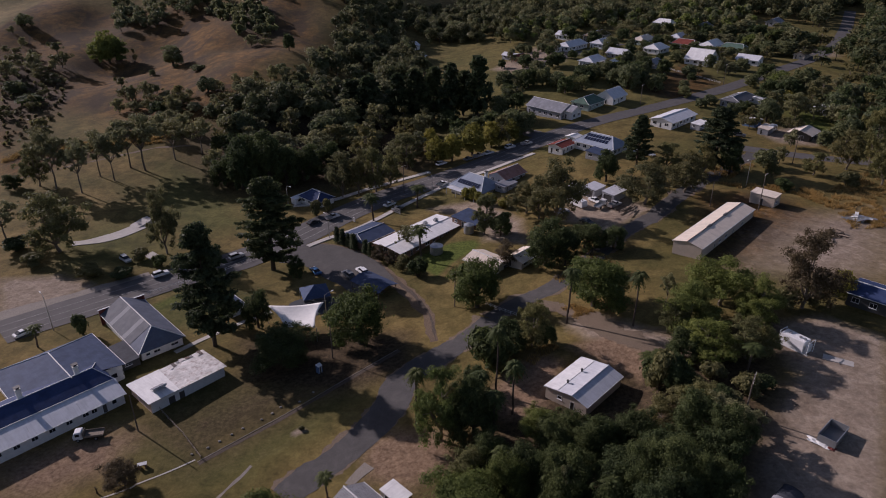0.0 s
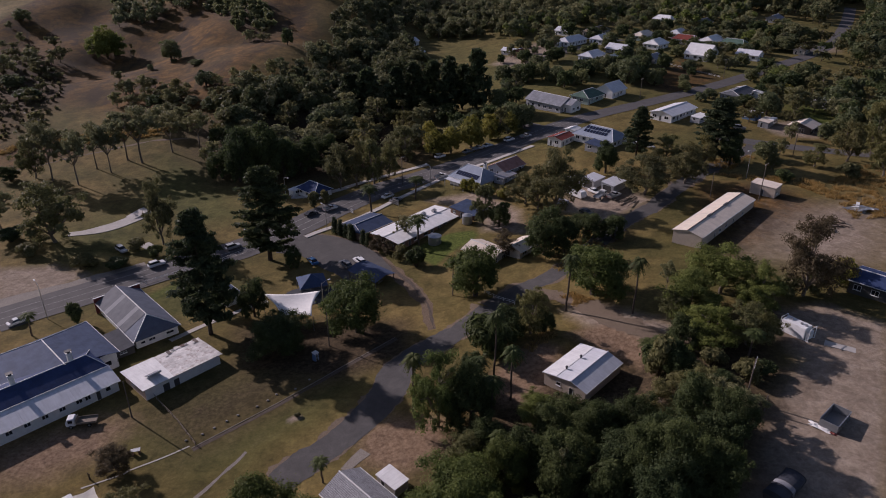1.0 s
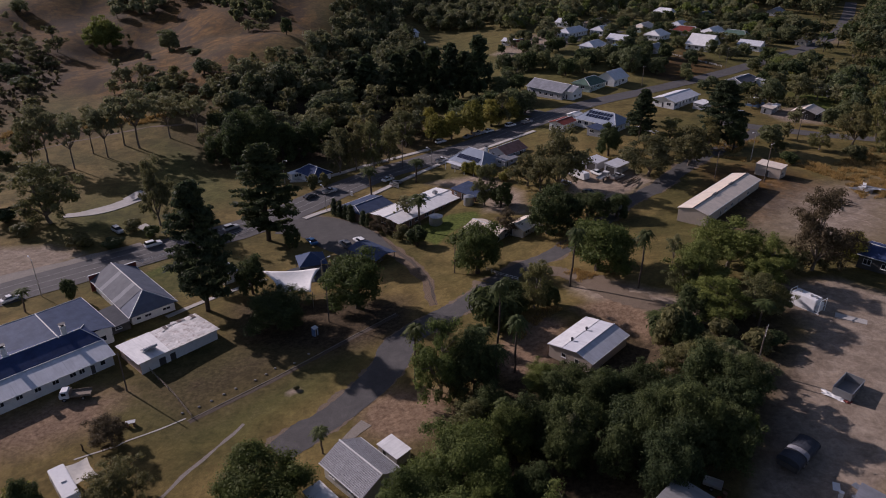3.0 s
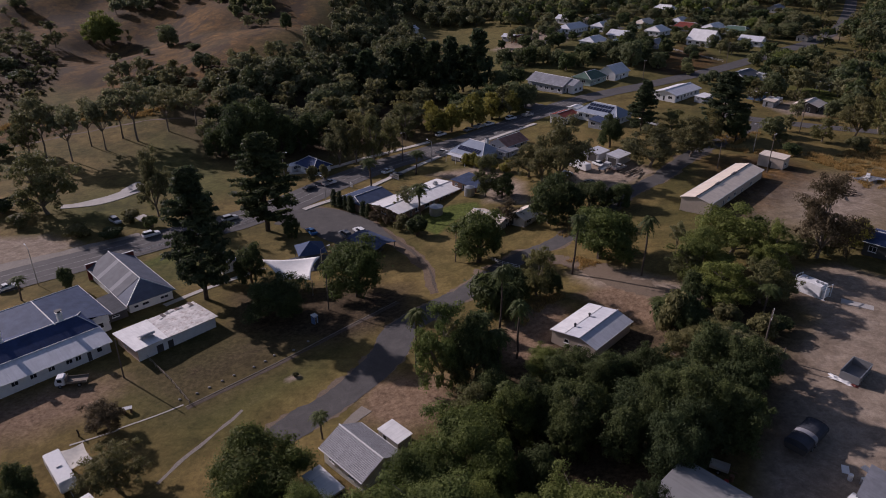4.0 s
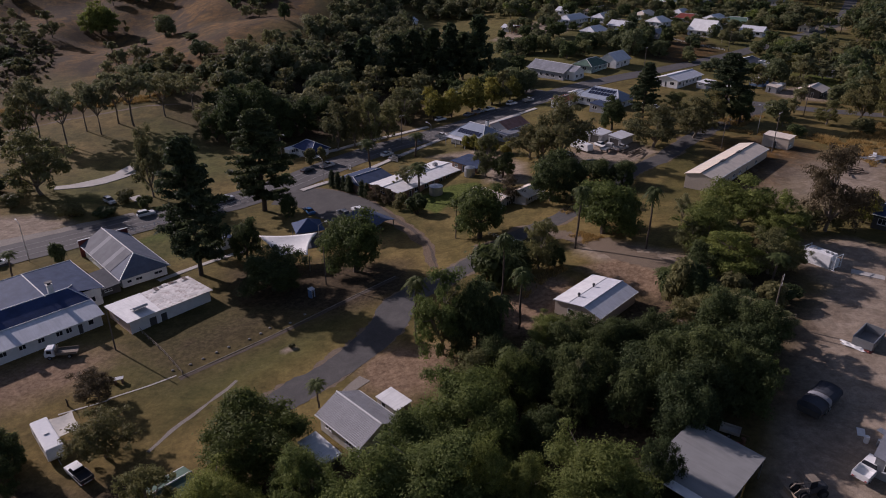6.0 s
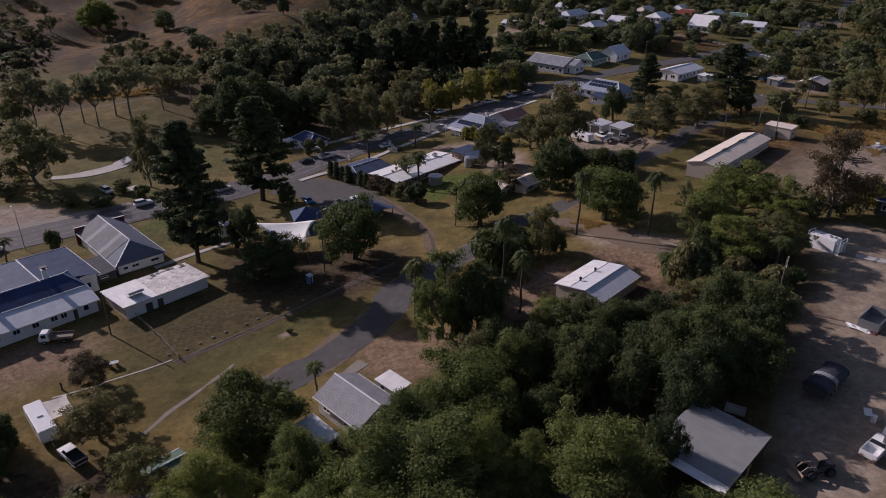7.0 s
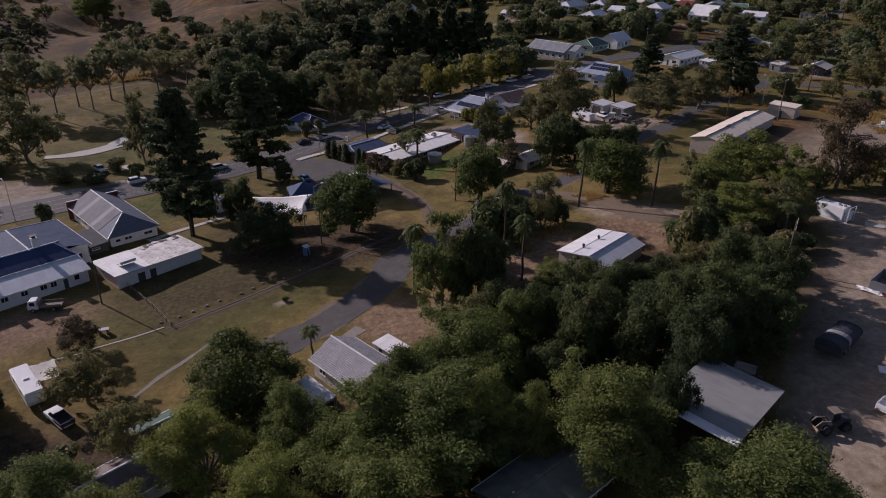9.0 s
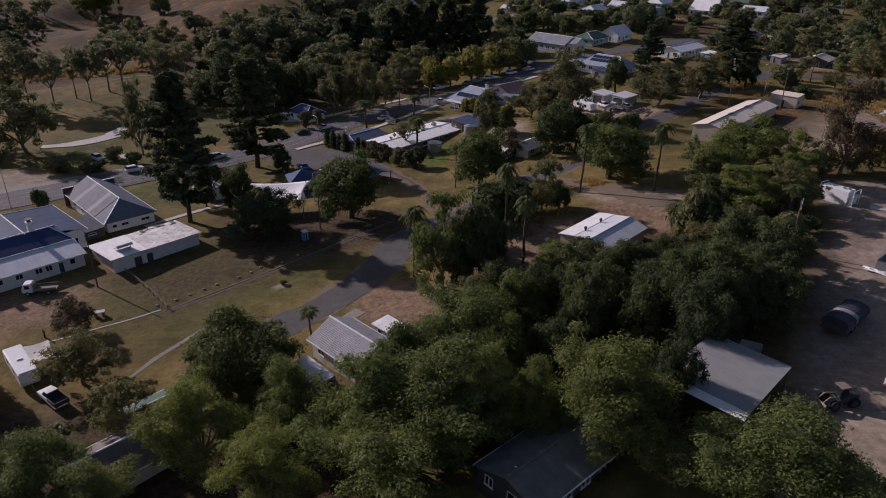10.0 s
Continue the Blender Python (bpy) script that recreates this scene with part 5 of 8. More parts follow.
def build_palm(seed, fronds=20, skirt=8):
    """Slender palm, 11 m high with a drooping head 4 m wide."""
    rnd = random.Random(seed)
    bm = bmesh.new()
    top = Vector((rnd.uniform(-0.5, 0.5), rnd.uniform(-0.4, 0.4), 9.6))
    limb(bm, wander(rnd, (0, 0, -0.5), top, 5, 0.1), 0.2, 0.14, 7)
    trunk = bpy.data.meshes.new("trunk")
    bm.to_mesh(trunk)
    bm.free()
    trunk.materials.append(M["dark_bark"])
    bm = bmesh.new()
    for i in range(fronds + skirt):
        a = i * 2.4 + rnd.uniform(-0.2, 0.2)
        lift = rnd.uniform(0.2, 1.1) if i < fronds else rnd.uniform(-1.2, -0.6)
        ln = rnd.uniform(1.9, 2.5) * (1 if i < fronds else 0.75)
        out = Vector((math.cos(a), math.sin(a), 0))
        side = Vector((-out.y, out.x, 0))
        prev = None
        n = 8
        for j in range(n + 1):
            u = j / n
            p = top + out * ln * (u * math.cos(lift * 0.6)) + Vector((0, 0, ln * (lift * 0.75 * u - 1.05 * u * u)))
            if prev is not None:
                for s in (-1, 1):
                    w = 0.62 * math.sin(math.pi * (0.12 + 0.85 * u)) * rnd.uniform(0.8, 1.15)
                    tip = p + side * s * w + Vector((0, 0, -w * 0.55)) + out * 0.12
                    bm.faces.new([bm.verts.new(q) for q in (prev, p, tip)])
            prev = p
    crown = bpy.data.meshes.new("crown")
    bm.to_mesh(crown)
    bm.free()
    crown.materials.append(M["palm_leaf"])
    return trunk, crown


def build_bush(seed, count, size, mat):
    """Low many-stemmed shrub, 2.5 m high and 3 m wide."""
    rnd = random.Random(seed)
    bm = bmesh.new()
    clumps = []
    for i in range(8):
        a = rnd.uniform(0, math.tau)
        p = Vector((math.cos(a) * rnd.uniform(0.3, 1.1), math.sin(a) * rnd.uniform(0.3, 1.1), rnd.uniform(0.6, 1.9)))
        limb(bm, [(0, 0, -0.2), p], 0.06, 0.02, 4)
        q = rnd.uniform(0.4, 0.75)
        clumps.append((p, (q, q, q * 0.85)))
    trunk = bpy.data.meshes.new("stem")
    bm.to_mesh(trunk)
    bm.free()
    trunk.materials.append(M["dark_bark"])
    return trunk, leaf_mesh("crown", clumps, count, size, mat, seed)


def build_column(seed):
    """Narrow clipped conifer, 4.5 m high and 2 m wide."""
    rnd = random.Random(seed)
    bm = bmesh.new()
    limb(bm, [(0, 0, -0.3), (0.05, 0, 3.8)], 0.09, 0.03, 5)
    clumps = []
    for i in range(16):
        u = i / 15
        q = 0.75 * (1 - 0.45 * u ** 2)
        clumps.append((Vector((rnd.uniform(-0.18, 0.18), rnd.uniform(-0.18, 0.18), 0.5 + 3.6 * u)), (q, q, 0.5)))
    trunk = bpy.data.meshes.new("stem")
    bm.to_mesh(trunk)
    bm.free()
    trunk.materials.append(M["dark_bark"])
    return trunk, leaf_mesh("crown", clumps, 1500, 0.22, "pine_leaf", seed)


# kind: nominal height and width, the made meshes, words for the label
KINDS = {
    "gum": (12, 10.5, [build_gum(s, 8500, 0.30, m, 1.08, 1.7) for s, m in ((1, "gum_leaf"), (2, "gum_leaf_b"), (3, "gum_leaf"))], "gum_tree", "gum tree with open grey-green crown and pale trunk"),
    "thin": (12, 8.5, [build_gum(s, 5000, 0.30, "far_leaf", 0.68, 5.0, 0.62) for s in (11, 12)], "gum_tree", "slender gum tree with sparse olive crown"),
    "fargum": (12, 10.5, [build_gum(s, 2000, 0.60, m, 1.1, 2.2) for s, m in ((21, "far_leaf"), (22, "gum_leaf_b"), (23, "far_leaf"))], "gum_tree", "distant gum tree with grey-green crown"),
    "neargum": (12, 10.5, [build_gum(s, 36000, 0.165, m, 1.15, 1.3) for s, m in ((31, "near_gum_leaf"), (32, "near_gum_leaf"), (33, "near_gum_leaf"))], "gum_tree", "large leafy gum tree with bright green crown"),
    "fig": (9, 10.5, [build_dome(s, 8500, 0.31, m) for s, m in ((41, "fig_leaf"), (42, "fig_leaf"))], "shade_tree", "dense dark green round-headed shade tree"),
    "nearfig": (9, 10.5, [build_dome(s, 27000, 0.185, m) for s, m in ((51, "near_fig_leaf"), (52, "near_fig_leaf"))], "shade_tree", "broad dense green shade tree with rounded crown"),
    "midfig": (9, 10.5, [build_dome(s, 14000, 0.24, m) for s, m in ((55, "fig_leaf"), (56, "fig_leaf"))], "shade_tree", "dense green round-headed thicket tree"),
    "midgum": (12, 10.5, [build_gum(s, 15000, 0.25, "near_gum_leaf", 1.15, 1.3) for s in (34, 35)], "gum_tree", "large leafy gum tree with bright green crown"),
    "leafyfig": (9, 10.5, [build_dome(s, 14000, 0.25, "near_fig_leaf") for s in (57, 58)], "shade_tree", "broad dense green shade tree with rounded crown"),
    "darkfig": (9, 10.5, [build_dome(s, 24000, 0.19, "fig_leaf") for s in (53, 54)], "shade_tree", "broad very dark green shade tree"),
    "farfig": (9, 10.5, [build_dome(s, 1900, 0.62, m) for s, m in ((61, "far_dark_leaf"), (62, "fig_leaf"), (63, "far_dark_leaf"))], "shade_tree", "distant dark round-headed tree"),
    "fargreen": (9, 10.5, [build_dome(64, 3600, 0.46, "bright_leaf")], "shade_tree", "broad bushy tree with fresh green foliage"),
    "gold": (9, 10.5, [build_dome(65, 3600, 0.46, "yellow_leaf")], "shade_tree", "street tree with yellow-green crown"),
    "bronze": (12, 10.5, [build_gum(66, 9000, 0.28, "purple_leaf", 1.2, 1.5)], "shade_tree", "small tree with dull bronze leaves"),
    "column": (4.5, 2.0, [build_column(95), build_column(96)], "cypress", "dark clipped columnar cypress in a row"),
    "pine": (22, 10, [build_pine(71, 24000, 0.4), build_pine(72, 24000, 0.4)], "hoop_pine", "tall dark hoop pine with tufted limbs"),
    "farpine": (22, 10, [build_pine(73, 4200, 0.85)], "hoop_pine", "distant dark tapering hoop pine"),
    "grey": (9, 10.5, [build_dome(67, 9000, 0.24, "grey_leaf")], "dead_bush", "half-dead grey bush with dry twigs"),
    "palm": (11, 4.4, [build_palm(81), build_palm(82)], "palm", "tall slender palm with drooping head of fronds"),
    "bush": (2.5, 3.2, [build_bush(91, 1700, 0.28, "gum_leaf_b"), build_bush(92, 1700, 0.28, "fig_leaf")], "shrub", "low rounded grey-green garden shrub"),
    "ybush": (2.5, 3.2, [build_bush(93, 1700, 0.28, "yellow_leaf")], "shrub", "low rounded yellow-green shrub"),
}
TURN = random.Random(5)


def plant(kind, x, y, h, w, label=""):
    """One tree or shrub with its trunk and crown, h high and w wide."""
    h0, w0, meshes, name, words = KINDS[kind]
    k = TURN.randrange(len(meshes))
    e = new(name)
    e.empty_display_size = 0.5
    e.matrix_basis = pose(x, y, ground_z(x, y) - 0.05, 0, 0, TURN.uniform(0, 360)) @ Matrix.Diagonal((w / w0 * TURN.uniform(0.88, 1.12), w / w0 * TURN.uniform(0.88, 1.12), h / h0, 1))
    for me in meshes[k]:
        new(me.name.split(".")[0], me).parent = e
    return tagged(e, label or words, "palm" if kind == "palm" else "shrub" if "bush" in kind else "tree", {"palm": "palms", "pine": "hoop pines"}.get(kind, ""))


# ---- planting ----
# park gums
plant("thin", -146.1, 238.2, 22.9, 12.5)
plant("thin", -134.6, 234.3, 21.3, 12.4)
plant("thin", -134.9, 250.2, 19.9, 10.9)
plant("thin", -127.6, 246.3, 20.2, 11.2)
plant("thin", -126.3, 258.7, 21.3, 13.4)
plant("thin", -119.2, 255.8, 23.3, 15.9)
plant("thin", -110.5, 265.6, 17.3, 13.8)
plant("thin", -101.2, 271.0, 16.1, 11.7)
plant("gum", -117.6, 185.5, 20.3, 19.0)
plant("thin", -139.0, 193.7, 13.5, 10.6)
plant("gum", -83.8, 183.2, 23.0, 10.5)
plant("fig", -76.9, 186.9, 8.6, 8.6)
plant("bush", -90.5, 179.6, 3.7, 6.4)
plant("bush", -83.2, 175.8, 3.6, 5.0)
plant("bush", -131.1, 185.6, 4.8, 10.3)
plant("bush", -100.7, 169.0, 3.6, 8.0)
plant("bush", -91.5, 168.2, 3.1, 8.0)
plant("bush", -120.8, 176.2, 3.7, 6.6)
plant("gum", -154.0, 241.0, 17.7, 10.6)
plant("fig", -162.1, 238.3, 6.7, 8.5)
# hoop pines
plant("pine", -53.5, 131.6, 31.0, 13.0)
plant("pine", -49.1, 171.5, 28.0, 15.4)
plant("pine", 66.7, 223.8, 18.2, 10.0)
plant("pine", 92.0, 220.1, 21.5, 14.4)
plant("farpine", 15.1, 303.6, 28.7, 11.6)
plant("farpine", -21.8, 314.1, 22.5, 11.9)
plant("farpine", -13.8, 312.8, 24.5, 11.8)
plant("farpine", -5.0, 312.9, 24.6, 11.8)
plant("farpine", 2.7, 306.5, 26.7, 11.5)
plant("farpine", -36.0, 321.8, 20.2, 13.5)
plant("farpine", -44.4, 323.8, 16.3, 13.6)
plant("farpine", 8.9, 312.9, 21.0, 10.5)
# shade trees round the playground and motel
plant("leafyfig", -19.2, 129.2, 14.8, 15.9)
# The hoop pine's shade on this tree is put into its darker leaf colour
plant("darkfig", -35.3, 122.7, 10.0, 17.0)
plant("leafyfig", 7.8, 139.8, 14.1, 16.0)
plant("fig", -45.2, 139.3, 11.3, 8.4)
plant("fig", -41.3, 166.0, 7.1, 5.6)
plant("fig", -53.1, 141.2, 11.1, 5.5)
plant("midgum", -0.8, 94.2, 17.5, 9.2)
plant("bush", 1.4, 94.7, 7.7, 6.0)
plant("bush", 6.7, 99.8, 5.9, 6.3)
plant("bush", 4.1, 102.8, 6.6, 6.4)
plant("gum", 1.9, 95.3, 13.2, 7.0)
plant("midfig", 5.1, 92.6, 14.4, 8.6)
plant("bush", 9.1, 114.4, 10.3, 9.7)
plant("gum", 18.6, 119.9, 10.4, 7.8)
plant("fig", 21.6, 119.6, 5.7, 4.7)
plant("fig", 13.6, 119.5, 7.7, 8.9)
plant("fig", 9.2, 116.3, 7.7, 7.0)
plant("fig", 5.7, 107.6, 6.8, 6.1)
plant("palm", -5.3, 99.3, 13.7, 5.0)
plant("palm", 10.0, 105.5, 17.0, 4.9)
plant("palm", 12.5, 99.0, 12.8, 5.1)
plant("palm", 8.5, 92.0, 12.3, 5.1)
plant("palm", 27.0, 127.0, 15.3, 5.1)
plant("palm", 40.3, 122.6, 14.5, 5.0)
plant("palm", -19.6, 83.3, 5.2, 3.7)
plant("palm", -23.2, 202.4, 10.3, 7.3)
plant("palm", -9.2, 210.2, 8.7, 7.2)
plant("palm", -6.7, 170.4, 11.7, 6.9)
plant("palm", -95.2, 131.9, 6.7, 5.0)
plant("bush", -87.5, 137.7, 6.2, 4.1)
plant("thin", 48.8, 128.7, 8.9, 3.2, "narrow young tree with thin brown-green crown")
plant("thin", -10.2, 177.5, 8.2, 6.9)
plant("gum", 11.8, 182.2, 13.1, 7.6)
plant("fig", 16.4, 179.3, 7.9, 8.8)
plant("fig", 26.4, 157.0, 13.9, 12.2)
plant("fig", 37.9, 163.9, 8.0, 12.7)
plant("bronze", 16.7, 160.2, 7.1, 6.9)
plant("gum", 33.3, 183.9, 21.5, 15.1)
plant("gum", 28.7, 187.1, 15.8, 10.1)
plant("gum", 25.1, 192.8, 11.1, 11.4)
plant("gum", 60.3, 190.7, 13.0, 17.6)
plant("fig", 53.4, 211.0, 11.7, 9.6)
plant("leafyfig", 34.0, 133.0, 13.0, 16.0)
plant("fig", 31.2, 155.4, 12.1, 8.6)
plant("fig", 45.0, 162.0, 7.4, 9.0)
for x, y, h, w in ((-33.0, 188.2, 5.2, 2.6), (-31.0, 186.2, 5.4, 2.6), (-29.1, 184.4, 4.6, 2.3), (-27.2, 182.4, 5.3, 2.8), (-23.2, 178.4, 4.9, 2.4), (-21.6, 176.7, 4.6, 2.2)):
    plant("column", x, y, h, w)
for x, y, h, w in ((-18.9, 173.6, 5.2, 4.2), (-15.2, 170.2, 5.0, 3.6)):
    plant("bronze", x, y, h, w, "bare brown shrub along the motel hedge")
plant("bush", -11.6, 165.9, 4.6, 4.7)
plant("bush", -7.1, 160.7, 6.0, 6.1)
plant("ybush", 7.3, 212.3, 4.8, 4.9)
plant("ybush", 10.0, 209.2, 4.8, 4.9)
plant("ybush", 15.3, 204.1, 4.7, 4.8)
plant("ybush", 18.7, 199.9, 4.7, 4.7)
plant("ybush", 11.8, 206.5, 4.8, 4.8)
plant("bush", -43.3, 210.2, 5.6, 4.9)
plant("bush", -39.7, 211.8, 5.4, 4.2)
plant("bush", -27.3, 100.6, 0.9, 1.5, "small shrub on a bare mound of dirt")
# street trees beyond the motel
plant("gum", -36.8, 225.8, 17.9, 10.0)
plant("gum", -30.9, 227.5, 19.0, 10.0)
plant("gum", -24.9, 229.1, 17.0, 10.5)
plant("gum", -20.1, 233.7, 14.1, 9.3)
plant("gum", -14.7, 250.5, 14.7, 10.9)
plant("gold", -3.7, 253.2, 11.4, 9.9)
plant("gold", 3.0, 253.8, 11.4, 9.9)
plant("gold", 10.8, 257.0, 13.7, 12.2)
plant("gold", 19.0, 262.2, 11.6, 12.4)
plant("gold", 26.2, 267.4, 9.4, 10.3)
plant("gold", -6.3, 274.0, 9.0, 9.4)
plant("fig", -75.5, 237.2, 21.8, 14.5)
plant("fig", -65.5, 239.6, 22.9, 16.7)
plant("fig", -82.7, 240.1, 13.4, 12.7)
plant("fig", -53.5, 244.6, 15.7, 15.0)
plant("fig", -46.6, 255.9, 12.8, 13.4)
plant("fig", -59.0, 239.3, 17.6, 14.7)
plant("fig", -76.0, 256.2, 16.2, 15.6)
# east side
plant("midgum", 60.5, 127.7, 13.0, 16.9)
plant("midgum", 50.6, 119.4, 12.0, 11.8)
plant("midgum", 64.6, 120.1, 11.0, 9.7)
plant("midgum", 51.2, 109.0, 9.0, 12.0)
plant("gum", 57.9, 108.0, 8.5, 9.5)
plant("fig", 46.4, 109.3, 7.0, 8.6)
plant("gum", 44.7, 94.3, 6.0, 10.0)
plant("bush", 48.8, 93.7, 4.0, 6.3)
plant("thin", 46.3, 86.2, 8.0, 9.2)
plant("gum", 62.3, 109.4, 6.0, 6.1)
plant("bush", 42.3, 96.6, 3.5, 5.6)
plant("gum", 47.5, 118.4, 8.0, 6.5)
plant("bush", 57.5, 98.5, 3.0, 4.7)
plant("bush", 54.0, 97.4, 4.0, 5.6)
plant("bush", 49.4, 102.1, 4.0, 5.8)
plant("palm", 39.6, 108.0, 3.6, 4.9, "low spreading palm in a dark clump")
plant("palm", 41.6, 107.4, 3.6, 4.9, "low spreading palm in a dark clump")
plant("palm", 43.0, 105.2, 3.6, 4.8, "low spreading palm in a dark clump")
plant("palm", 40.1, 105.4, 3.6, 4.8, "low spreading palm in a dark clump")
plant("palm", 41.5, 103.4, 3.6, 4.7, "low spreading palm in a dark clump")
plant("palm", 56.5, 103.5, 7.0, 4.8)
plant("bronze", 76.9, 125.1, 18.3, 13.2)
plant("gold", 86.4, 128.7, 7.1, 8.6)
plant("bush", 73.4, 125.4, 4.9, 5.6)
plant("bush", 79.8, 126.1, 4.9, 6.1)
plant("gum", 67.6, 209.8, 8.8, 9.2)
plant("gum", 75.0, 198.4, 12.9, 12.2)
plant("gum", 76.4, 220.7, 9.0, 11.5)
plant("gum", 85.8, 214.2, 11.7, 11.2)
plant("fig", 95.0, 213.8, 11.7, 9.3)
plant("gum", 122.6, 212.7, 8.2, 8.6)
plant("gum", 107.5, 210.2, 5.9, 5.5)
plant("bush", 106.2, 199.1, 3.7, 7.1)
plant("gum", 136.1, 218.5, 14.8, 11.4)
plant("gum", 148.2, 224.7, 19.9, 13.5)
plant("gum", 138.2, 201.0, 16.5, 10.5)
plant("bush", 127.6, 201.1, 4.7, 7.1)
# thickets of the near foreground
plant("darkfig", 34.5, 74.4, 13.0, 13.0)
plant("darkfig", 29.0, 75.6, 12.0, 9.1)
plant("darkfig", 24.4, 84.4, 9.5, 8.5)
plant("midfig", 16.6, 79.0, 11.0, 7.2)
plant("nearfig", 9.7, 78.7, 11.0, 8.6)
plant("darkfig", 44.2, 82.2, 11.5, 9.6)
plant("nearfig", 2.4, 72.6, 12.5, 14.4)
plant("nearfig", -3.6, 66.3, 12.0, 11.0)
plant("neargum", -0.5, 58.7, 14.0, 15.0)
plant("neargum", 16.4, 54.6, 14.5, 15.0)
plant("darkfig", 23.5, 57.9, 11.0, 5.7)
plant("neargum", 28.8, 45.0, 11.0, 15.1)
plant("nearfig", -26.6, 71.5, 12.0, 15.2)
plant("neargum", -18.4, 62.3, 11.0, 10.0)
plant("gum", -48.8, 74.8, 8.5, 9.0)
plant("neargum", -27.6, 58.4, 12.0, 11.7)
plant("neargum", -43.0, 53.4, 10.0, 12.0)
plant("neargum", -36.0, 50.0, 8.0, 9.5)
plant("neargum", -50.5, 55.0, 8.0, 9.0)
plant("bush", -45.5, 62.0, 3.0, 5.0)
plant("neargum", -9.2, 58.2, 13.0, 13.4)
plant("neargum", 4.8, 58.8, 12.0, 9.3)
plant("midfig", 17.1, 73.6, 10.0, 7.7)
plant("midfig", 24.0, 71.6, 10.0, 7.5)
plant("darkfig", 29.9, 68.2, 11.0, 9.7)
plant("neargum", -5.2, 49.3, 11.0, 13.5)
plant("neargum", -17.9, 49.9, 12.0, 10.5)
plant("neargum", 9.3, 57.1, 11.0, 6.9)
plant("midfig", 11.9, 66.9, 10.0, 7.1)
plant("bronze", -55.8, 87.4, 6.5, 6.6)
plant("fig", -61.0, 72.0, 8.0, 6.0)
plant("fig", -59.8, 68.0, 7.0, 6.0)
plant("gold", -63.2, 73.9, 5.0, 6.0)
plant("gum", -37.5, 62.6, 9.0, 7.6)
plant("nearfig", 6.1, 66.8, 11.0, 8.4)
plant("nearfig", 41.4, 73.2, 9.0, 6.2)
plant("midfig", 7.6, 85.5, 9.0, 9.2)
plant("midfig", 12.6, 80.7, 9.0, 9.7)
plant("darkfig", 19.6, 87.4, 9.0, 12.0)
plant("midfig", 25.3, 86.0, 8.5, 10.0)
plant("midfig", 31.6, 86.2, 8.5, 10.0)
plant("midfig", 34.0, 79.6, 10.0, 10.2)
plant("midfig", 41.0, 86.0, 11.0, 10.7)
plant("midfig", 42.9, 80.1, 10.0, 9.4)
plant("darkfig", 18.8, 77.0, 11.0, 11.8)
plant("midfig", 27.0, 76.6, 10.0, 10.9)
plant("midfig", 32.6, 71.3, 11.0, 11.0)
plant("midfig", 39.3, 72.4, 10.0, 9.6)
plant("gum", 3.9, 82.6, 8.0, 8.1)
plant("midfig", 43.3, 99.4, 6.0, 7.1)
plant("gum", 36.9, 90.2, 8.0, 8.4)
plant("bush", 42.0, 100.5, 8.5, 4.7)
plant("bush", 39.9, 101.9, 8.9, 6.2)
plant("bush", 39.1, 104.3, 6.5, 5.3)
plant("palm", 8.9, 95.5, 9.0, 4.5)
plant("palm", 9.0, 81.7, 9.0, 4.1)
plant("palm", 24.3, 72.9, 9.0, 3.9)
plant("palm", 6.8, 102.2, 9.0, 4.6)
plant("thin", 17.9, 75.0, 10.0, 2.9)
plant("grey", 43.6, 86.6, 6.5, 9.0)
plant("ybush", 11.9, 76.8, 3.0, 3.1)
plant("neargum", 16.5, 91.2, 7.5, 7.8)
plant("midfig", 47.0, 93.1, 6.0, 7.0)
plant("farfig", 28.0, 273.1, 12.7, 10.3)
plant("farfig", 33.5, 273.6, 10.6, 8.5)
plant("fargum", 22.0, 262.3, 12.8, 9.5)
# trees round the far road
plant("fargum", 197.4, 464.0, 11.0, 14.8)
plant("farfig", 203.4, 455.6, 10.0, 16.0)
plant("farfig", 208.0, 441.0, 10.0, 16.3)
plant("fargum", 215.4, 434.7, 12.0, 15.3)
plant("farfig", 225.1, 432.2, 10.0, 15.3)
plant("fargum", 232.7, 431.1, 12.0, 12.4)
plant("farfig", 198.5, 403.8, 9.0, 14.4)
plant("farfig", 189.6, 409.2, 8.0, 13.2)
plant("fargreen", 188.2, 430.0, 8.0, 12.5)
plant("fargum", 205.8, 398.5, 9.0, 11.6)
plant("fargreen", 162.5, 329.3, 9.0, 14.1)
plant("farfig", 153.5, 320.5, 8.0, 10.6)
plant("farfig", 161.2, 311.7, 9.0, 11.4)
plant("gold", 153.2, 304.3, 7.0, 11.2)
plant("farfig", 145.5, 309.8, 6.0, 9.3)
plant("fargum", 162.9, 299.1, 9.0, 10.0)
plant("farfig", 130.6, 291.5, 6.0, 9.8)
plant("farfig", 124.4, 288.1, 6.0, 8.2)
plant("fargum", 173.5, 428.4, 9.0, 10.3)
plant("farfig", 138.9, 465.3, 9.0, 11.2)
plant("fargum", 122.0, 465.5, 11.0, 13.4)
plant("fargum", 100.3, 458.0, 9.0, 13.2)
plant("farfig", 81.2, 454.1, 10.0, 13.1)
plant("fargum", 65.2, 442.8, 10.0, 12.8)
plant("fargreen", 95.0, 377.3, 6.0, 9.2)
plant("farfig", 78.2, 362.1, 6.0, 10.1)
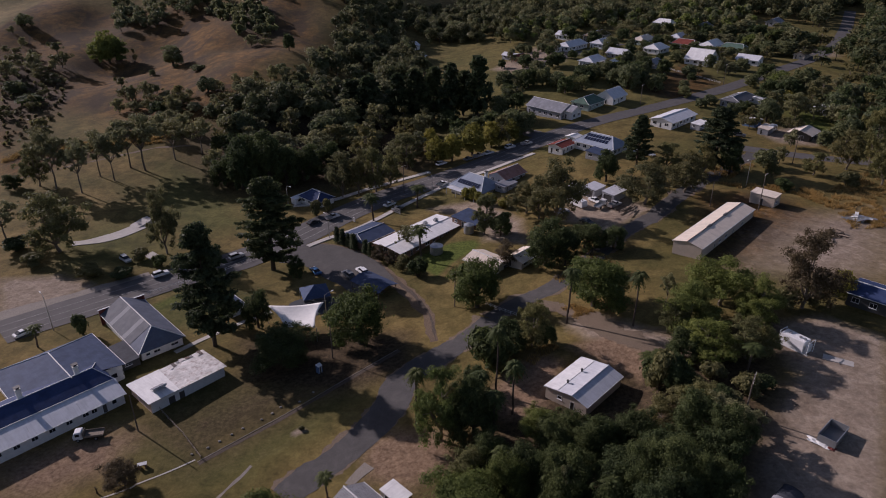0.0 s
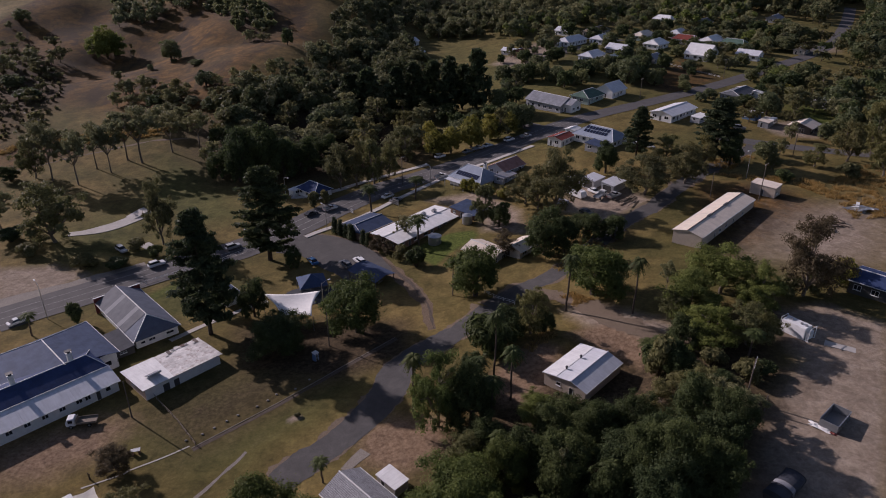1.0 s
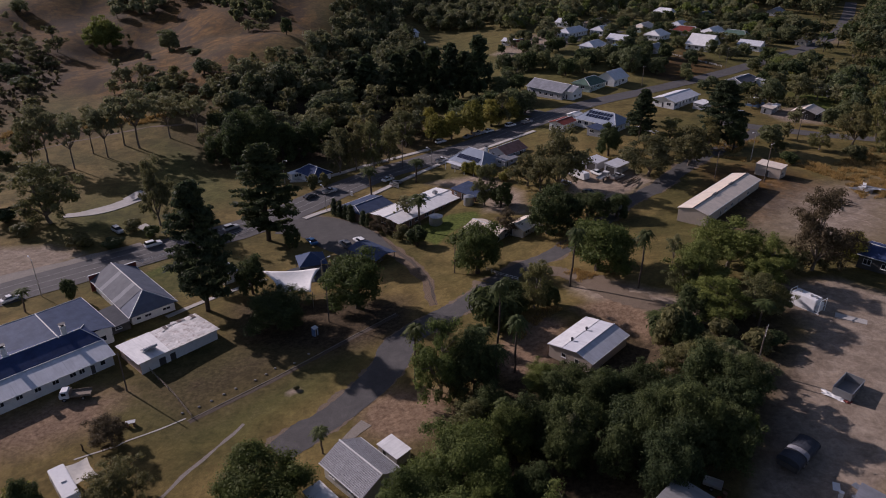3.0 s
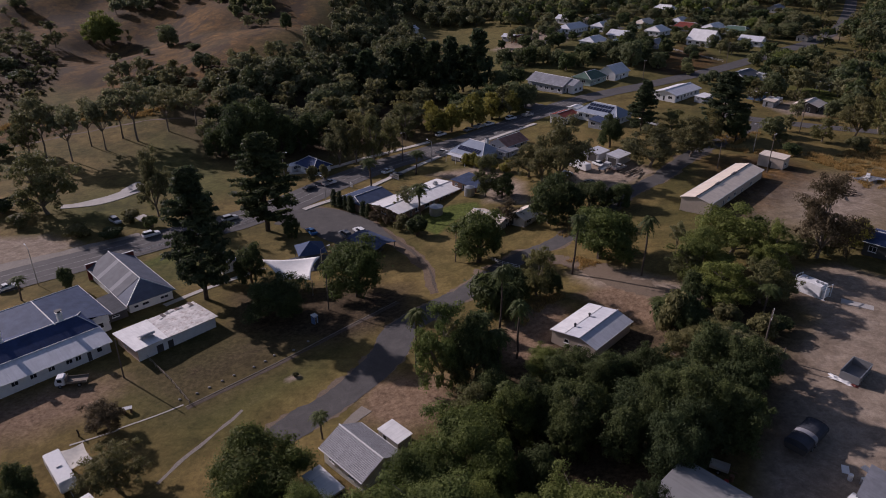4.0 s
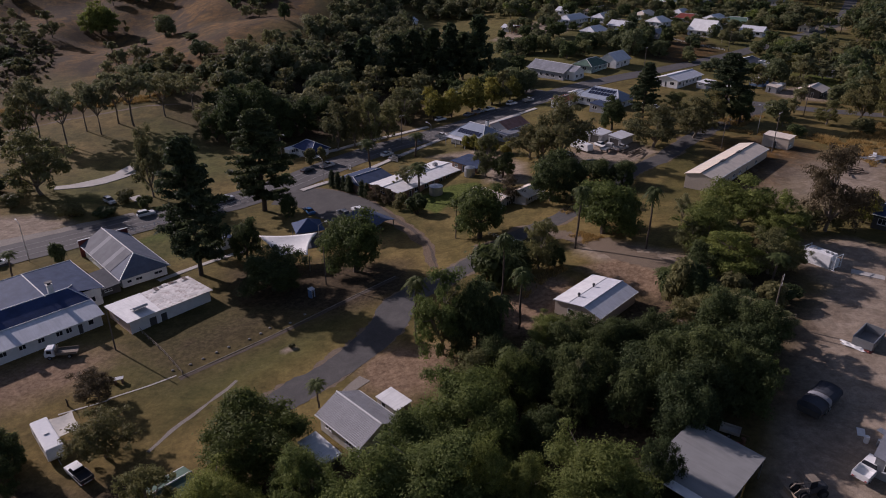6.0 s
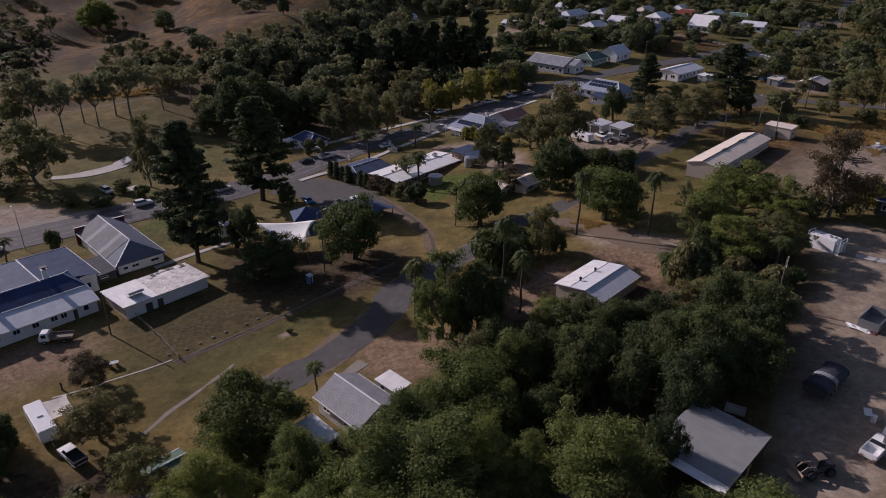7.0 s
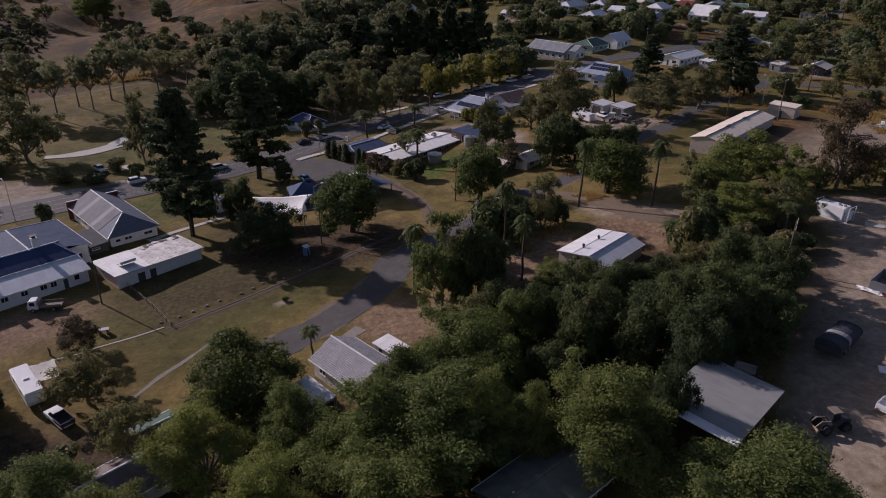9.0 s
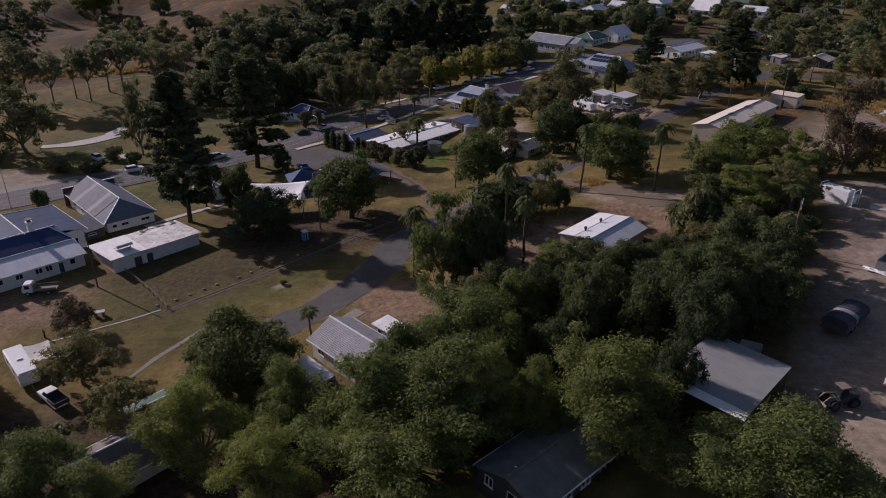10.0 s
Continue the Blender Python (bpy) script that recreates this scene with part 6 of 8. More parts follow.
for x, y, h, w in ((30.2, 347.4, 10, 11), (36.4, 346.1, 8, 9), (42.4, 341.9, 11, 10), (49.7, 343.5, 10, 10), (55.8, 337.2, 9, 9), (60.1, 333.1, 7, 8), (70.2, 347.7, 8, 9), (77.3, 352.1, 8, 10),
                   (85.0, 356.8, 9, 9), (89.5, 344.8, 10, 10), (96.0, 348.1, 11, 12), (102.9, 354.9, 9, 9), (159.0, 313.3, 11, 12), (149.5, 303.4, 8, 9), (170.3, 323.5, 13, 13), (150.5, 334.2, 7, 8), (162.1, 345.5, 10, 12)):
    plant("farfig", x, y, h, w, "dark round-headed tree between the far houses")
# hill trees
plant("fargreen", -210.4, 433.1, 20.5, 19.0)
plant("fargreen", -215.9, 434.0, 14.5, 15.5)
plant("fargreen", -207.3, 436.8, 15.9, 15.6)
plant("farfig", -160.1, 406.6, 13.9, 17.3)
plant("fargum", -228.7, 410.4, 15.0, 12.1)
plant("farfig", -283.0, 475.6, 8.7, 14.4)
plant("fargum", -105.8, 411.3, 8.4, 10.0)
plant("fargum", -116.6, 420.3, 7.2, 8.2)
plant("farfig", -87.9, 393.2, 10.8, 8.9)
plant("fargum", -163.6, 345.0, 11.8, 8.6)
plant("fargum", -157.0, 338.2, 9.7, 6.8)
plant("fargum", -149.7, 339.0, 11.3, 8.5)
plant("fargum", -140.8, 330.9, 9.7, 9.4)
plant("fargum", -132.7, 320.1, 6.8, 8.1)
plant("fargum", -126.6, 322.7, 10.3, 8.7)
plant("fargum", -117.4, 313.7, 4.8, 7.9)
plant("fargum", -195.4, 435.7, 8.3, 3.6)
plant("fargum", -99.5, 312.2, 8.2, 8.9)
plant("fargum", -93.9, 322.2, 11.6, 11.8)
plant("farfig", -106.7, 307.3, 6.9, 9.9)
plant("fargum", -86.0, 323.1, 10.2, 11.9)
plant("fargum", -237.7, 396.4, 9.6, 9.8)
plant("fargum", -259.8, 418.3, 8.4, 10.3)
plant("fargum", -226.0, 382.5, 7.5, 9.5)
plant("fargum", -124.4, 287.4, 11.3, 10.8)
plant("fargum", -115.8, 292.0, 8.9, 7.5)
plant("farfig", -166.1, 388.5, 3.8, 5.1)
plant("farfig", -138.1, 383.6, 3.1, 9.5)
plant("fargum", -179.9, 293.0, 9.0, 10.0)
plant("farfig", -226.1, 356.8, 7.4, 14.9)
plant("fargum", -240.3, 375.2, 10.6, 12.4)
plant("fargum", -215.9, 377.6, 6.2, 9.4)
plant("farfig", -209.1, 338.7, 5.7, 14.2)
plant("fargum", -154.4, 329.0, 3.9, 5.6)
# woodland behind the street
plant("farfig", -75.7, 245.7, 10.0, 10.4)
plant("fargum", -92.8, 281.5, 9.4, 10.5)
plant("fargum", -28.6, 302.1, 12.0, 13.0)
plant("fargum", -18.1, 305.5, 9.9, 8.4)
plant("farfig", -63.6, 257.4, 9.2, 9.6)
plant("fargum", -50.9, 261.5, 12.5, 12.1)
plant("fargum", -69.6, 298.8, 9.0, 11.7)
plant("fargum", -60.2, 250.3, 9.5, 9.9)
plant("farfig", -53.2, 289.4, 11.5, 17.2)
plant("fargum", -78.9, 270.5, 9.0, 8.0)
plant("fargum", -78.6, 263.3, 12.2, 10.0)
plant("fargum", -33.6, 286.8, 9.2, 13.5)
plant("fargum", -17.8, 260.3, 11.4, 11.5)
plant("fargum", -32.8, 270.3, 12.7, 12.1)
plant("farfig", -88.2, 286.9, 12.5, 13.3)
plant("fargum", -16.4, 271.4, 9.0, 9.3)
plant("fargum", -17.3, 286.0, 10.7, 8.9)
plant("fargum", -52.4, 299.5, 10.0, 12.4)
plant("farfig", -91.5, 271.2, 9.2, 13.1)
plant("fargum", -62.4, 309.7, 11.3, 11.0)
plant("fargum", -67.7, 290.1, 12.0, 10.1)
plant("fargum", -67.5, 268.9, 10.5, 15.5)
plant("fargum", -89.6, 250.8, 11.2, 10.0)
plant("fargum", -31.0, 254.3, 8.8, 8.9)
plant("fargum", -32.2, 307.8, 10.8, 11.6)
plant("farfig", -46.1, 303.0, 10.8, 15.8)
plant("fargum", -39.2, 246.5, 10.8, 14.1)
plant("fargum", -33.5, 279.3, 8.1, 11.4)
plant("farfig", -55.8, 314.9, 8.5, 12.4)
plant("fargum", -44.5, 312.8, 11.2, 13.5)
plant("fargum", -82.5, 277.0, 9.7, 10.1)
plant("fargum", -46.7, 279.6, 10.6, 15.1)
plant("farfig", -40.7, 286.3, 9.6, 13.3)
plant("fargum", -54.2, 272.7, 11.1, 11.9)
# trees among the far houses
plant("fargum", 143.9, 360.4, 7.3, 5.6)
plant("farfig", 158.4, 455.1, 6.0, 7.0)
plant("fargum", 196.7, 437.5, 8.1, 6.5)
plant("fargum", 143.4, 460.9, 7.9, 6.3)
plant("farfig", 123.7, 452.1, 5.5, 6.3)
plant("farfig", 71.9, 356.4, 7.3, 10.6)
plant("farfig", 107.3, 369.0, 8.2, 10.0)
plant("farfig", 140.8, 441.7, 6.3, 8.3)
plant("farfig", 226.7, 469.4, 8.6, 12.1)
plant("farfig", 213.5, 429.7, 6.7, 9.8)
plant("fargum", 209.8, 433.5, 5.2, 4.0)
plant("farfig", 41.0, 346.8, 8.5, 9.7)
plant("farfig", 209.3, 420.5, 7.8, 9.4)
plant("farfig", 51.0, 421.8, 4.9, 6.6)
plant("fargum", 174.6, 395.0, 6.8, 5.5)
plant("farfig", 102.2, 328.4, 8.5, 10.2)
plant("farfig", 166.0, 447.8, 6.0, 6.2)
plant("fargum", 48.1, 404.7, 4.6, 4.2)
plant("farfig", 123.2, 423.4, 5.3, 8.0)
plant("farfig", 171.1, 458.0, 8.7, 10.2)
plant("farfig", 63.1, 381.7, 8.6, 9.9)
plant("farfig", 202.6, 413.7, 5.9, 7.7)
plant("farfig", 94.5, 443.1, 8.5, 12.3)
plant("farfig", 149.9, 390.6, 8.9, 13.1)
plant("farfig", 71.0, 347.4, 8.8, 13.1)
plant("farfig", 68.3, 343.1, 7.8, 11.0)
plant("fargum", 86.0, 366.9, 7.2, 5.8)
plant("farfig", 130.3, 387.5, 7.0, 9.8)
plant("farfig", 208.7, 459.8, 5.7, 8.5)
plant("farfig", 107.9, 404.6, 7.5, 8.0)
plant("fargum", 47.7, 358.7, 6.6, 5.2)
plant("farfig", 85.7, 397.5, 7.5, 7.8)
plant("farfig", 91.5, 356.6, 8.9, 12.7)
plant("fargum", 35.0, 328.0, 8.7, 8.3)
plant("farfig", 127.2, 355.9, 6.4, 9.1)
plant("farfig", 73.5, 398.6, 5.4, 7.2)
plant("fargum", 103.8, 392.1, 5.0, 4.0)
plant("fargum", 176.2, 461.0, 6.7, 7.0)
plant("farfig", 190.6, 437.7, 5.2, 6.9)
plant("fargum", 92.7, 402.7, 4.7, 4.2)
plant("farfig", 61.6, 405.7, 7.2, 7.3)
plant("farfig", 101.4, 425.3, 8.7, 11.5)
plant("fargum", 148.2, 465.5, 4.6, 4.0)
plant("farfig", 172.0, 402.6, 4.7, 6.8)
plant("farfig", 187.4, 403.9, 6.9, 9.1)
plant("fargum", 182.3, 391.1, 7.9, 8.0)
plant("farfig", 83.9, 371.8, 4.5, 5.9)
plant("fargum", 65.6, 416.3, 8.1, 6.8)
plant("fargum", 215.2, 458.3, 9.0, 9.1)
plant("fargum", 132.9, 358.4, 5.3, 4.7)
plant("farfig", 138.3, 418.5, 4.8, 7.1)
plant("farfig", 209.6, 465.5, 6.8, 8.0)
plant("farfig", 81.6, 400.9, 5.0, 6.6)
plant("farfig", 32.9, 347.1, 7.4, 9.6)
plant("farfig", 99.4, 378.6, 8.9, 9.7)
plant("fargum", 137.3, 399.8, 7.1, 5.9)
plant("farfig", 146.2, 398.6, 7.2, 8.8)
plant("farfig", 93.2, 352.5, 5.9, 8.4)
plant("farfig", 170.9, 391.7, 7.3, 8.6)
plant("fargum", 203.7, 436.9, 6.0, 4.8)
plant("fargum", 160.4, 395.5, 5.5, 4.7)
plant("farfig", 158.2, 366.6, 7.3, 8.9)
plant("farfig", 33.0, 332.1, 6.3, 9.5)
plant("farfig", 114.3, 426.6, 7.0, 8.2)
plant("farfig", 96.7, 417.2, 4.5, 4.7)
plant("farfig", 102.8, 337.2, 6.1, 7.4)
plant("fargum", 41.9, 366.8, 5.4, 4.2)
plant("farfig", 115.1, 360.3, 8.6, 9.9)
plant("farfig", 163.4, 452.5, 6.3, 6.6)
plant("fargum", 215.7, 451.2, 8.9, 8.6)
plant("farfig", 153.4, 458.6, 5.8, 7.3)
plant("farfig", 132.2, 433.3, 8.2, 9.1)
plant("fargum", 121.7, 427.4, 5.8, 4.9)
plant("farfig", 221.4, 457.1, 8.9, 12.3)
plant("farfig", 188.8, 466.4, 8.7, 10.8)
plant("fargum", 153.4, 440.6, 8.8, 8.5)
plant("farfig", 194.1, 443.9, 7.1, 9.9)
plant("farfig", 47.0, 426.4, 5.6, 7.8)
plant("fargum", 64.2, 436.6, 5.5, 4.9)
plant("fargum", 92.0, 345.9, 6.3, 6.1)
plant("fargum", 171.9, 450.5, 6.2, 6.0)
plant("fargum", 181.9, 423.1, 4.9, 4.7)
plant("farfig", 195.5, 420.9, 6.4, 9.4)
plant("farfig", 59.3, 378.4, 8.4, 10.4)
plant("farfig", 115.8, 462.3, 6.4, 7.3)
plant("fargum", 169.9, 434.8, 7.7, 6.1)
plant("farfig", 186.1, 460.5, 8.8, 12.3)
plant("farfig", 178.7, 439.2, 4.6, 5.7)
plant("fargum", 43.5, 391.1, 5.8, 5.6)
plant("fargum", 58.3, 431.2, 6.0, 6.2)
plant("farfig", 144.3, 374.0, 7.8, 9.1)
plant("farfig", 124.8, 345.0, 5.0, 5.6)
plant("farfig", 147.7, 412.4, 7.6, 8.0)
plant("farfig", 149.2, 405.0, 5.2, 7.5)
plant("farfig", 30.8, 338.1, 5.6, 6.1)
plant("farfig", 86.7, 347.0, 6.5, 8.6)
plant("farfig", 177.3, 398.4, 8.0, 8.8)
plant("farfig", 101.5, 360.1, 6.2, 6.2)
plant("farfig", 108.7, 343.4, 5.3, 7.7)
plant("fargum", 153.7, 388.4, 8.0, 7.2)
plant("farfig", 39.0, 356.0, 6.9, 10.1)
plant("farfig", 115.3, 451.6, 8.4, 9.5)
plant("fargum", 151.1, 373.6, 5.7, 4.7)
plant("farfig", 45.4, 385.2, 7.2, 10.4)
plant("farfig", 49.7, 367.1, 8.0, 10.5)
plant("farfig", 206.2, 416.4, 4.8, 6.1)
plant("farfig", 159.1, 447.5, 7.6, 11.5)
plant("farfig", 121.5, 390.1, 4.8, 5.9)
plant("fargum", 138.0, 445.2, 5.1, 4.8)
plant("farfig", 148.5, 469.9, 8.7, 12.5)
plant("farfig", 59.3, 422.3, 5.5, 8.0)
plant("fargum", 56.8, 344.3, 7.2, 6.1)
plant("farfig", 53.0, 402.2, 4.8, 5.2)
plant("farfig", 96.1, 362.6, 6.1, 6.4)
plant("fargum", 62.6, 428.2, 5.9, 5.9)
plant("fargum", 189.9, 422.0, 8.2, 8.5)
plant("fargum", 115.3, 408.8, 5.1, 4.3)
plant("fargum", 148.8, 357.9, 6.8, 6.9)
plant("farfig", 32.2, 387.8, 5.8, 6.1)
plant("farfig", 84.0, 440.0, 7.3, 7.6)
plant("fargum", 38.8, 399.0, 8.4, 6.5)
plant("farfig", 89.6, 350.2, 5.6, 7.5)
plant("farfig", 188.8, 443.8, 6.1, 6.9)
plant("farfig", 185.2, 438.6, 6.5, 6.7)
plant("farfig", 110.4, 387.0, 7.0, 8.7)
plant("farfig", 164.4, 399.6, 6.3, 9.4)
plant("farfig", 30.5, 325.8, 6.4, 7.7)
plant("farfig", 116.9, 331.3, 5.0, 6.8)
plant("fargum", 204.6, 422.2, 8.2, 7.2)
plant("fargum", 132.5, 456.7, 8.9, 6.9)
plant("farfig", 142.8, 245.7, 6.9, 7.7)
plant("fargum", 180.7, 284.8, 9.9, 9.1)
plant("fargum", 199.0, 335.4, 10.9, 8.8)
plant("farfig", 135.1, 278.8, 10.8, 11.5)
plant("fargum", 182.1, 303.4, 10.5, 10.5)
plant("fargum", 156.8, 282.9, 8.6, 8.3)
plant("fargum", 161.8, 268.3, 10.3, 9.6)
plant("fargum", 124.0, 269.7, 8.7, 8.7)
plant("fargum", 146.8, 238.7, 7.0, 5.8)
plant("fargum", 177.6, 323.5, 6.9, 5.2)
plant("fargum", 171.5, 283.8, 8.8, 7.4)
plant("fargum", 150.3, 287.9, 10.3, 9.8)
plant("fargum", 117.4, 226.4, 6.3, 5.4)
plant("fargum", 225.8, 354.8, 8.7, 7.7)
plant("fargum", 185.8, 314.8, 8.2, 6.6)
plant("farfig", 208.7, 325.2, 6.3, 9.0)
plant("fargum", 140.1, 285.9, 10.5, 10.3)
plant("fargum", 163.2, 257.8, 7.5, 7.1)
plant("fargum", 161.7, 277.6, 8.0, 7.6)
plant("farfig", 204.2, 312.9, 6.5, 7.0)
plant("fargum", 174.1, 313.8, 10.6, 9.6)
plant("fargum", 166.8, 305.5, 11.0, 11.1)
plant("farfig", 110.1, 221.9, 6.9, 8.9)
plant("fargum", 220.6, 345.8, 8.8, 7.9)
plant("fargum", 188.7, 325.8, 7.7, 6.2)
plant("fargum", 129.7, 244.8, 7.3, 5.6)
plant("fargum", 216.0, 332.9, 7.2, 5.5)
plant("fargum", 138.3, 263.7, 9.9, 7.8)
plant("fargum", 207.6, 336.4, 10.3, 9.4)
plant("farfig", 153.5, 252.8, 7.4, 9.9)
plant("farfig", 5.9, 285.6, 7.4, 10.9)
plant("farfig", 1.6, 297.4, 9.7, 13.6)
plant("farfig", 24.4, 303.2, 10.6, 10.9)
plant("farfig", 20.5, 283.4, 9.8, 13.3)
plant("fargum", -11.1, 266.6, 10.2, 10.1)
plant("farfig", 13.4, 284.9, 8.2, 9.5)
plant("farfig", 6.4, 275.4, 7.6, 10.0)
plant("fargum", -10.7, 289.8, 10.9, 10.9)
plant("fargum", 17.8, 290.4, 7.1, 5.9)
plant("fargum", -8.2, 302.0, 10.0, 8.2)
plant("farfig", 29.4, 291.0, 7.0, 9.9)
plant("farfig", 36.1, 284.5, 6.4, 7.3)
plant("farfig", 26.9, 307.5, 9.1, 9.3)
plant("farfig", 33.5, 308.6, 9.1, 9.3)
plant("farfig", 58.5, 327.6, 9.4, 9.8)
plant("farfig", 67.3, 331.4, 8.7, 8.2)
plant("farfig", 89.6, 332.4, 13.5, 12.6)
plant("farfig", 84.6, 340.8, 8.9, 11.3)
plant("farfig", 95.8, 340.4, 9.7, 9.6)
plant("farfig", 112.7, 317.6, 5.8, 8.0)
plant("farfig", 115.1, 301.1, 4.5, 6.6)
plant("farfig", 120.4, 305.3, 5.1, 6.7)
plant("farfig", 163.0, 323.3, 9.3, 13.4)
plant("farfig", 164.1, 338.3, 8.3, 11.2)
plant("farfig", 180.8, 338.2, 8.3, 12.9)
# thin scrub at the wood's edge
plant("fargum", -116.6, 301.5, 6.1, 5.0)
plant("farfig", -130.9, 306.7, 5.0, 6.3)
plant("fargum", -125.9, 332.5, 4.9, 4.6)
plant("fargum", -94.9, 328.6, 8.5, 11.8)
plant("fargum", -124.5, 303.0, 7.0, 8.4)
plant("farfig", -84.9, 355.0, 5.8, 8.3)
plant("farfig", -135.7, 315.4, 7.2, 10.3)
plant("fargum", -105.5, 323.1, 6.9, 5.9)
plant("fargum", -149.6, 323.9, 5.9, 7.1)
plant("fargum", -75.0, 340.1, 7.3, 7.5)
plant("fargum", -158.4, 325.0, 7.6, 7.1)
plant("fargum", -135.5, 328.2, 7.5, 7.4)
plant("fargum", -144.9, 326.7, 5.0, 6.5)
plant("fargum", -102.9, 336.6, 7.2, 6.3)
plant("fargum", -100.9, 329.1, 6.5, 5.7)
plant("fargum", -111.1, 333.5, 6.2, 6.0)
plant("fargum", -73.7, 347.0, 5.9, 4.7)
plant("fargum", -94.9, 342.4, 4.7, 4.4)
plant("farfig", -81.2, 330.2, 7.9, 11.0)
plant("fargum", -106.2, 313.8, 6.5, 5.1)
plant("fargum", -128.5, 316.7, 8.7, 8.3)
plant("fargum", -109.4, 318.8, 5.8, 4.8)
plant("farfig", -94.5, 314.0, 6.7, 9.3)
plant("fargum", -92.9, 337.4, 7.5, 5.7)
plant("fargum", -76.3, 355.5, 6.4, 5.5)
plant("fargum", -120.8, 294.7, 6.4, 7.3)
plant("fargum", -80.4, 345.8, 8.6, 6.7)
plant("farfig", -78.4, 335.1, 6.4, 7.1)
plant("fargum", -80.6, 324.6, 8.3, 6.4)
plant("fargum", -86.2, 344.2, 8.9, 6.8)
plant("fargum", -125.7, 312.5, 5.9, 6.2)
plant("farfig", -117.0, 334.6, 8.7, 10.6)
plant("fargum", -129.7, 327.4, 6.9, 9.4)
plant("fargum", -89.0, 351.1, 4.8, 4.2)
plant("fargum", -269.6, 445.2, 7.0, 6.1)
plant("fargum", -247.3, 399.2, 4.5, 4.4)
plant("fargum", -209.1, 317.0, 6.9, 5.8)
plant("fargum", -243.1, 409.3, 7.7, 6.8)
plant("fargum", -252.0, 422.4, 6.9, 5.5)
plant("fargum", -210.2, 354.6, 6.3, 6.6)
plant("fargum", -284.4, 461.2, 5.3, 4.6)
plant("fargum", -275.1, 434.4, 4.9, 4.7)
plant("fargum", -247.4, 389.1, 6.4, 5.8)
plant("fargum", -202.8, 329.4, 7.3, 6.1)
plant("fargum", -231.4, 389.7, 7.7, 7.7)
plant("fargum", -228.7, 401.0, 7.0, 5.2)


# ---- far woods ----
def woods(name, poly, n, hr, label, mats, seed, leaves=190, gap=6.0, keep=lambda x, y: True):
    """A stretch of distant woodland as one joined crown mesh and one joined mesh of stems."""
    rnd = random.Random(seed)
    x0, x1 = min(p[0] for p in poly), max(p[0] for p in poly)
    y0, y1 = min(p[1] for p in poly), max(p[1] for p in poly)
    spots, grid = [], {}
    tries = 0
    while len(spots) < n and tries < n * 12:
        tries += 1
        x, y = rnd.uniform(x0, x1), rnd.uniform(y0, y1)
        if not inside((x, y), poly) or not keep(x, y):
            continue
        c = (int(x // gap), int(y // gap))
        if c in grid:
            continue
        grid[c] = 1
        spots.append((x, y))
    clumps, stems = [], bmesh.new()
    for x, y in spots:
        h = rnd.uniform(*hr)
        z = ground_z(x, y)
        tube(stems, (x, y, z - 0.5), (x + rnd.uniform(-0.5, 0.5), y, z + h * 0.7), 0.28, 0.12, 4)
        for _ in range(6):
            q = h * rnd.uniform(0.15, 0.27)
            clumps.append((Vector((x + rnd.gauss(0, h * 0.17), y + rnd.gauss(0, h * 0.17), z + h * rnd.uniform(0.22, 0.9))), (q, q, q * 0.85)))
    e = thing(name, label, "woodland", x0, y0, 0, 0, "", "stuff")
    off = Matrix.Translation((-x0, -y0, 0))
    stems.transform(off)
    part("stem", stems, "dark_bark", e)
    for i, mat in enumerate(mats):
        sub = clumps[i::len(mats)]
        me = leaf_mesh("crown", sub, int(len(sub) / 6 * leaves * 1.7), 1.15 if hr[1] > 5 else 0.6, mat, seed + i)
        me.transform(off)
        new("crown", me).parent = e


def off_road(x, y):
    return seg_dist((x, y), MAIN) > 11


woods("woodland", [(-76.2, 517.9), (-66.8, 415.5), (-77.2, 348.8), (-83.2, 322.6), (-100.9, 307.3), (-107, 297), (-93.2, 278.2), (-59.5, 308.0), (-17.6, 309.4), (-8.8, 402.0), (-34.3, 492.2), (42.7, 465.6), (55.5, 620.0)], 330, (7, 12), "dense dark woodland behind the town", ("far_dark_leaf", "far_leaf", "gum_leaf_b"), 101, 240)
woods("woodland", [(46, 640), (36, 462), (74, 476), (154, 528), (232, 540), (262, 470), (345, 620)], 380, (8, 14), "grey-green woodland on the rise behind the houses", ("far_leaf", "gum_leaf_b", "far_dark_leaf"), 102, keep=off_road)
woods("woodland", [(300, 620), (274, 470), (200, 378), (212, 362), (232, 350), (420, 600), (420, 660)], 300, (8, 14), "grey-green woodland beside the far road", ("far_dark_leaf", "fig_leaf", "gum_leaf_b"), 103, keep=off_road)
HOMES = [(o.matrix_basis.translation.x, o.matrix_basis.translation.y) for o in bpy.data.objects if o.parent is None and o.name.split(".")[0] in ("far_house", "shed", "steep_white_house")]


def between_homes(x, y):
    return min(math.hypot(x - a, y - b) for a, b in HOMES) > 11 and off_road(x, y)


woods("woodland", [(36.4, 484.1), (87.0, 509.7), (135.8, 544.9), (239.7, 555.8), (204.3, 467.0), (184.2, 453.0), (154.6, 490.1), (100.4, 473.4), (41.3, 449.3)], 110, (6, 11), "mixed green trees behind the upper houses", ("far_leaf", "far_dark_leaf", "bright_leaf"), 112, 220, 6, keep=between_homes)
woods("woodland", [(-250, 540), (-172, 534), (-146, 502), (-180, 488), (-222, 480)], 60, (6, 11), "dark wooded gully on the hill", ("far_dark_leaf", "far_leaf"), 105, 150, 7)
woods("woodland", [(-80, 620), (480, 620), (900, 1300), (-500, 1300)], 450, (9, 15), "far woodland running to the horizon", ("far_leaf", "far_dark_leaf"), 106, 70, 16)
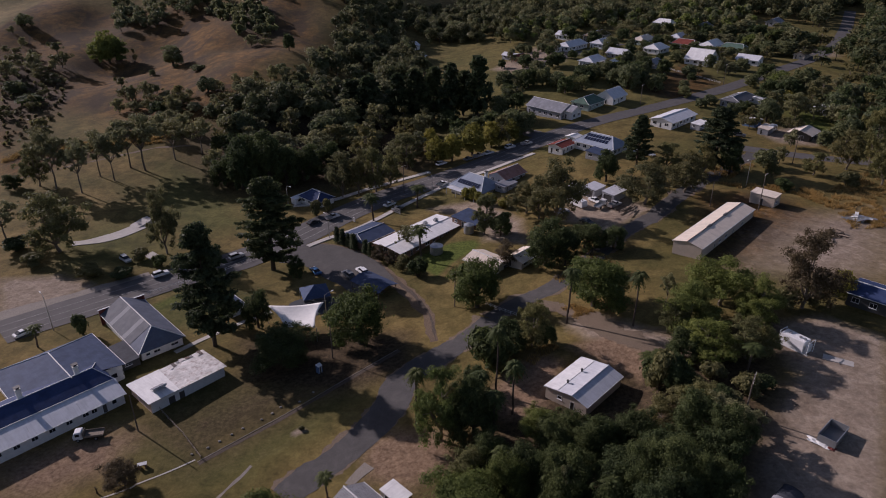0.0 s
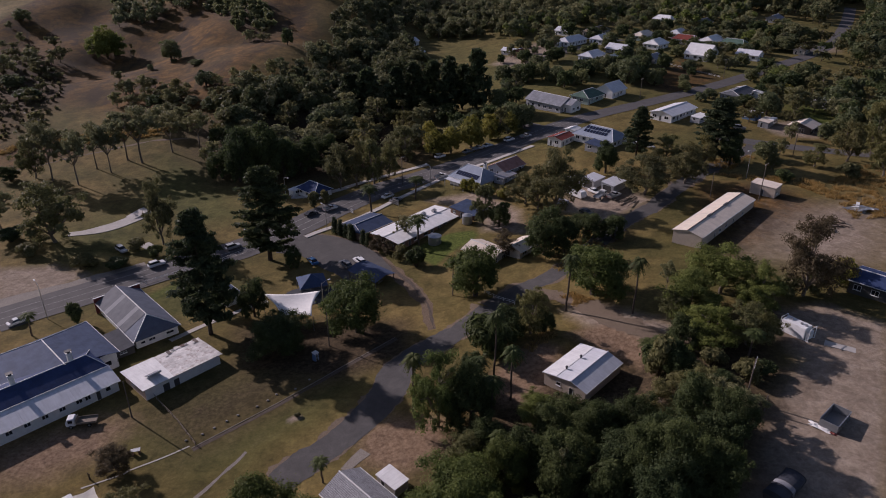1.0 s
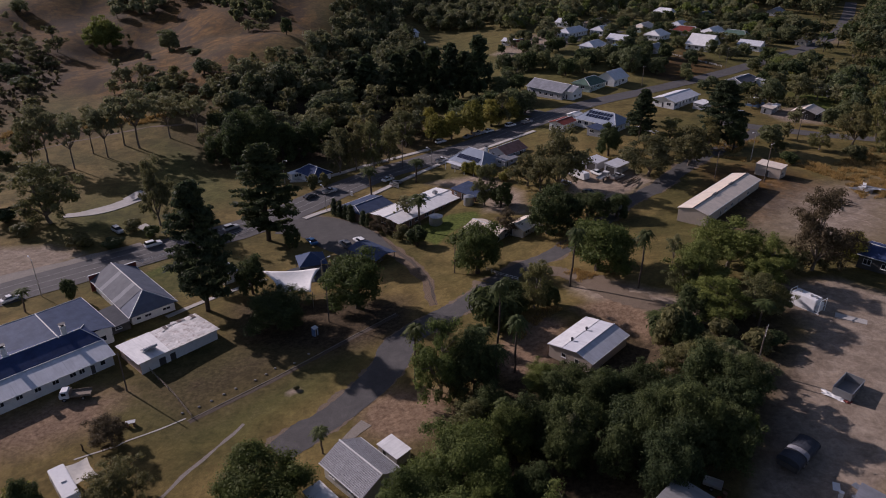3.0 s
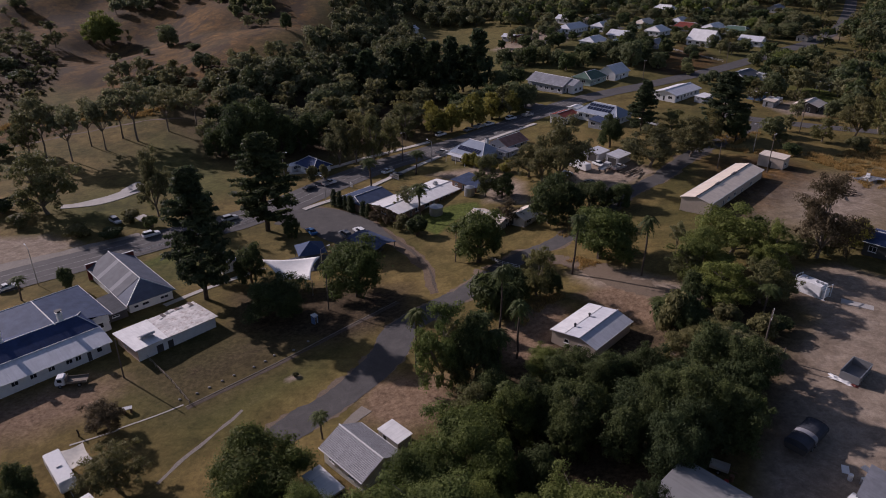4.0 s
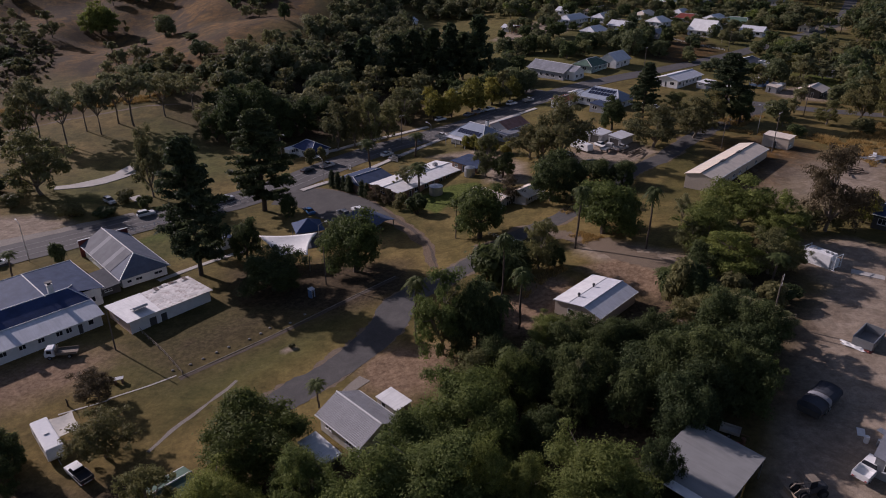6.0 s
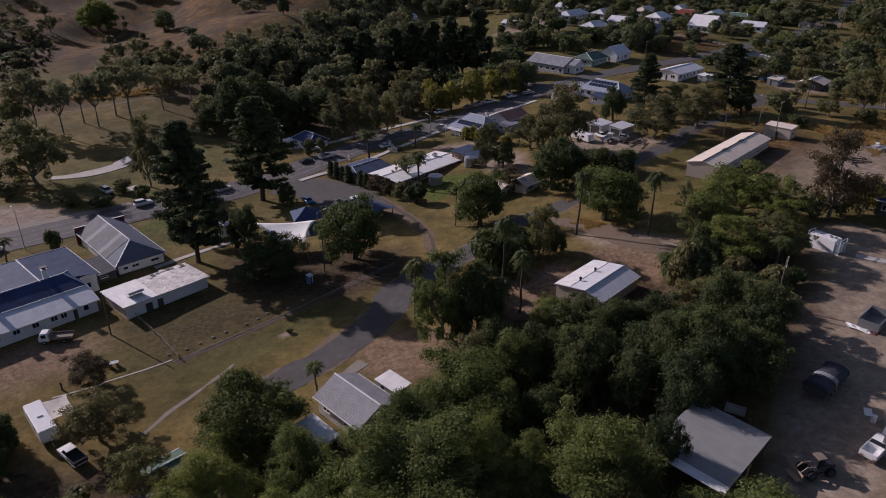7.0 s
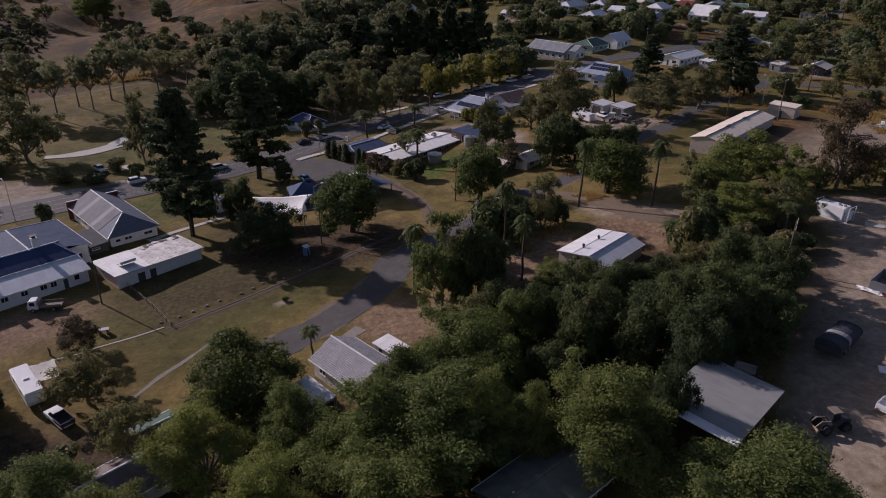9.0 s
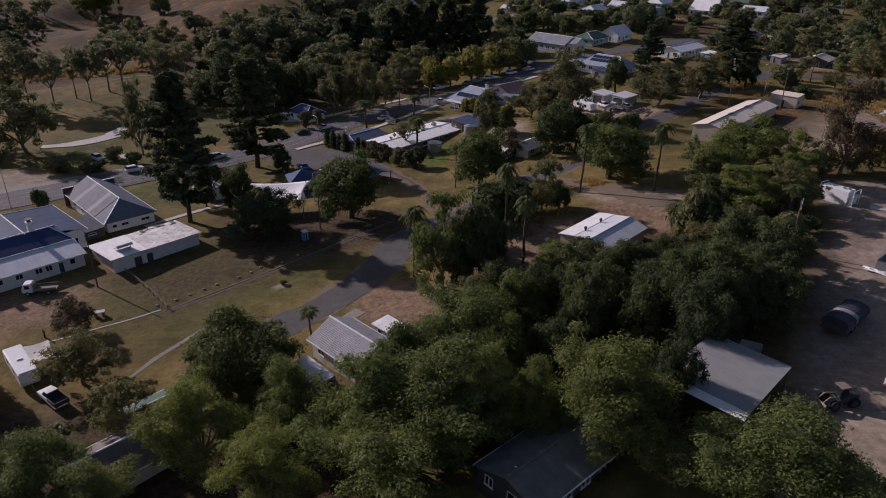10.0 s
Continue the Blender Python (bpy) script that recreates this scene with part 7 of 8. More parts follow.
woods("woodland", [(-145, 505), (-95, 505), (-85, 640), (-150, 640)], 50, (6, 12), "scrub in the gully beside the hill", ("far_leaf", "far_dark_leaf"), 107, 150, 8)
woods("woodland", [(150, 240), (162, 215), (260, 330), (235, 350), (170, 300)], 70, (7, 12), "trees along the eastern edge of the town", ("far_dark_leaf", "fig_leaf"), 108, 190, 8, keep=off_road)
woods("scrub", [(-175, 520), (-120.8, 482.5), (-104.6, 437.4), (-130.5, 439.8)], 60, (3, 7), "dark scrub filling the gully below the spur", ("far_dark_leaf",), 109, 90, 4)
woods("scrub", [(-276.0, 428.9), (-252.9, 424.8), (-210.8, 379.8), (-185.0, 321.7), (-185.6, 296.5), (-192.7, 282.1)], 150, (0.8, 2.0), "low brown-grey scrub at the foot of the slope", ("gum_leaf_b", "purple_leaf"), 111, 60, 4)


# ---- tall dry grass ----
def tall_grass(poly, n, h, label, seed):
    """Tufts of dry grass standing along verges, joined into one piece."""
    rnd = random.Random(seed)
    x0, x1 = min(p[0] for p in poly), max(p[0] for p in poly)
    y0, y1 = min(p[1] for p in poly), max(p[1] for p in poly)
    vs, fs = [], []
    while n > 0:
        x, y = rnd.uniform(x0, x1), rnd.uniform(y0, y1)
        if not inside((x, y), poly) or noise.noise((x / 3.5, y / 3.5, seed)) < -0.12:
            n -= 0.2
            continue
        n -= 1
        z = ground_z(x, y)
        for _ in range(7):
            a = rnd.uniform(0, math.tau)
            hh = h * rnd.uniform(0.5, 1.15)
            bx, by = x + rnd.gauss(0, 0.25), y + rnd.gauss(0, 0.25)
            w = 0.09
            k = len(vs)
            vs += [(bx - w * math.sin(a), by + w * math.cos(a), z - 0.05), (bx + w * math.sin(a), by - w * math.cos(a), z - 0.05),
                   (bx + math.cos(a) * hh * 0.55, by + math.sin(a) * hh * 0.55, z + hh)]
            fs.append((k, k + 1, k + 2))
    o = mesh_object("tall_grass", vs, fs, "dry_grass")
    return tagged(o, label, "grass", kind="stuff")


tall_grass([(88, 206), (112, 200), (129, 187), (122, 168), (111, 167), (113, 180), (108, 193), (92, 201)], 2000, 0.9, "tall golden dry grass round the shed yard", 1)
tall_grass([(27, 133.5), (29.5, 135), (34, 130), (31.5, 126.5), (27.5, 130)], 260, 0.5, "clump of golden dry grass at a palm's foot", 2)
tall_grass([(25.5, 146.5), (29, 150.5), (40, 161), (44, 155), (40.5, 152.5), (36, 156), (29.5, 146.5)], 420, 0.6, "low golden grass along the lane verge", 3)
tall_grass([(14, 108), (18, 113), (24, 118), (22, 120.5), (13, 113)], 220, 0.7, "yellow grass behind the steel shed", 4)
tall_grass([(-188, 262), (-168, 274), (-140, 278), (-118, 284), (-116, 291), (-150, 288), (-180, 280)], 2200, 1.4, "tall yellow grass along the foot of the hill", 5)
tall_grass([(84, 214), (100, 228), (108, 224), (94, 210)], 420, 0.8, "golden grass verge beside the lane", 6)
tall_grass([(118, 196), (140, 214), (152, 208), (134, 186)], 900, 0.9, "rough golden grass beside the side street", 7)


# ---- vehicles ----
def prism(bm, prof, w0, w1=None, y=0.0):
    """A side profile [(x, z)...] drawn across y, w0 wide at its lowest and w1 wide at its highest point."""
    w1 = w0 if w1 is None else w1
    lo, hi = min(p[1] for p in prof), max(p[1] for p in prof)
    rows = []
    for s in (-1, 1):
        rows.append([bm.verts.new((x, y + s * (w0 + (w1 - w0) * (z - lo) / max(0.01, hi - lo)) / 2, z)) for x, z in prof])
    n = len(prof)
    f = [bm.faces.new(rows[0][::-1]), bm.faces.new(rows[1])]
    for i in range(n):
        f.append(bm.faces.new((rows[0][i], rows[0][(i + 1) % n], rows[1][(i + 1) % n], rows[1][i])))
    bmesh.ops.recalc_face_normals(bm, faces=f)


def wheel(parent, x, y, r=0.34, w=0.22, rim="steel"):
    bm = bmesh.new()
    tube(bm, (x, y - w / 2, r), (x, y + w / 2, r), r, n=14)
    t = part("wheel", bm, "rubber", parent)
    bm = bmesh.new()
    tube(bm, (x, y - w / 2 - 0.01, r), (x, y + w / 2 + 0.01, r), r * 0.58, n=10)
    part("rim", bm, rim, t)


def bevelled(bm, d=0.06):
    bmesh.ops.bevel(bm, geom=[e for e in bm.edges if e.calc_length() > 0.3], offset=d, segments=2, affect="EDGES", clamp_overlap=True)
    return bm


CAR_SHAPES = {
    "wagon": (4.7, 1.84, [(-2.3, 0.35), (2.3, 0.35), (2.35, 0.75), (2.2, 0.98), (1.05, 1.1), (-2.25, 1.12), (-2.35, 0.8)], [(1.1, 1.08), (0.35, 1.66), (-1.9, 1.7), (-2.28, 1.1)], (0.3, -1.85)),
    "sedan": (4.6, 1.8, [(-2.25, 0.32), (2.25, 0.32), (2.3, 0.65), (2.1, 0.85), (0.95, 0.97), (-1.6, 1.0), (-2.25, 0.95), (-2.32, 0.6)], [(1.0, 0.95), (0.2, 1.42), (-0.95, 1.44), (-1.75, 0.98)], (0.15, -0.9)),
    "ute": (5.1, 1.85, [(-2.5, 0.45), (2.45, 0.45), (2.5, 0.85), (2.35, 1.05), (1.15, 1.15), (-0.35, 1.15), (-0.4, 0.72), (-2.5, 0.72)], [(1.2, 1.12), (0.6, 1.72), (-0.3, 1.74), (-0.38, 1.12)], (0.55, -0.28)),
}


def make_car(shape, paint_key, x, y, yaw, label, category="car", canopy=None):
    L, W, body, cab, roof = CAR_SHAPES[shape]
    ob = thing({"wagon": "station_wagon", "sedan": "sedan", "ute": "utility_truck"}[shape], label, category, x, y, ground_z(x, y) + 0.1, yaw)
    bm = bmesh.new()
    prism(bm, body, W)
    part("body", bevelled(bm, 0.09), paint_key, ob)
    bm = bmesh.new()
    prism(bm, cab, W - 0.12, W - 0.5)
    part("window_band", bevelled(bm, 0.05), "glass", ob)
    top = max(p[1] for p in cab)
    bm = bmesh.new()
    box(bm, roof[1], roof[0], -(W - 0.5) / 2, (W - 0.5) / 2, top - 0.05, top + 0.05)
    part("roof_panel", bevelled(bm, 0.04), paint_key, ob)
    for s in (-1, 1):
        for dx in (L * 0.31, -L * 0.3):
            wheel(ob, dx, s * (W / 2 - 0.12))
        bm = bmesh.new()
        box(bm, L / 2 - 0.12, L / 2 + 0.02, s * 0.62 - 0.18, s * 0.62 + 0.18, 0.62, 0.78)
        part("headlight", bm, "trim", ob)
        bm = bmesh.new()
        box(bm, -L / 2 - 0.02, -L / 2 + 0.1, s * 0.7 - 0.12, s * 0.7 + 0.12, 0.6, 0.72)
        part("tail_light", bm, "car_red", ob)
    if shape == "ute":
        bm = bmesh.new()
        h = 0.5
        box(bm, -2.5, -0.5, -0.9, 0.9, 0.72, 0.8)
        for a in ((-2.5, -0.5, -0.92, -0.86, 0.8, 0.8 + h), (-2.5, -0.5, 0.86, 0.92, 0.8, 0.8 + h), (-2.52, -2.46, -0.86, 0.86, 0.8, 0.8 + h), (-0.54, -0.48, -0.86, 0.86, 0.8, 0.8 + h)):
            box(bm, *a)
        part("tray", bm, canopy or "steel", ob)
    return ob


make_car("wagon", "car_white", -22.9, 166.2, 127, "white four-wheel-drive wagon parked in the car park")
make_car("wagon", "car_grey", -26.7, 164.9, 127, "grey wagon parked beside the shelter in the car park")
make_car("sedan", "car_blue", -36.4, 168.4, 125, "bright blue hatchback parked near the playground")
make_car("sedan", "car_white", -101.6, 137.4, 52, "white sedan parked beside the street kerb")
make_car("wagon", "car_white", -80.6, 169.0, 42, "white wagon standing along the main street")
make_car("wagon", "car_silver", -62.0, 179.7, 44, "silver wagon on the main street")
make_car("sedan", "car_white", 17.4, 254.8, 40, "white sedan parked along the shops")
make_car("wagon", "car_white", 26.0, 257.9, 40, "white wagon parked along the shops")
make_car("sedan", "car_grey", 9.5, 251.4, 40, "grey sedan parked along the shops")
make_car("ute", "car_silver", 13.4, 253.1, 40, "silver utility truck parked along the shops")
make_car("wagon", "car_silver", -94.6, 178.6, -41, "silver four-wheel-drive parked on the park grass")
make_car("ute", "car_white", -0.8, 227.6, 47, "white utility truck parked along the street")
make_car("ute", "car_silver", 32.5, 259.0, 40, "silver utility truck with loaded tray on the street")
make_car("ute", "car_white", -37.3, 206.8, 44, "white utility truck on the street by the cottage")
make_car("sedan", "car_dark", -43.0, 203.2, 47, "dark sedan parked on the street by the cottage")
make_car("sedan", "car_white", -18.8, 214.4, 47, "white sedan parked under a street palm")
make_car("sedan", "car_grey", -15.8, 210.0, 47, "grey sedan parked before the motel")
make_car("wagon", "car_white", -1.2, 250.4, 41, "white wagon parked by the footpath trees")
make_car("ute", "car_silver", 51.4, 189.6, 40, "white utility truck parked in the van yard")
make_car("sedan", "car_white", 46.6, 194.4, -58, "white sedan parked between the open sheds")
make_car("wagon", "car_silver", 35.6, 188.9, 30, "silver wagon parked under the large gum")
make_car("sedan", "car_dark", 41.4, 179.4, -51, "dark small car at the yard edge")
make_car("wagon", "car_grey", 115.9, 258.4, -27, "grey wagon parked beside the side street")
make_car("ute", "car_white", 48.6, 59.6, 38, "white utility truck beside the yard shed", canopy="car_white")
make_car("ute", "car_white", -50.6, 70.7, 142, "white utility truck with dark tray under a tree", canopy="dark_trim")
make_car("sedan", "car_white", 71.0, 238.6, -57, "white sedan parked behind dark pines")
make_car("sedan", "car_silver", 74.5, 236.0, -57, "silver sedan parked behind dark pines")


def caravan(x, y, yaw, L, label):
    ob = thing("caravan", label, "caravan", x, y, ground_z(x, y) + 0.05, yaw)
    bm = bmesh.new()
    prism(bm, [(-L / 2, 0.5), (L / 2 - 0.3, 0.5), (L / 2, 1.1), (L / 2 - 0.4, 2.5), (-L / 2 + 0.25, 2.55), (-L / 2, 2.2)], 2.35)
    body = part("body", bevelled(bm, 0.12), "car_white", ob)
    for s in (-1, 1):
        for dx in (-L * 0.22, L * 0.16):
            bm = bmesh.new()
            box(bm, dx - 0.55, dx + 0.55, s * 1.18 - 0.02, s * 1.18 + 0.02, 1.4, 2.0)
            part("window", bm, "glass", ob)
        wheel(ob, -0.3, s * 1.0, 0.33, 0.2)
    bm = bmesh.new()
    box(bm, -0.4, 0.3, -0.35, 0.35, 2.5, 2.68)
    part("roof_hatch", bm, "trim", ob)
    bm = bmesh.new()
    tube(bm, (L / 2, 0, 0.55), (L / 2 + 1.3, 0, 0.5), 0.06)
    part("drawbar", bm, "steel", ob)
    return ob


caravan(40.7, 193.4, -55, 7.2, "long white caravan parked in the van yard")
caravan(42.4, 204.3, -49, 4.6, "small white caravan behind the open sheds")
caravan(131.6, 265.2, 47, 5.0, "white caravan parked beside the shack")
caravan(-58.0, 76.9, -47, 8.6, "long white caravan with pale annex beside the yard")
ob = thing("canvas_annex", "cream canvas annex stretched from the caravan", "awning", -58.0, 76.9, None, -47)
n = 10
vs, fs = [], []
for j in range(n + 1):
    for i in range(n + 1):
        u, v = i / n, j / n
        side = 0.35 * math.sin(math.pi * v)
        vs.append((-3.4 + side + (5.2 - 2 * side) * u - 0.5 * v * (1 - u), 1.22 + 3.3 * v - 0.3 * math.sin(math.pi * u) * v, 2.35 - 0.5 * v - 0.16 * math.sin(math.pi * u) * math.sin(math.pi * v)))
for j in range(n):
    for i in range(n):
        a = j * (n + 1) + i
        fs.append((a, a + 1, a + n + 2, a + n + 1))
cl = mesh_object("canopy", vs, fs, "canvas", ob)
cl.modifiers.new("thick", "SOLIDIFY").thickness = 0.03
for px in (-3.7, -0.8, 1.7):
    bm = bmesh.new()
    tube(bm, (px, 4.3, -0.3), (px, 4.3, 1.85), 0.04)
    part("pole", bm, "steel", ob)


def small_truck(x, y, yaw, label, tray="steel", cab="car_white", size=1.0):
    ob = thing("flatbed_truck", label, "truck", x, y, ground_z(x, y) + 0.05, yaw, scale=size)
    bm = bmesh.new()
    prism(bm, [(0.9, 0.55), (2.6, 0.55), (2.65, 1.2), (2.3, 2.1), (1.0, 2.15)], 1.9, 1.75)
    c = part("cab", bevelled(bm, 0.1), cab, ob)
    bm = bmesh.new()
    slab(bm, [(2.66, -0.75, 1.28), (2.66, 0.75, 1.28), (2.36, 0.68, 2.02), (2.36, -0.68, 2.02)], 0.05)
    part("windscreen", bm, "glass", c)
    for s in (-1, 1):
        bm = bmesh.new()
        box(bm, 1.35, 2.1, s * 0.93 - 0.03, s * 0.93 + 0.03, 1.3, 1.9)
        part("side_window", bm, "glass", c)
        wheel(ob, 1.8, s * 0.85, 0.38, 0.25)
        wheel(ob, -1.4, s * 0.85, 0.38, 0.25)
    bm = bmesh.new()
    box(bm, -2.7, 0.75, -1.0, 1.0, 0.85, 0.97)
    part("tray", bm, tray, ob)
    for a in ((-2.7, 0.75, -1.02, -0.96, 0.97, 1.3), (-2.7, 0.75, 0.96, 1.02, 0.97, 1.3), (0.7, 0.78, -0.95, 0.95, 0.97, 1.9)):
        bm = bmesh.new()
        box(bm, *a)
        part("side_board", bm, tray, ob)
    return ob


small_truck(-68.0, 100.3, 192, "small white flatbed truck parked beside the long house", "timber", size=1.0)
small_truck(47.4, 190.2, 51, "small white flatbed truck in the van yard")

# open skip bin with a tarp beside it, and a covered trailer in the shaded yard
sk = thing("skip_bin", "open dark grey steel skip bin in the dirt yard", "skip bin", 62.9, 85.3, None, 42)
bm = bmesh.new()
for q in ((-2.5, 2.5, -1.35, 1.35, 0.15, 0.25), (-2.5, 2.5, -1.4, -1.32, 0.25, 1.45), (-2.5, 2.5, 1.32, 1.4, 0.25, 1.45), (-2.58, -2.5, -1.4, 1.4, 0.15, 1.45), (2.5, 2.58, -1.4, 1.4, 0.15, 1.7)):
    box(bm, *q)
part("body", bm, "car_grey", sk)
for px in (-2.0, -1.0, 0.0, 1.0, 2.0):
    for s in (-1, 1):
        bm = bmesh.new()
        box(bm, px - 0.05, px + 0.05, s * 1.45 - 0.05, s * 1.45 + 0.05, 0.1, 1.4)
        part("rib", bm, "steel", sk)
for s in (-1, 1):
    bm = bmesh.new()
    box(bm, -2.6, 2.6, s * 1.38 - 0.07, s * 1.38 + 0.07, 1.45, 1.54)
    part("rim", bm, "steel", sk)
    bm = bmesh.new()
    box(bm, -2.4, 2.4, s * 0.8 - 0.08, s * 0.8 + 0.08, -0.1, 0.15)
    part("runner", bm, "rust", sk)


def crumpled(name, label, category, x, y, L, W, h, mat, seed):
    """A loose sheet lying in folds on the ground."""
    n = 12
    vs, fs = [], []
    for j in range(n + 1):
        for i in range(n + 1):
            u, v = i / n - 0.5, j / n - 0.5
            r = 1 + 0.35 * noise.noise((u * 3 + seed, v * 3, 2.0))
            vs.append((u * L * r, v * W * r, 0.06 + h * abs(noise.noise((u * 4, v * 4 + seed, 0.5))) * (1 - 2 * max(abs(u), abs(v)) * 0.8)))
    for j in range(n):
        for i in range(n):
            a = j * (n + 1) + i
            fs.append((a, a + 1, a + n + 2, a + n + 1))
    o = mesh_object(name, vs, fs, mat)
    o.matrix_basis = pose(x, y, ground_z(x, y), 0, 0, -48)
    o.modifiers.new("thick", "SOLIDIFY").thickness = 0.03
    return tagged(o, label, category)


crumpled("tarpaulin", "crumpled white tarpaulin on the dirt beside the skip", "tarpaulin", 60.4, 84.2, 3.6, 1.3, 0.9, "sail", 3)
crumpled("tarpaulin", "crumpled faded red tarpaulin beside the skip", "tarpaulin", 61.7, 82.8, 1.0, 0.9, 0.5, "red_wall", 5)
cv = thing("covered_trailer", "dark trailer under an arched grey tarpaulin cover", "trailer", 48.7, 71.4, None, 40)
prof = [(1.5, 1.3), (1.48, 1.9), (1.3, 2.12), (0.9, 2.3), (0.45, 2.4), (0.0, 2.44), (-0.45, 2.4), (-0.9, 2.3), (-1.3, 2.12), (-1.48, 1.9), (-1.5, 1.3)]
for x0, x1, mt in ((-3.2, -1.0, "dark_roof"), (-1.0, 0.1, "grey_roof"), (0.1, 3.2, "dark_roof")):
    bm = bmesh.new()
    rings = []
    for q, lift in ((x0 + 0.02, 0.0), ((x0 + x1) / 2, -0.07), (x1 - 0.02, 0.0)):
        rings.append([bm.verts.new((q, y, z + lift)) for y, z in prof])
    for A, B in zip(rings, rings[1:]):
        for k in range(10):
            bm.faces.new((A[k], A[k + 1], B[k + 1], B[k]))
    part("cover_panel", bm, mt, cv, "pale patched panel" if mt == "grey_roof" else "").modifiers.new("thick", "SOLIDIFY").thickness = 0.03
for q in (-3.16, 3.16):
    bm = bmesh.new()
    ends = [[bm.verts.new((q + k, y, z)) for y, z in prof] for k in (-0.02, 0.02)]
    bm.faces.new(ends[0][::-1])
    bm.faces.new(ends[1])
    for i in range(11):
        bm.faces.new((ends[0][i], ends[0][(i + 1) % 11], ends[1][(i + 1) % 11], ends[1][i]))
    part("end_flap", bm, "dark_roof", cv)
for q in (-3.2, -1.0, 0.1, 3.2):
    bm = bmesh.new()
    limb(bm, [(q, y * 1.02, z + 0.04) for y, z in prof], 0.045, 0.045, 5)
    part("hoop", bm, "dark_trim", cv)
bm = bmesh.new()
for q in ((-3.2, 3.2, -1.3, 1.3, 0.6, 0.72), (-3.2, 3.2, -1.42, -1.34, 0.72, 1.5), (-3.2, 3.2, 1.34, 1.42, 0.72, 1.5), (-3.25, -3.2, -1.3, 1.3, 0.72, 1.5)):
    box(bm, *q)
part("tray", bm, "dark_wall", cv)
bm = bmesh.new()
tube(bm, (3.2, 0, 0.6), (4.6, 0, 0.5), 0.06)
part("drawbar", bm, "rust", cv)
for s in (-1, 1):
    wheel(cv, -0.6, s * 1.25, 0.4, 0.22)
    wheel(cv, 0.5, s * 1.25, 0.4, 0.22)

# wheel loader in the yard
ld = thing("wheel_loader", "dusty dark wheel loader with pale bucket in the yard", "loader", 40.7, 57.3, None, 192, scale=0.85)
bm = bmesh.new()
prism(bm, [(-2.3, 0.8), (0.4, 0.8), (0.4, 1.5), (-0.8, 1.9), (-2.3, 1.7)], 1.5)
part("body", bevelled(bm, 0.08), "dark_trim", ld)
bm = bmesh.new()
prism(bm, [(-0.7, 1.6), (0.5, 1.5), (0.35, 2.8), (-0.6, 2.85)], 1.3, 1.15)
cabp = part("cab", bevelled(bm, 0.06), "glass", ld)
bm = bmesh.new()
box(bm, -0.75, 0.5, -0.68, 0.68, 2.82, 2.95)
part("cab_roof", bm, "timber", cabp)
for s in (-1, 1):
    wheel(ld, 1.3, s * 0.95, 0.72, 0.45, "dark_trim")
    wheel(ld, -1.5, s * 0.95, 0.72, 0.45, "dark_trim")
    bm = bmesh.new()
    limb(bm, [(0.4, s * 0.5, 1.5), (1.8, s * 0.5, 1.7), (2.9, s * 0.5, 0.8)], 0.13, 0.1, 5)
    part("lift_arm", bm, "timber", ld)
bm = bmesh.new()
pr = [(2.7, 0.2), (3.6, 0.25), (3.62, 0.32), (2.9, 0.4), (2.85, 1.1), (2.7, 1.15)]
prism(bm, pr, 2.3)
part("bucket", bm, "tan_roof", ld)

# white bulk tank on a skid
tk = thing("fuel_tank", "white boxed bulk fuel tank with end frame and ladder", "tank", 68.6, 110.6, 10.1, -55)
bm = bmesh.new()
box(bm, -2.7, 2.1, -1.2, 1.2, 0.25, 2.6)
part("body", bevelled(bm, 0.1), "car_white", tk)
bm = bmesh.new()
for s in (-1.1, 1.1):
    box(bm, -2.9, 3.1, s - 0.1, s + 0.1, 0.0, 0.24)
part("skid", bm, "trim", tk)
for x0 in (2.9, -2.85):
    bm = bmesh.new()
    for s in (-1.15, 1.15):
        tube(bm, (x0, s, 0.2), (x0, s, 2.9), 0.07)
    tube(bm, (x0, -1.15, 2.9), (x0, 1.15, 2.9), 0.06)
    tube(bm, (x0, -1.15, 1.5), (x0, 1.15, 1.5), 0.05)
    part("end_frame", bm, "trim", tk)
for dx in (-1.4, 0.6, 1.5):
    bm = bmesh.new()
    tube(bm, (dx, 0, 2.6), (dx, 0, 2.85), 0.28, n=10)
    part("hatch", bm, "steel", tk)
bm = bmesh.new()
box(bm, 2.2, 2.7, -0.9, 0.9, 0.3, 1.9)
part("pump_cabinet", bm, "car_white", tk)
ob = bmesh.new()
box(ob, -2.6, 2.6, -0.9, 0.9, -0.5, 0.12)
o = bm_object("tank_slab", ob, "concrete")
o.matrix_basis = pose(74.4, 105.6, ground_z(74.4, 105.6), 0, 0, -32)
tagged(o, "pale concrete slab beside the fuel tank", "slab")

# open-fronted van sheds
for (x, y, L) in ((47.6, 201.2, 6.0), (52.6, 196.0, 7.0)):
    house("open_shed", "grey open-fronted steel van shed", "shed", x, y, 45, L, 4.2, 2.9, 0.4, "pale_roof", "grey_wall", "skillion", 0.15, openings=[("w", 0.5, 3.6, 0.05, 2.6, True)])


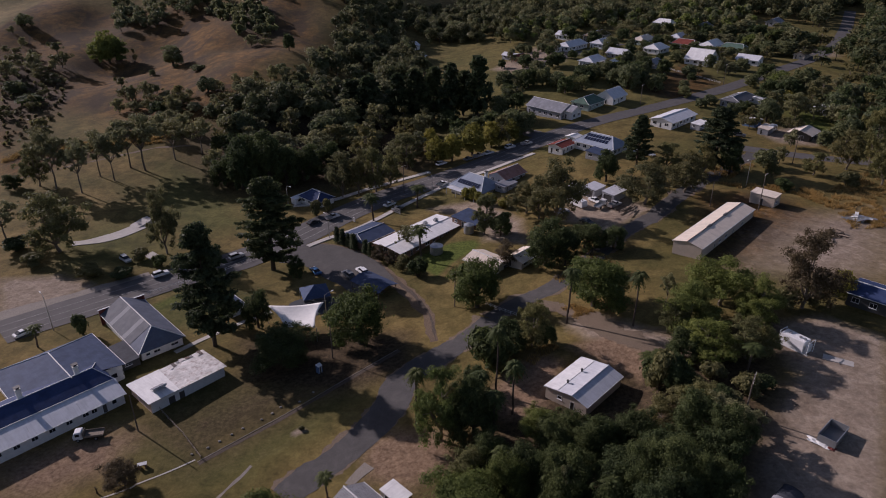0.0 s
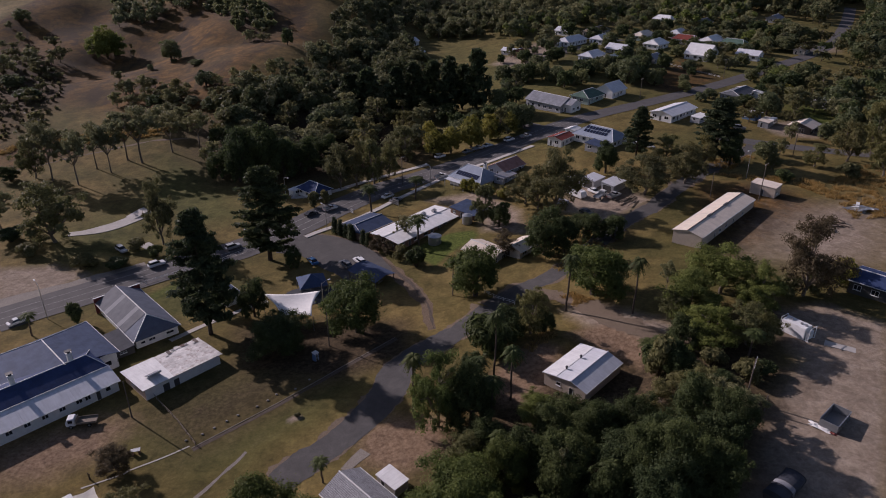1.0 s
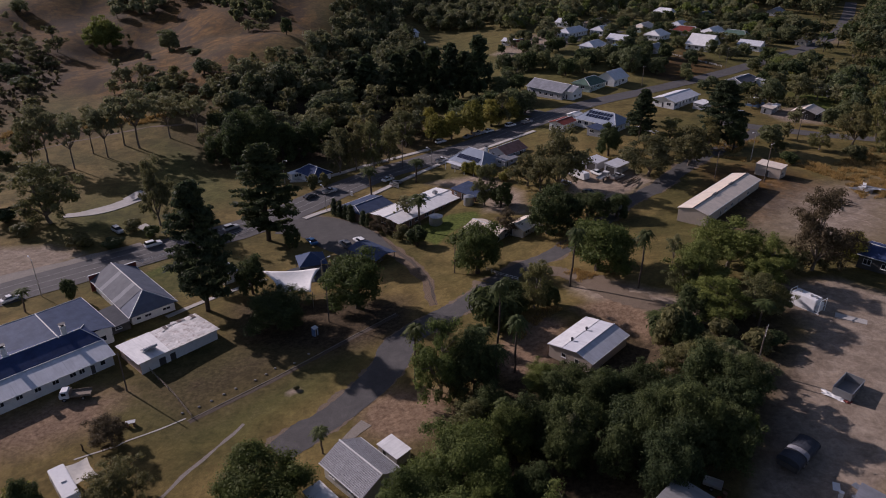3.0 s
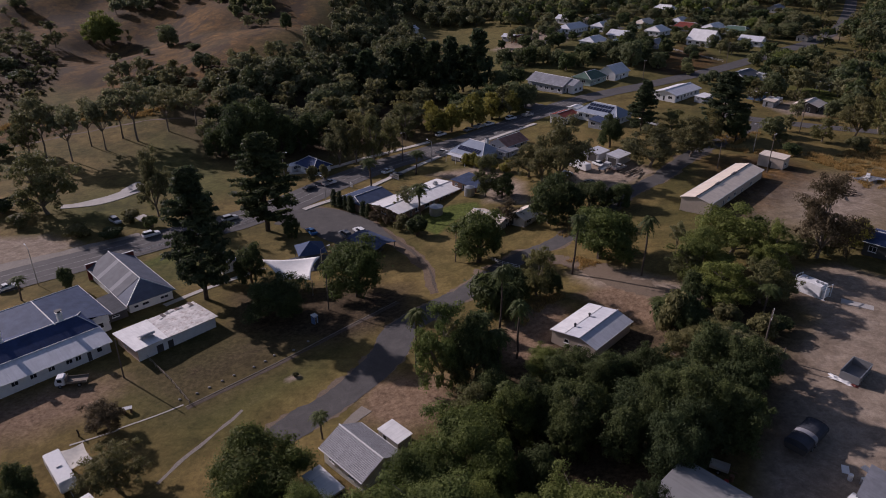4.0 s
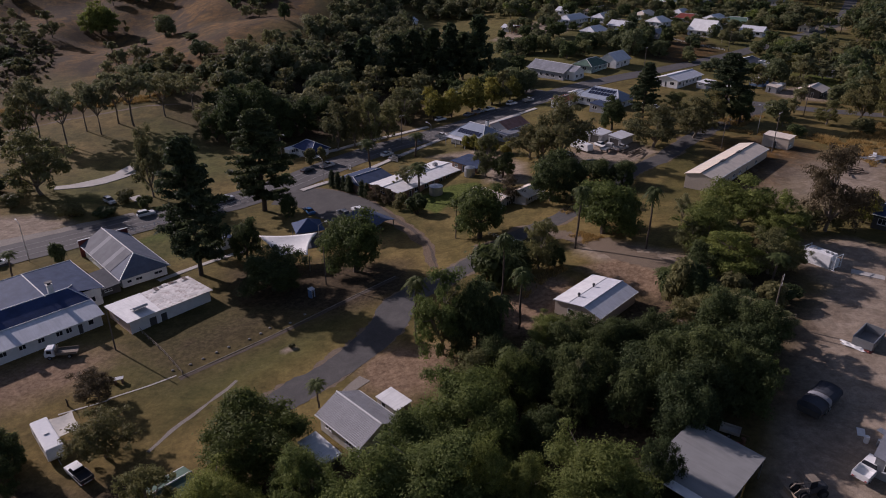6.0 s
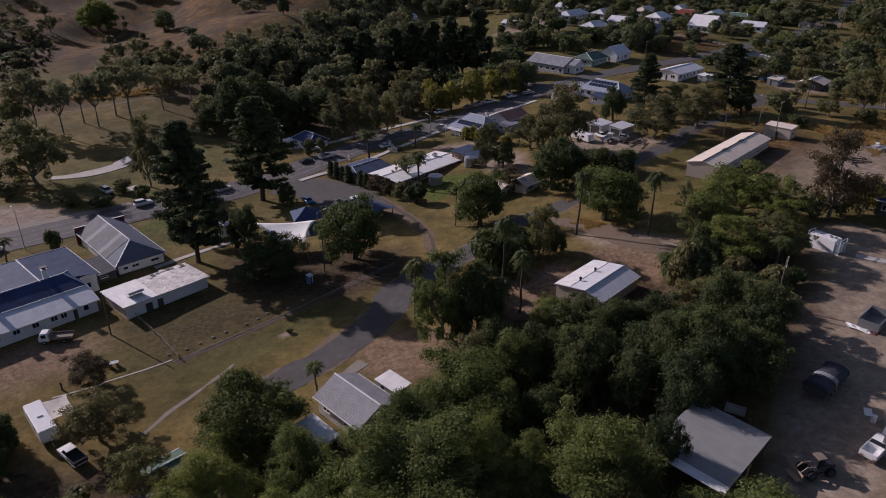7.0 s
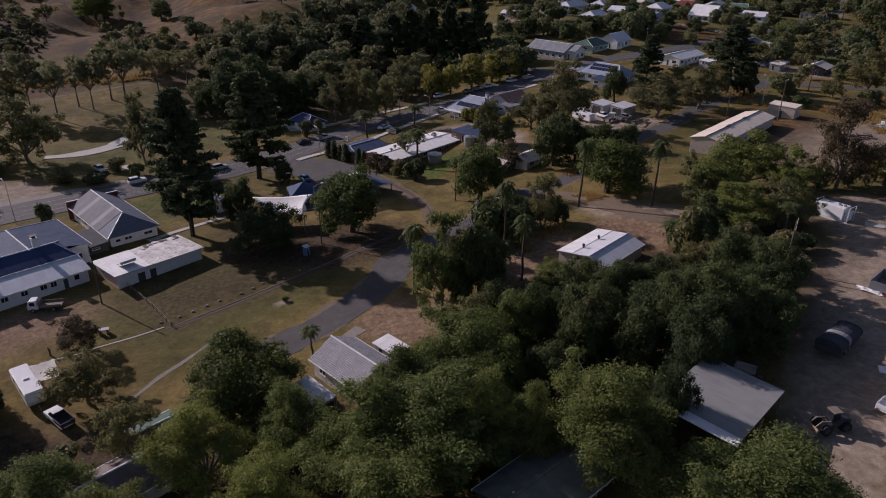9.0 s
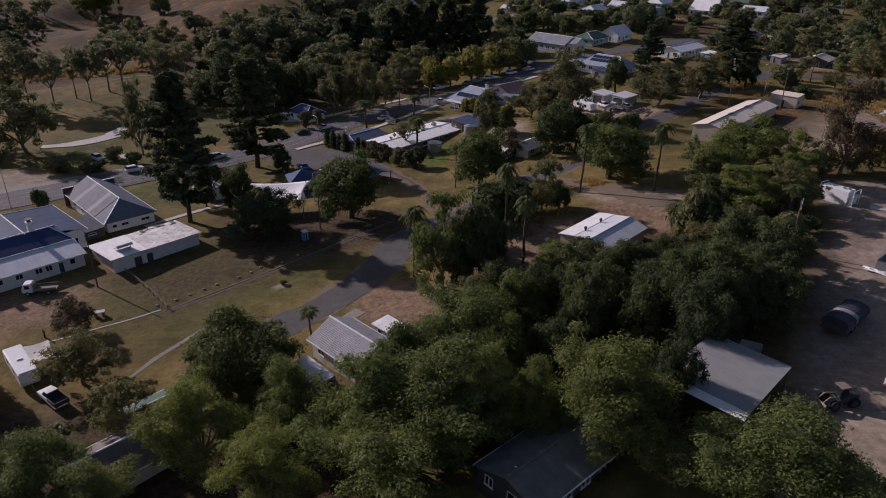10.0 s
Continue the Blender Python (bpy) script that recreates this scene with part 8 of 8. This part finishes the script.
# ---- poles ----
def pole(x, y, h, arm=0, yaw=45, lamp=False, label="grey timber power pole with cross-arms"):
    ob = thing("street_lamp" if lamp else "power_pole", label, "street lamp" if lamp else "power pole", x, y, None, yaw)
    bm = bmesh.new()
    tube(bm, (0, 0, -0.8), (0, 0, h), 0.15 if not lamp else 0.1, 0.1 if not lamp else 0.07, 8)
    part("shaft", bm, "pole" if not lamp else "steel", ob)
    for k in range(arm):
        bm = bmesh.new()
        box(bm, -1.1, 1.1, -0.16, -0.06, h - 0.5 - k * 0.9, h - 0.36 - k * 0.9)
        c = part("cross_arm", bm, "timber", ob)
        for dx in (-1.0, -0.4, 0.4, 1.0):
            bm = bmesh.new()
            tube(bm, (dx, -0.11, h - 0.36 - k * 0.9), (dx, -0.11, h - 0.16 - k * 0.9), 0.05, n=6)
            part("insulator", bm, "trim", c)
    if lamp:
        bm = bmesh.new()
        limb(bm, [(0, 0, h - 0.2), (0.9, 0, h + 0.25), (2.0, 0, h + 0.35)], 0.05, 0.04, 5)
        a = part("arm", bm, "steel", ob)
        bm = bmesh.new()
        box(bm, 1.8, 2.5, -0.14, 0.14, h + 0.27, h + 0.42)
        part("lamp_head", bm, "trim", a)
    return ob


lampword = "grey steel street lamp with short curved arm"
for x, y, h, arm, yaw, lamp in ((-95.7, 139.6, 9.6, 0, 135, True), (-36.0, 191.5, 7.6, 0, 130, True), (-14.4, 225.3, 10.5, 1, 45, False), (2.5, 141.6, 9.6, 1, 40, False), (-24.8, 124.0, 8.6, 0, 40, False),
                                (-29.2, 142.7, 6.4, 0, 40, True), (91.3, 181.8, 11.3, 1, 45, False), (96.0, 202.3, 8.8, 0, 220, True), (-59.4, 102.1, 8.6, 0, 45, False), (51.7, 92.0, 8.6, 2, 60, False), (78.8, 186.0, 7.6, 0, 45, False),
                                (121.4, 225.2, 10.0, 1, 45, False), (-4.3, 220.4, 7.3, 0, 135, True), (89.5, 306.8, 9.0, 1, 45, False), (138.9, 338.7, 10.0, 1, 45, False), (-54.2, 217.2, 8.4, 0, 320, True), (53.4, 88.9, 3.4, 0, 0, False)):
    pole(x, y, h, arm, yaw, lamp, lampword if lamp else "grey timber power pole with cross-arms" if arm else "plain dark timber pole")


# ---- fences and rails ----
def fence(pts, h, gap, mat, label, rails=2, name="fence"):
    ob = thing(name, label, "fence", pts[0][0], pts[0][1], 0)
    o = Vector((pts[0][0], pts[0][1], 0))
    spots = []
    for (ax, ay), (bx, by) in zip(pts, pts[1:]):
        n = max(1, round(math.hypot(bx - ax, by - ay) / gap))
        spots += [(ax + (bx - ax) * i / n, ay + (by - ay) * i / n) for i in range(n)]
    spots.append(pts[-1])
    tops = []
    for x, y in spots:
        z = ground_z(x, y)
        bm = bmesh.new()
        box(bm, x - o.x - 0.05, x - o.x + 0.05, y - o.y - 0.05, y - o.y + 0.05, z - 0.4, z + h)
        part("post", bm, mat, ob)
        tops.append(Vector((x, y, z)) - o)
    for k in range(rails):
        hh = h * (0.92 - 0.45 * k)
        for a, b in zip(tops, tops[1:]):
            bm = bmesh.new()
            tube(bm, a + Vector((0, 0, hh)), b + Vector((0, 0, hh)), 0.04, n=4)
            part("rail", bm, mat, ob)
    return ob


fence(RAIL, 1.1, 2.6, "rail", "white post-and-rail fence along the street")
fence(FENCE, 0.9, 2.2, "timber", "weathered grey rail fence down the slope")
fence([(21.3, 157.9), (24.0, 159.4), (26.5, 161.1)], 1.1, 0.9, "rail", "short white picket fence beside the garage")
fence([(-50.0, 224.5), (-55.5, 217.0)], 1.0, 1.8, "timber", "low timber fence beside the cottage")
fence([(121, 368), (131, 351), (138, 341)], 1.0, 3.0, "rail", "white rail fence below the far houses")
fence([(10.0, 140.5), (13.0, 136.5), (16.5, 133.0)], 0.9, 1.6, "rail", "white rail barrier beside the lane")
for x, y in ((-44.1, 96.8), (-42.4, 98.4), (-40.6, 100.2), (-38.9, 101.8), (-35.8, 104.1), (-34.1, 105.8), (-32.8, 107.6), (-29.3, 109.0), (-46.6, 95.2), (-27.0, 111.8)):
    bm = bmesh.new()
    bmesh.ops.create_icosphere(bm, subdivisions=2, radius=0.24)
    rnd = random.Random(int(x * 10))
    for v in bm.verts:
        v.co = Vector((v.co.x * 1.2, v.co.y, v.co.z * 0.7)) * rnd.uniform(0.85, 1.12)
    o = bm_object("boulder", bm, "stone")
    o.matrix_basis = pose(x, y, ground_z(x, y) + 0.12)
    tagged(o, "small grey boulder along the grass edge", "boulder", "boulders along the edge")

# ---- signs by the motel ----
def board(x, y, yaw, w, h, z0, mat, label):
    """A sign board on two posts, its writing too far off to read."""
    ob = thing("sign_board", label, "sign", x, y, None, yaw)
    bm = bmesh.new()
    box(bm, -w / 2, w / 2, -0.06, 0.06, z0, z0 + h)
    pan = part("panel", bm, mat, ob)
    for k in range(2):
        bm = bmesh.new()
        box(bm, -w * 0.38, w * (0.38 - 0.2 * k), -0.075, -0.06, z0 + h * (0.62 - 0.34 * k), z0 + h * (0.76 - 0.34 * k))
        part("lettering_bar", bm, "dark_trim", pan)
    for q in (-1, 1):
        bm = bmesh.new()
        tube(bm, (q * w * 0.44, 0.1, -0.4), (q * w * 0.44, 0.1, z0 + h), 0.06)
        part("post", bm, "steel", ob)


# Two grey panels: shade on the white boards is put into their colour
board(-15.6, 206.6, -43, 2.8, 1.7, 0.4, "mid_grey_roof", "white sign board before the motel")
board(-17.4, 210.6, -43, 1.3, 0.9, 2.6, "mid_grey_roof", "small white sign on tall posts by the street")
board(-29.6, 203.0, -43, 1.0, 1.4, 0.2, "trim", "small white upright sign beside the kerb")
board(-60.5, 188.0, -43, 0.7, 0.7, 1.8, "trim", "small white road sign beside the park")

# ---- playground ----
sail = thing("shade_sail", "large white shade sail stretched between posts", "shade sail", -35.5, 136.6)
gz = ground_z(-35.5, 136.6)
corners = [Vector((-7.5, 4.4, 4.6)), Vector((-1.6, -4.0, 3.4)), Vector((5.8, -5.2, 4.4)), Vector((6.2, 5.0, 5.2))]
n = 14
vs, fs = [], []
for j in range(n + 1):
    for i in range(n + 1):
        u, v = i / n, j / n
        p = corners[0].lerp(corners[3], u).lerp(corners[1].lerp(corners[2], u), v)
        pinch = 0.16 * (math.sin(math.pi * u) * abs(2 * v - 1) ** 2 + 0)
        q = 0.16 * math.sin(math.pi * v) * abs(2 * u - 1) ** 2
        c = (corners[0] + corners[1] + corners[2] + corners[3]) / 4
        p = p.lerp(c, pinch + q)
        p.z -= 0.5 * math.sin(math.pi * u) * math.sin(math.pi * v)
        vs.append(p)
for j in range(n):
    for i in range(n):
        a = j * (n + 1) + i
        fs.append((a, a + 1, a + n + 2, a + n + 1))
cl = mesh_object("cloth", vs, fs, "sail", sail)
for p in cl.data.polygons:
    p.use_smooth = True
sol_mod = cl.modifiers.new("thick", "SOLIDIFY")
sol_mod.thickness = 0.03
for c in corners:
    bm = bmesh.new()
    tube(bm, (c.x * 1.04, c.y * 1.04, -0.8), (c.x * 1.06, c.y * 1.06, c.z + 0.2), 0.09, n=8)
    part("post", bm, "steel", sail)
umb = thing("shade_umbrella", "navy pyramid shade canopy over the playground", "shade canopy", -33.4, 151.6, None, 20)
for k in range(4):
    a0, a1 = radians(45 + 90 * k), radians(135 + 90 * k)
    bm = bmesh.new()
    slab(bm, [(5 * math.cos(a0), 5 * math.sin(a0), 2.8), (5 * math.cos(a1), 5 * math.sin(a1), 2.8), (0, 0, 5.0)], 0.04)
    part("canopy_panel", bm, "blue_cloth", umb)
    bm = bmesh.new()
    tube(bm, (4.9 * math.cos(a0), 4.9 * math.sin(a0), -0.5), (4.9 * math.cos(a0), 4.9 * math.sin(a0), 2.85), 0.07)
    part("post", bm, "steel", umb)
pl = thing("play_platform", "round pale spinning platform on the playground", "play equipment", -35.6, 147.6)
bm = bmesh.new()
tube(bm, (0, 0, 0.1), (0, 0, 0.45), 1.1, 1.0, 18)
part("disc", bm, "sand_stone", pl)
bm = bmesh.new()
tube(bm, (0, 0, 0.45), (0, 0, 1.2), 0.06)
part("handle", bm, "steel", pl)
sh = thing("picnic_shelter", "open picnic shelter with dark blue metal roof", "shelter", -18.6, 155.4, None, -41)
for s in (-1, 1):
    bm = bmesh.new()
    slab(bm, [(-5.4, s * 3.6, 2.5), (5.4, s * 3.6, 2.5), (5.4, 0, 3.3), (-5.4, 0, 3.3)], 0.08)
    part("roof", bm, "blue_roof", sh)
for px in (-5.0, 0, 5.0):
    for py in (-3.2, 3.2):
        bm = bmesh.new()
        box(bm, px - 0.08, px + 0.08, py - 0.08, py + 0.08, -0.4, 2.55)
        part("post", bm, "timber", sh)
for px in (-2.6, 2.6):
    tb = thing("picnic_table", "grey timber picnic table with benches under the shelter", "picnic table", -18.6 + px * 0.75, 155.4 - px * 0.66, None, -41)
    bm = bmesh.new()
    box(bm, -0.95, 0.95, -0.38, 0.38, 0.7, 0.77)
    part("tabletop", bm, "timber", tb)
    for s in (-1, 1):
        bm = bmesh.new()
        box(bm, -0.95, 0.95, s * 0.75 - 0.14, s * 0.75 + 0.14, 0.42, 0.47)
        part("bench", bm, "timber", tb)
        bm = bmesh.new()
        box(bm, s * 0.7 - 0.05, s * 0.7 + 0.05, -0.8, 0.8, 0.0, 0.42)
        box(bm, s * 0.7 - 0.04, s * 0.7 + 0.04, -0.05, 0.05, 0.42, 0.7)
        part("leg", bm, "timber", tb)
house("park_kiosk", "small park building with grey ribbed roof among trees", "building", -54.2, 148.2, -46, 6.5, 4.5, 2.6, 0.9, "blue_roof", "white_wall", "gable", 0.4)
house("toilet_booth", "narrow pale blue booth standing on dry grass", "booth", -26.9, 118.9, 47, 1.0, 1.0, 2.0, 0.1, "white_roof", "blue_wall", "skillion", 0.06, openings=[("s", 0.2, 0.8, 0.05, 1.75, True)])

# ---- small things on the grass and in the yards ----
bb = thing("barbecue", "steel-topped barbecue on dark brick legs", "barbecue", -54.5, 92.2, None, 20)
bm = bmesh.new()
box(bm, -0.8, 0.8, -0.45, 0.45, 0.85, 0.95)
part("hotplate", bm, "steel", bb)
for s in (-0.55, 0.55):
    bm = bmesh.new()
    box(bm, s - 0.15, s + 0.15, -0.4, 0.4, -0.2, 0.85)
    part("leg", bm, "brick_wall", bb)
bm = bmesh.new()
limb(bm, [(0, 0, -0.3), (0.05, 0.02, 0.7), (-0.1, 0.05, 1.4)], 0.16, 0.09, 7)
limb(bm, [(0.03, 0, 0.8), (0.3, 0.1, 1.15)], 0.08, 0.05, 5)
o = bm_object("dead_stump", bm, "dark_bark")
o.matrix_basis = pose(-60.1, 86.3, ground_z(-60.1, 86.3))
tagged(o, "short dead tree stump beside the edging", "stump")
rnd = random.Random(12)
for cx, cy, n, ln, mat, name, label in ((115.7, 173.3, 16, 5.0, "steel", "metal_sheet", "pale metal sheet lying on a scrap heap"), (54.6, 187.0, 9, 6.0, "timber", "timber_beam", "weathered timber beam stacked on dry ground"),
                                        (103.1, 164.0, 10, 3.5, "dark_bark", "log", "dark log in a heap on bare dirt"), (53.5, 65.2, 5, 1.6, "steel", "metal_sheet", "pale metal sheet lying in the yard")):
    for k in range(n):
        bm = bmesh.new()
        l2 = ln * rnd.uniform(0.6, 1.1) / 2
        if mat == "steel":
            box(bm, -l2, l2, -0.45, 0.45, 0, 0.04)
        elif mat == "timber":
            box(bm, -l2, l2, -0.14, 0.14, 0, 0.22)
        else:
            tube(bm, (-l2, 0, 0.18), (l2, 0, 0.18), 0.2, 0.14, 8)
        o = bm_object(name, bm, "white_wall" if mat == "steel" and k % 3 == 0 else mat)
        x, y = cx + rnd.gauss(0, 1.6), cy + rnd.gauss(0, 1.6)
        o.matrix_basis = pose(x, y, ground_z(x, y) + 0.06 * k, rnd.uniform(-6, 6), rnd.uniform(-5, 5), (45 if mat == "timber" else rnd.uniform(0, 180)) + rnd.uniform(-12, 12))
        tagged(o, label, name.replace("_", " "), name.replace("_", " ") + " heap")
for x, y, key, label in ((51.2, 64.6, "car_white", "white plastic drum in the yard"), (52.3, 63.8, "steel", "grey steel drum in the yard"), (60.9, 57.8, "orange", "orange plastic drum at the yard edge"), (36.0, 65.4, "car_red", "red steel drum beside the shelter"), (37.0, 66.1, "rust", "rusty steel drum beside the shelter"), (-12.0, 190.0, "trim", "pale drum beside the motel")):
    bm = bmesh.new()
    tube(bm, (0, 0, 0), (0, 0, 0.9), 0.3, n=14)
    tube(bm, (0, 0, 0.28), (0, 0, 0.32), 0.315, n=14)
    tube(bm, (0, 0, 0.58), (0, 0, 0.62), 0.315, n=14)
    o = bm_object("drum", bm, key)
    o.matrix_basis = pose(x, y, ground_z(x, y))
    tagged(o, label, "drum")
tr = thing("box_trailer", "small rusty box trailer beside the shelter", "trailer", 36.2, 68.2, None, -30)
bm = bmesh.new()
for a in ((-1.2, 1.2, -0.75, 0.75, 0.5, 0.56), (-1.2, 1.2, -0.77, -0.72, 0.56, 0.95), (-1.2, 1.2, 0.72, 0.77, 0.56, 0.95), (-1.22, -1.17, -0.72, 0.72, 0.56, 0.95), (1.17, 1.22, -0.72, 0.72, 0.56, 0.95)):
    box(bm, *a)
part("tray", bm, "cream_wall", tr)
bm = bmesh.new()
tube(bm, (1.2, 0, 0.5), (2.3, 0, 0.45), 0.05)
part("drawbar", bm, "rust", tr)
for s in (-0.88, 0.88):
    wheel(tr, 0, s, 0.3, 0.18)


# concrete ramp at the end of the park path, and a slab under trees
rp = thing("skate_ramp", "low pale concrete ramp at the end of the park path", "ramp", -100.6, 206.0, None, 52)
bm = bmesh.new()
v = [bm.verts.new(p) for p in ((-3.4, -2.2, 0.1), (1.6, -2.2, 1.2), (3.0, -2.2, 1.2), (3.0, -2.2, -0.4), (-3.4, -2.2, -0.4))]
w = [bm.verts.new((p.co.x, 2.2, p.co.z)) for p in v]
bm.faces.new(v)
bm.faces.new(w[::-1])
for i in range(5):
    bm.faces.new((v[i], w[i], w[(i + 1) % 5], v[(i + 1) % 5]))
part("ramp_body", bm, "concrete", rp)
bm = bmesh.new()
tube(bm, (1.6, -2.2, 1.22), (1.6, 2.2, 1.22), 0.05)
part("coping_pipe", bm, "steel", rp)
bm = bmesh.new()
box(bm, -2.2, 2.2, -1.6, 1.6, -0.3, 0.08)
o = bm_object("picnic_slab", bm, "concrete")
o.matrix_basis = pose(-88.4, 182.2, ground_z(-88.4, 182.2) + 0.05, 0, 0, -40)
tagged(o, "small square concrete slab on the park grass", "slab")
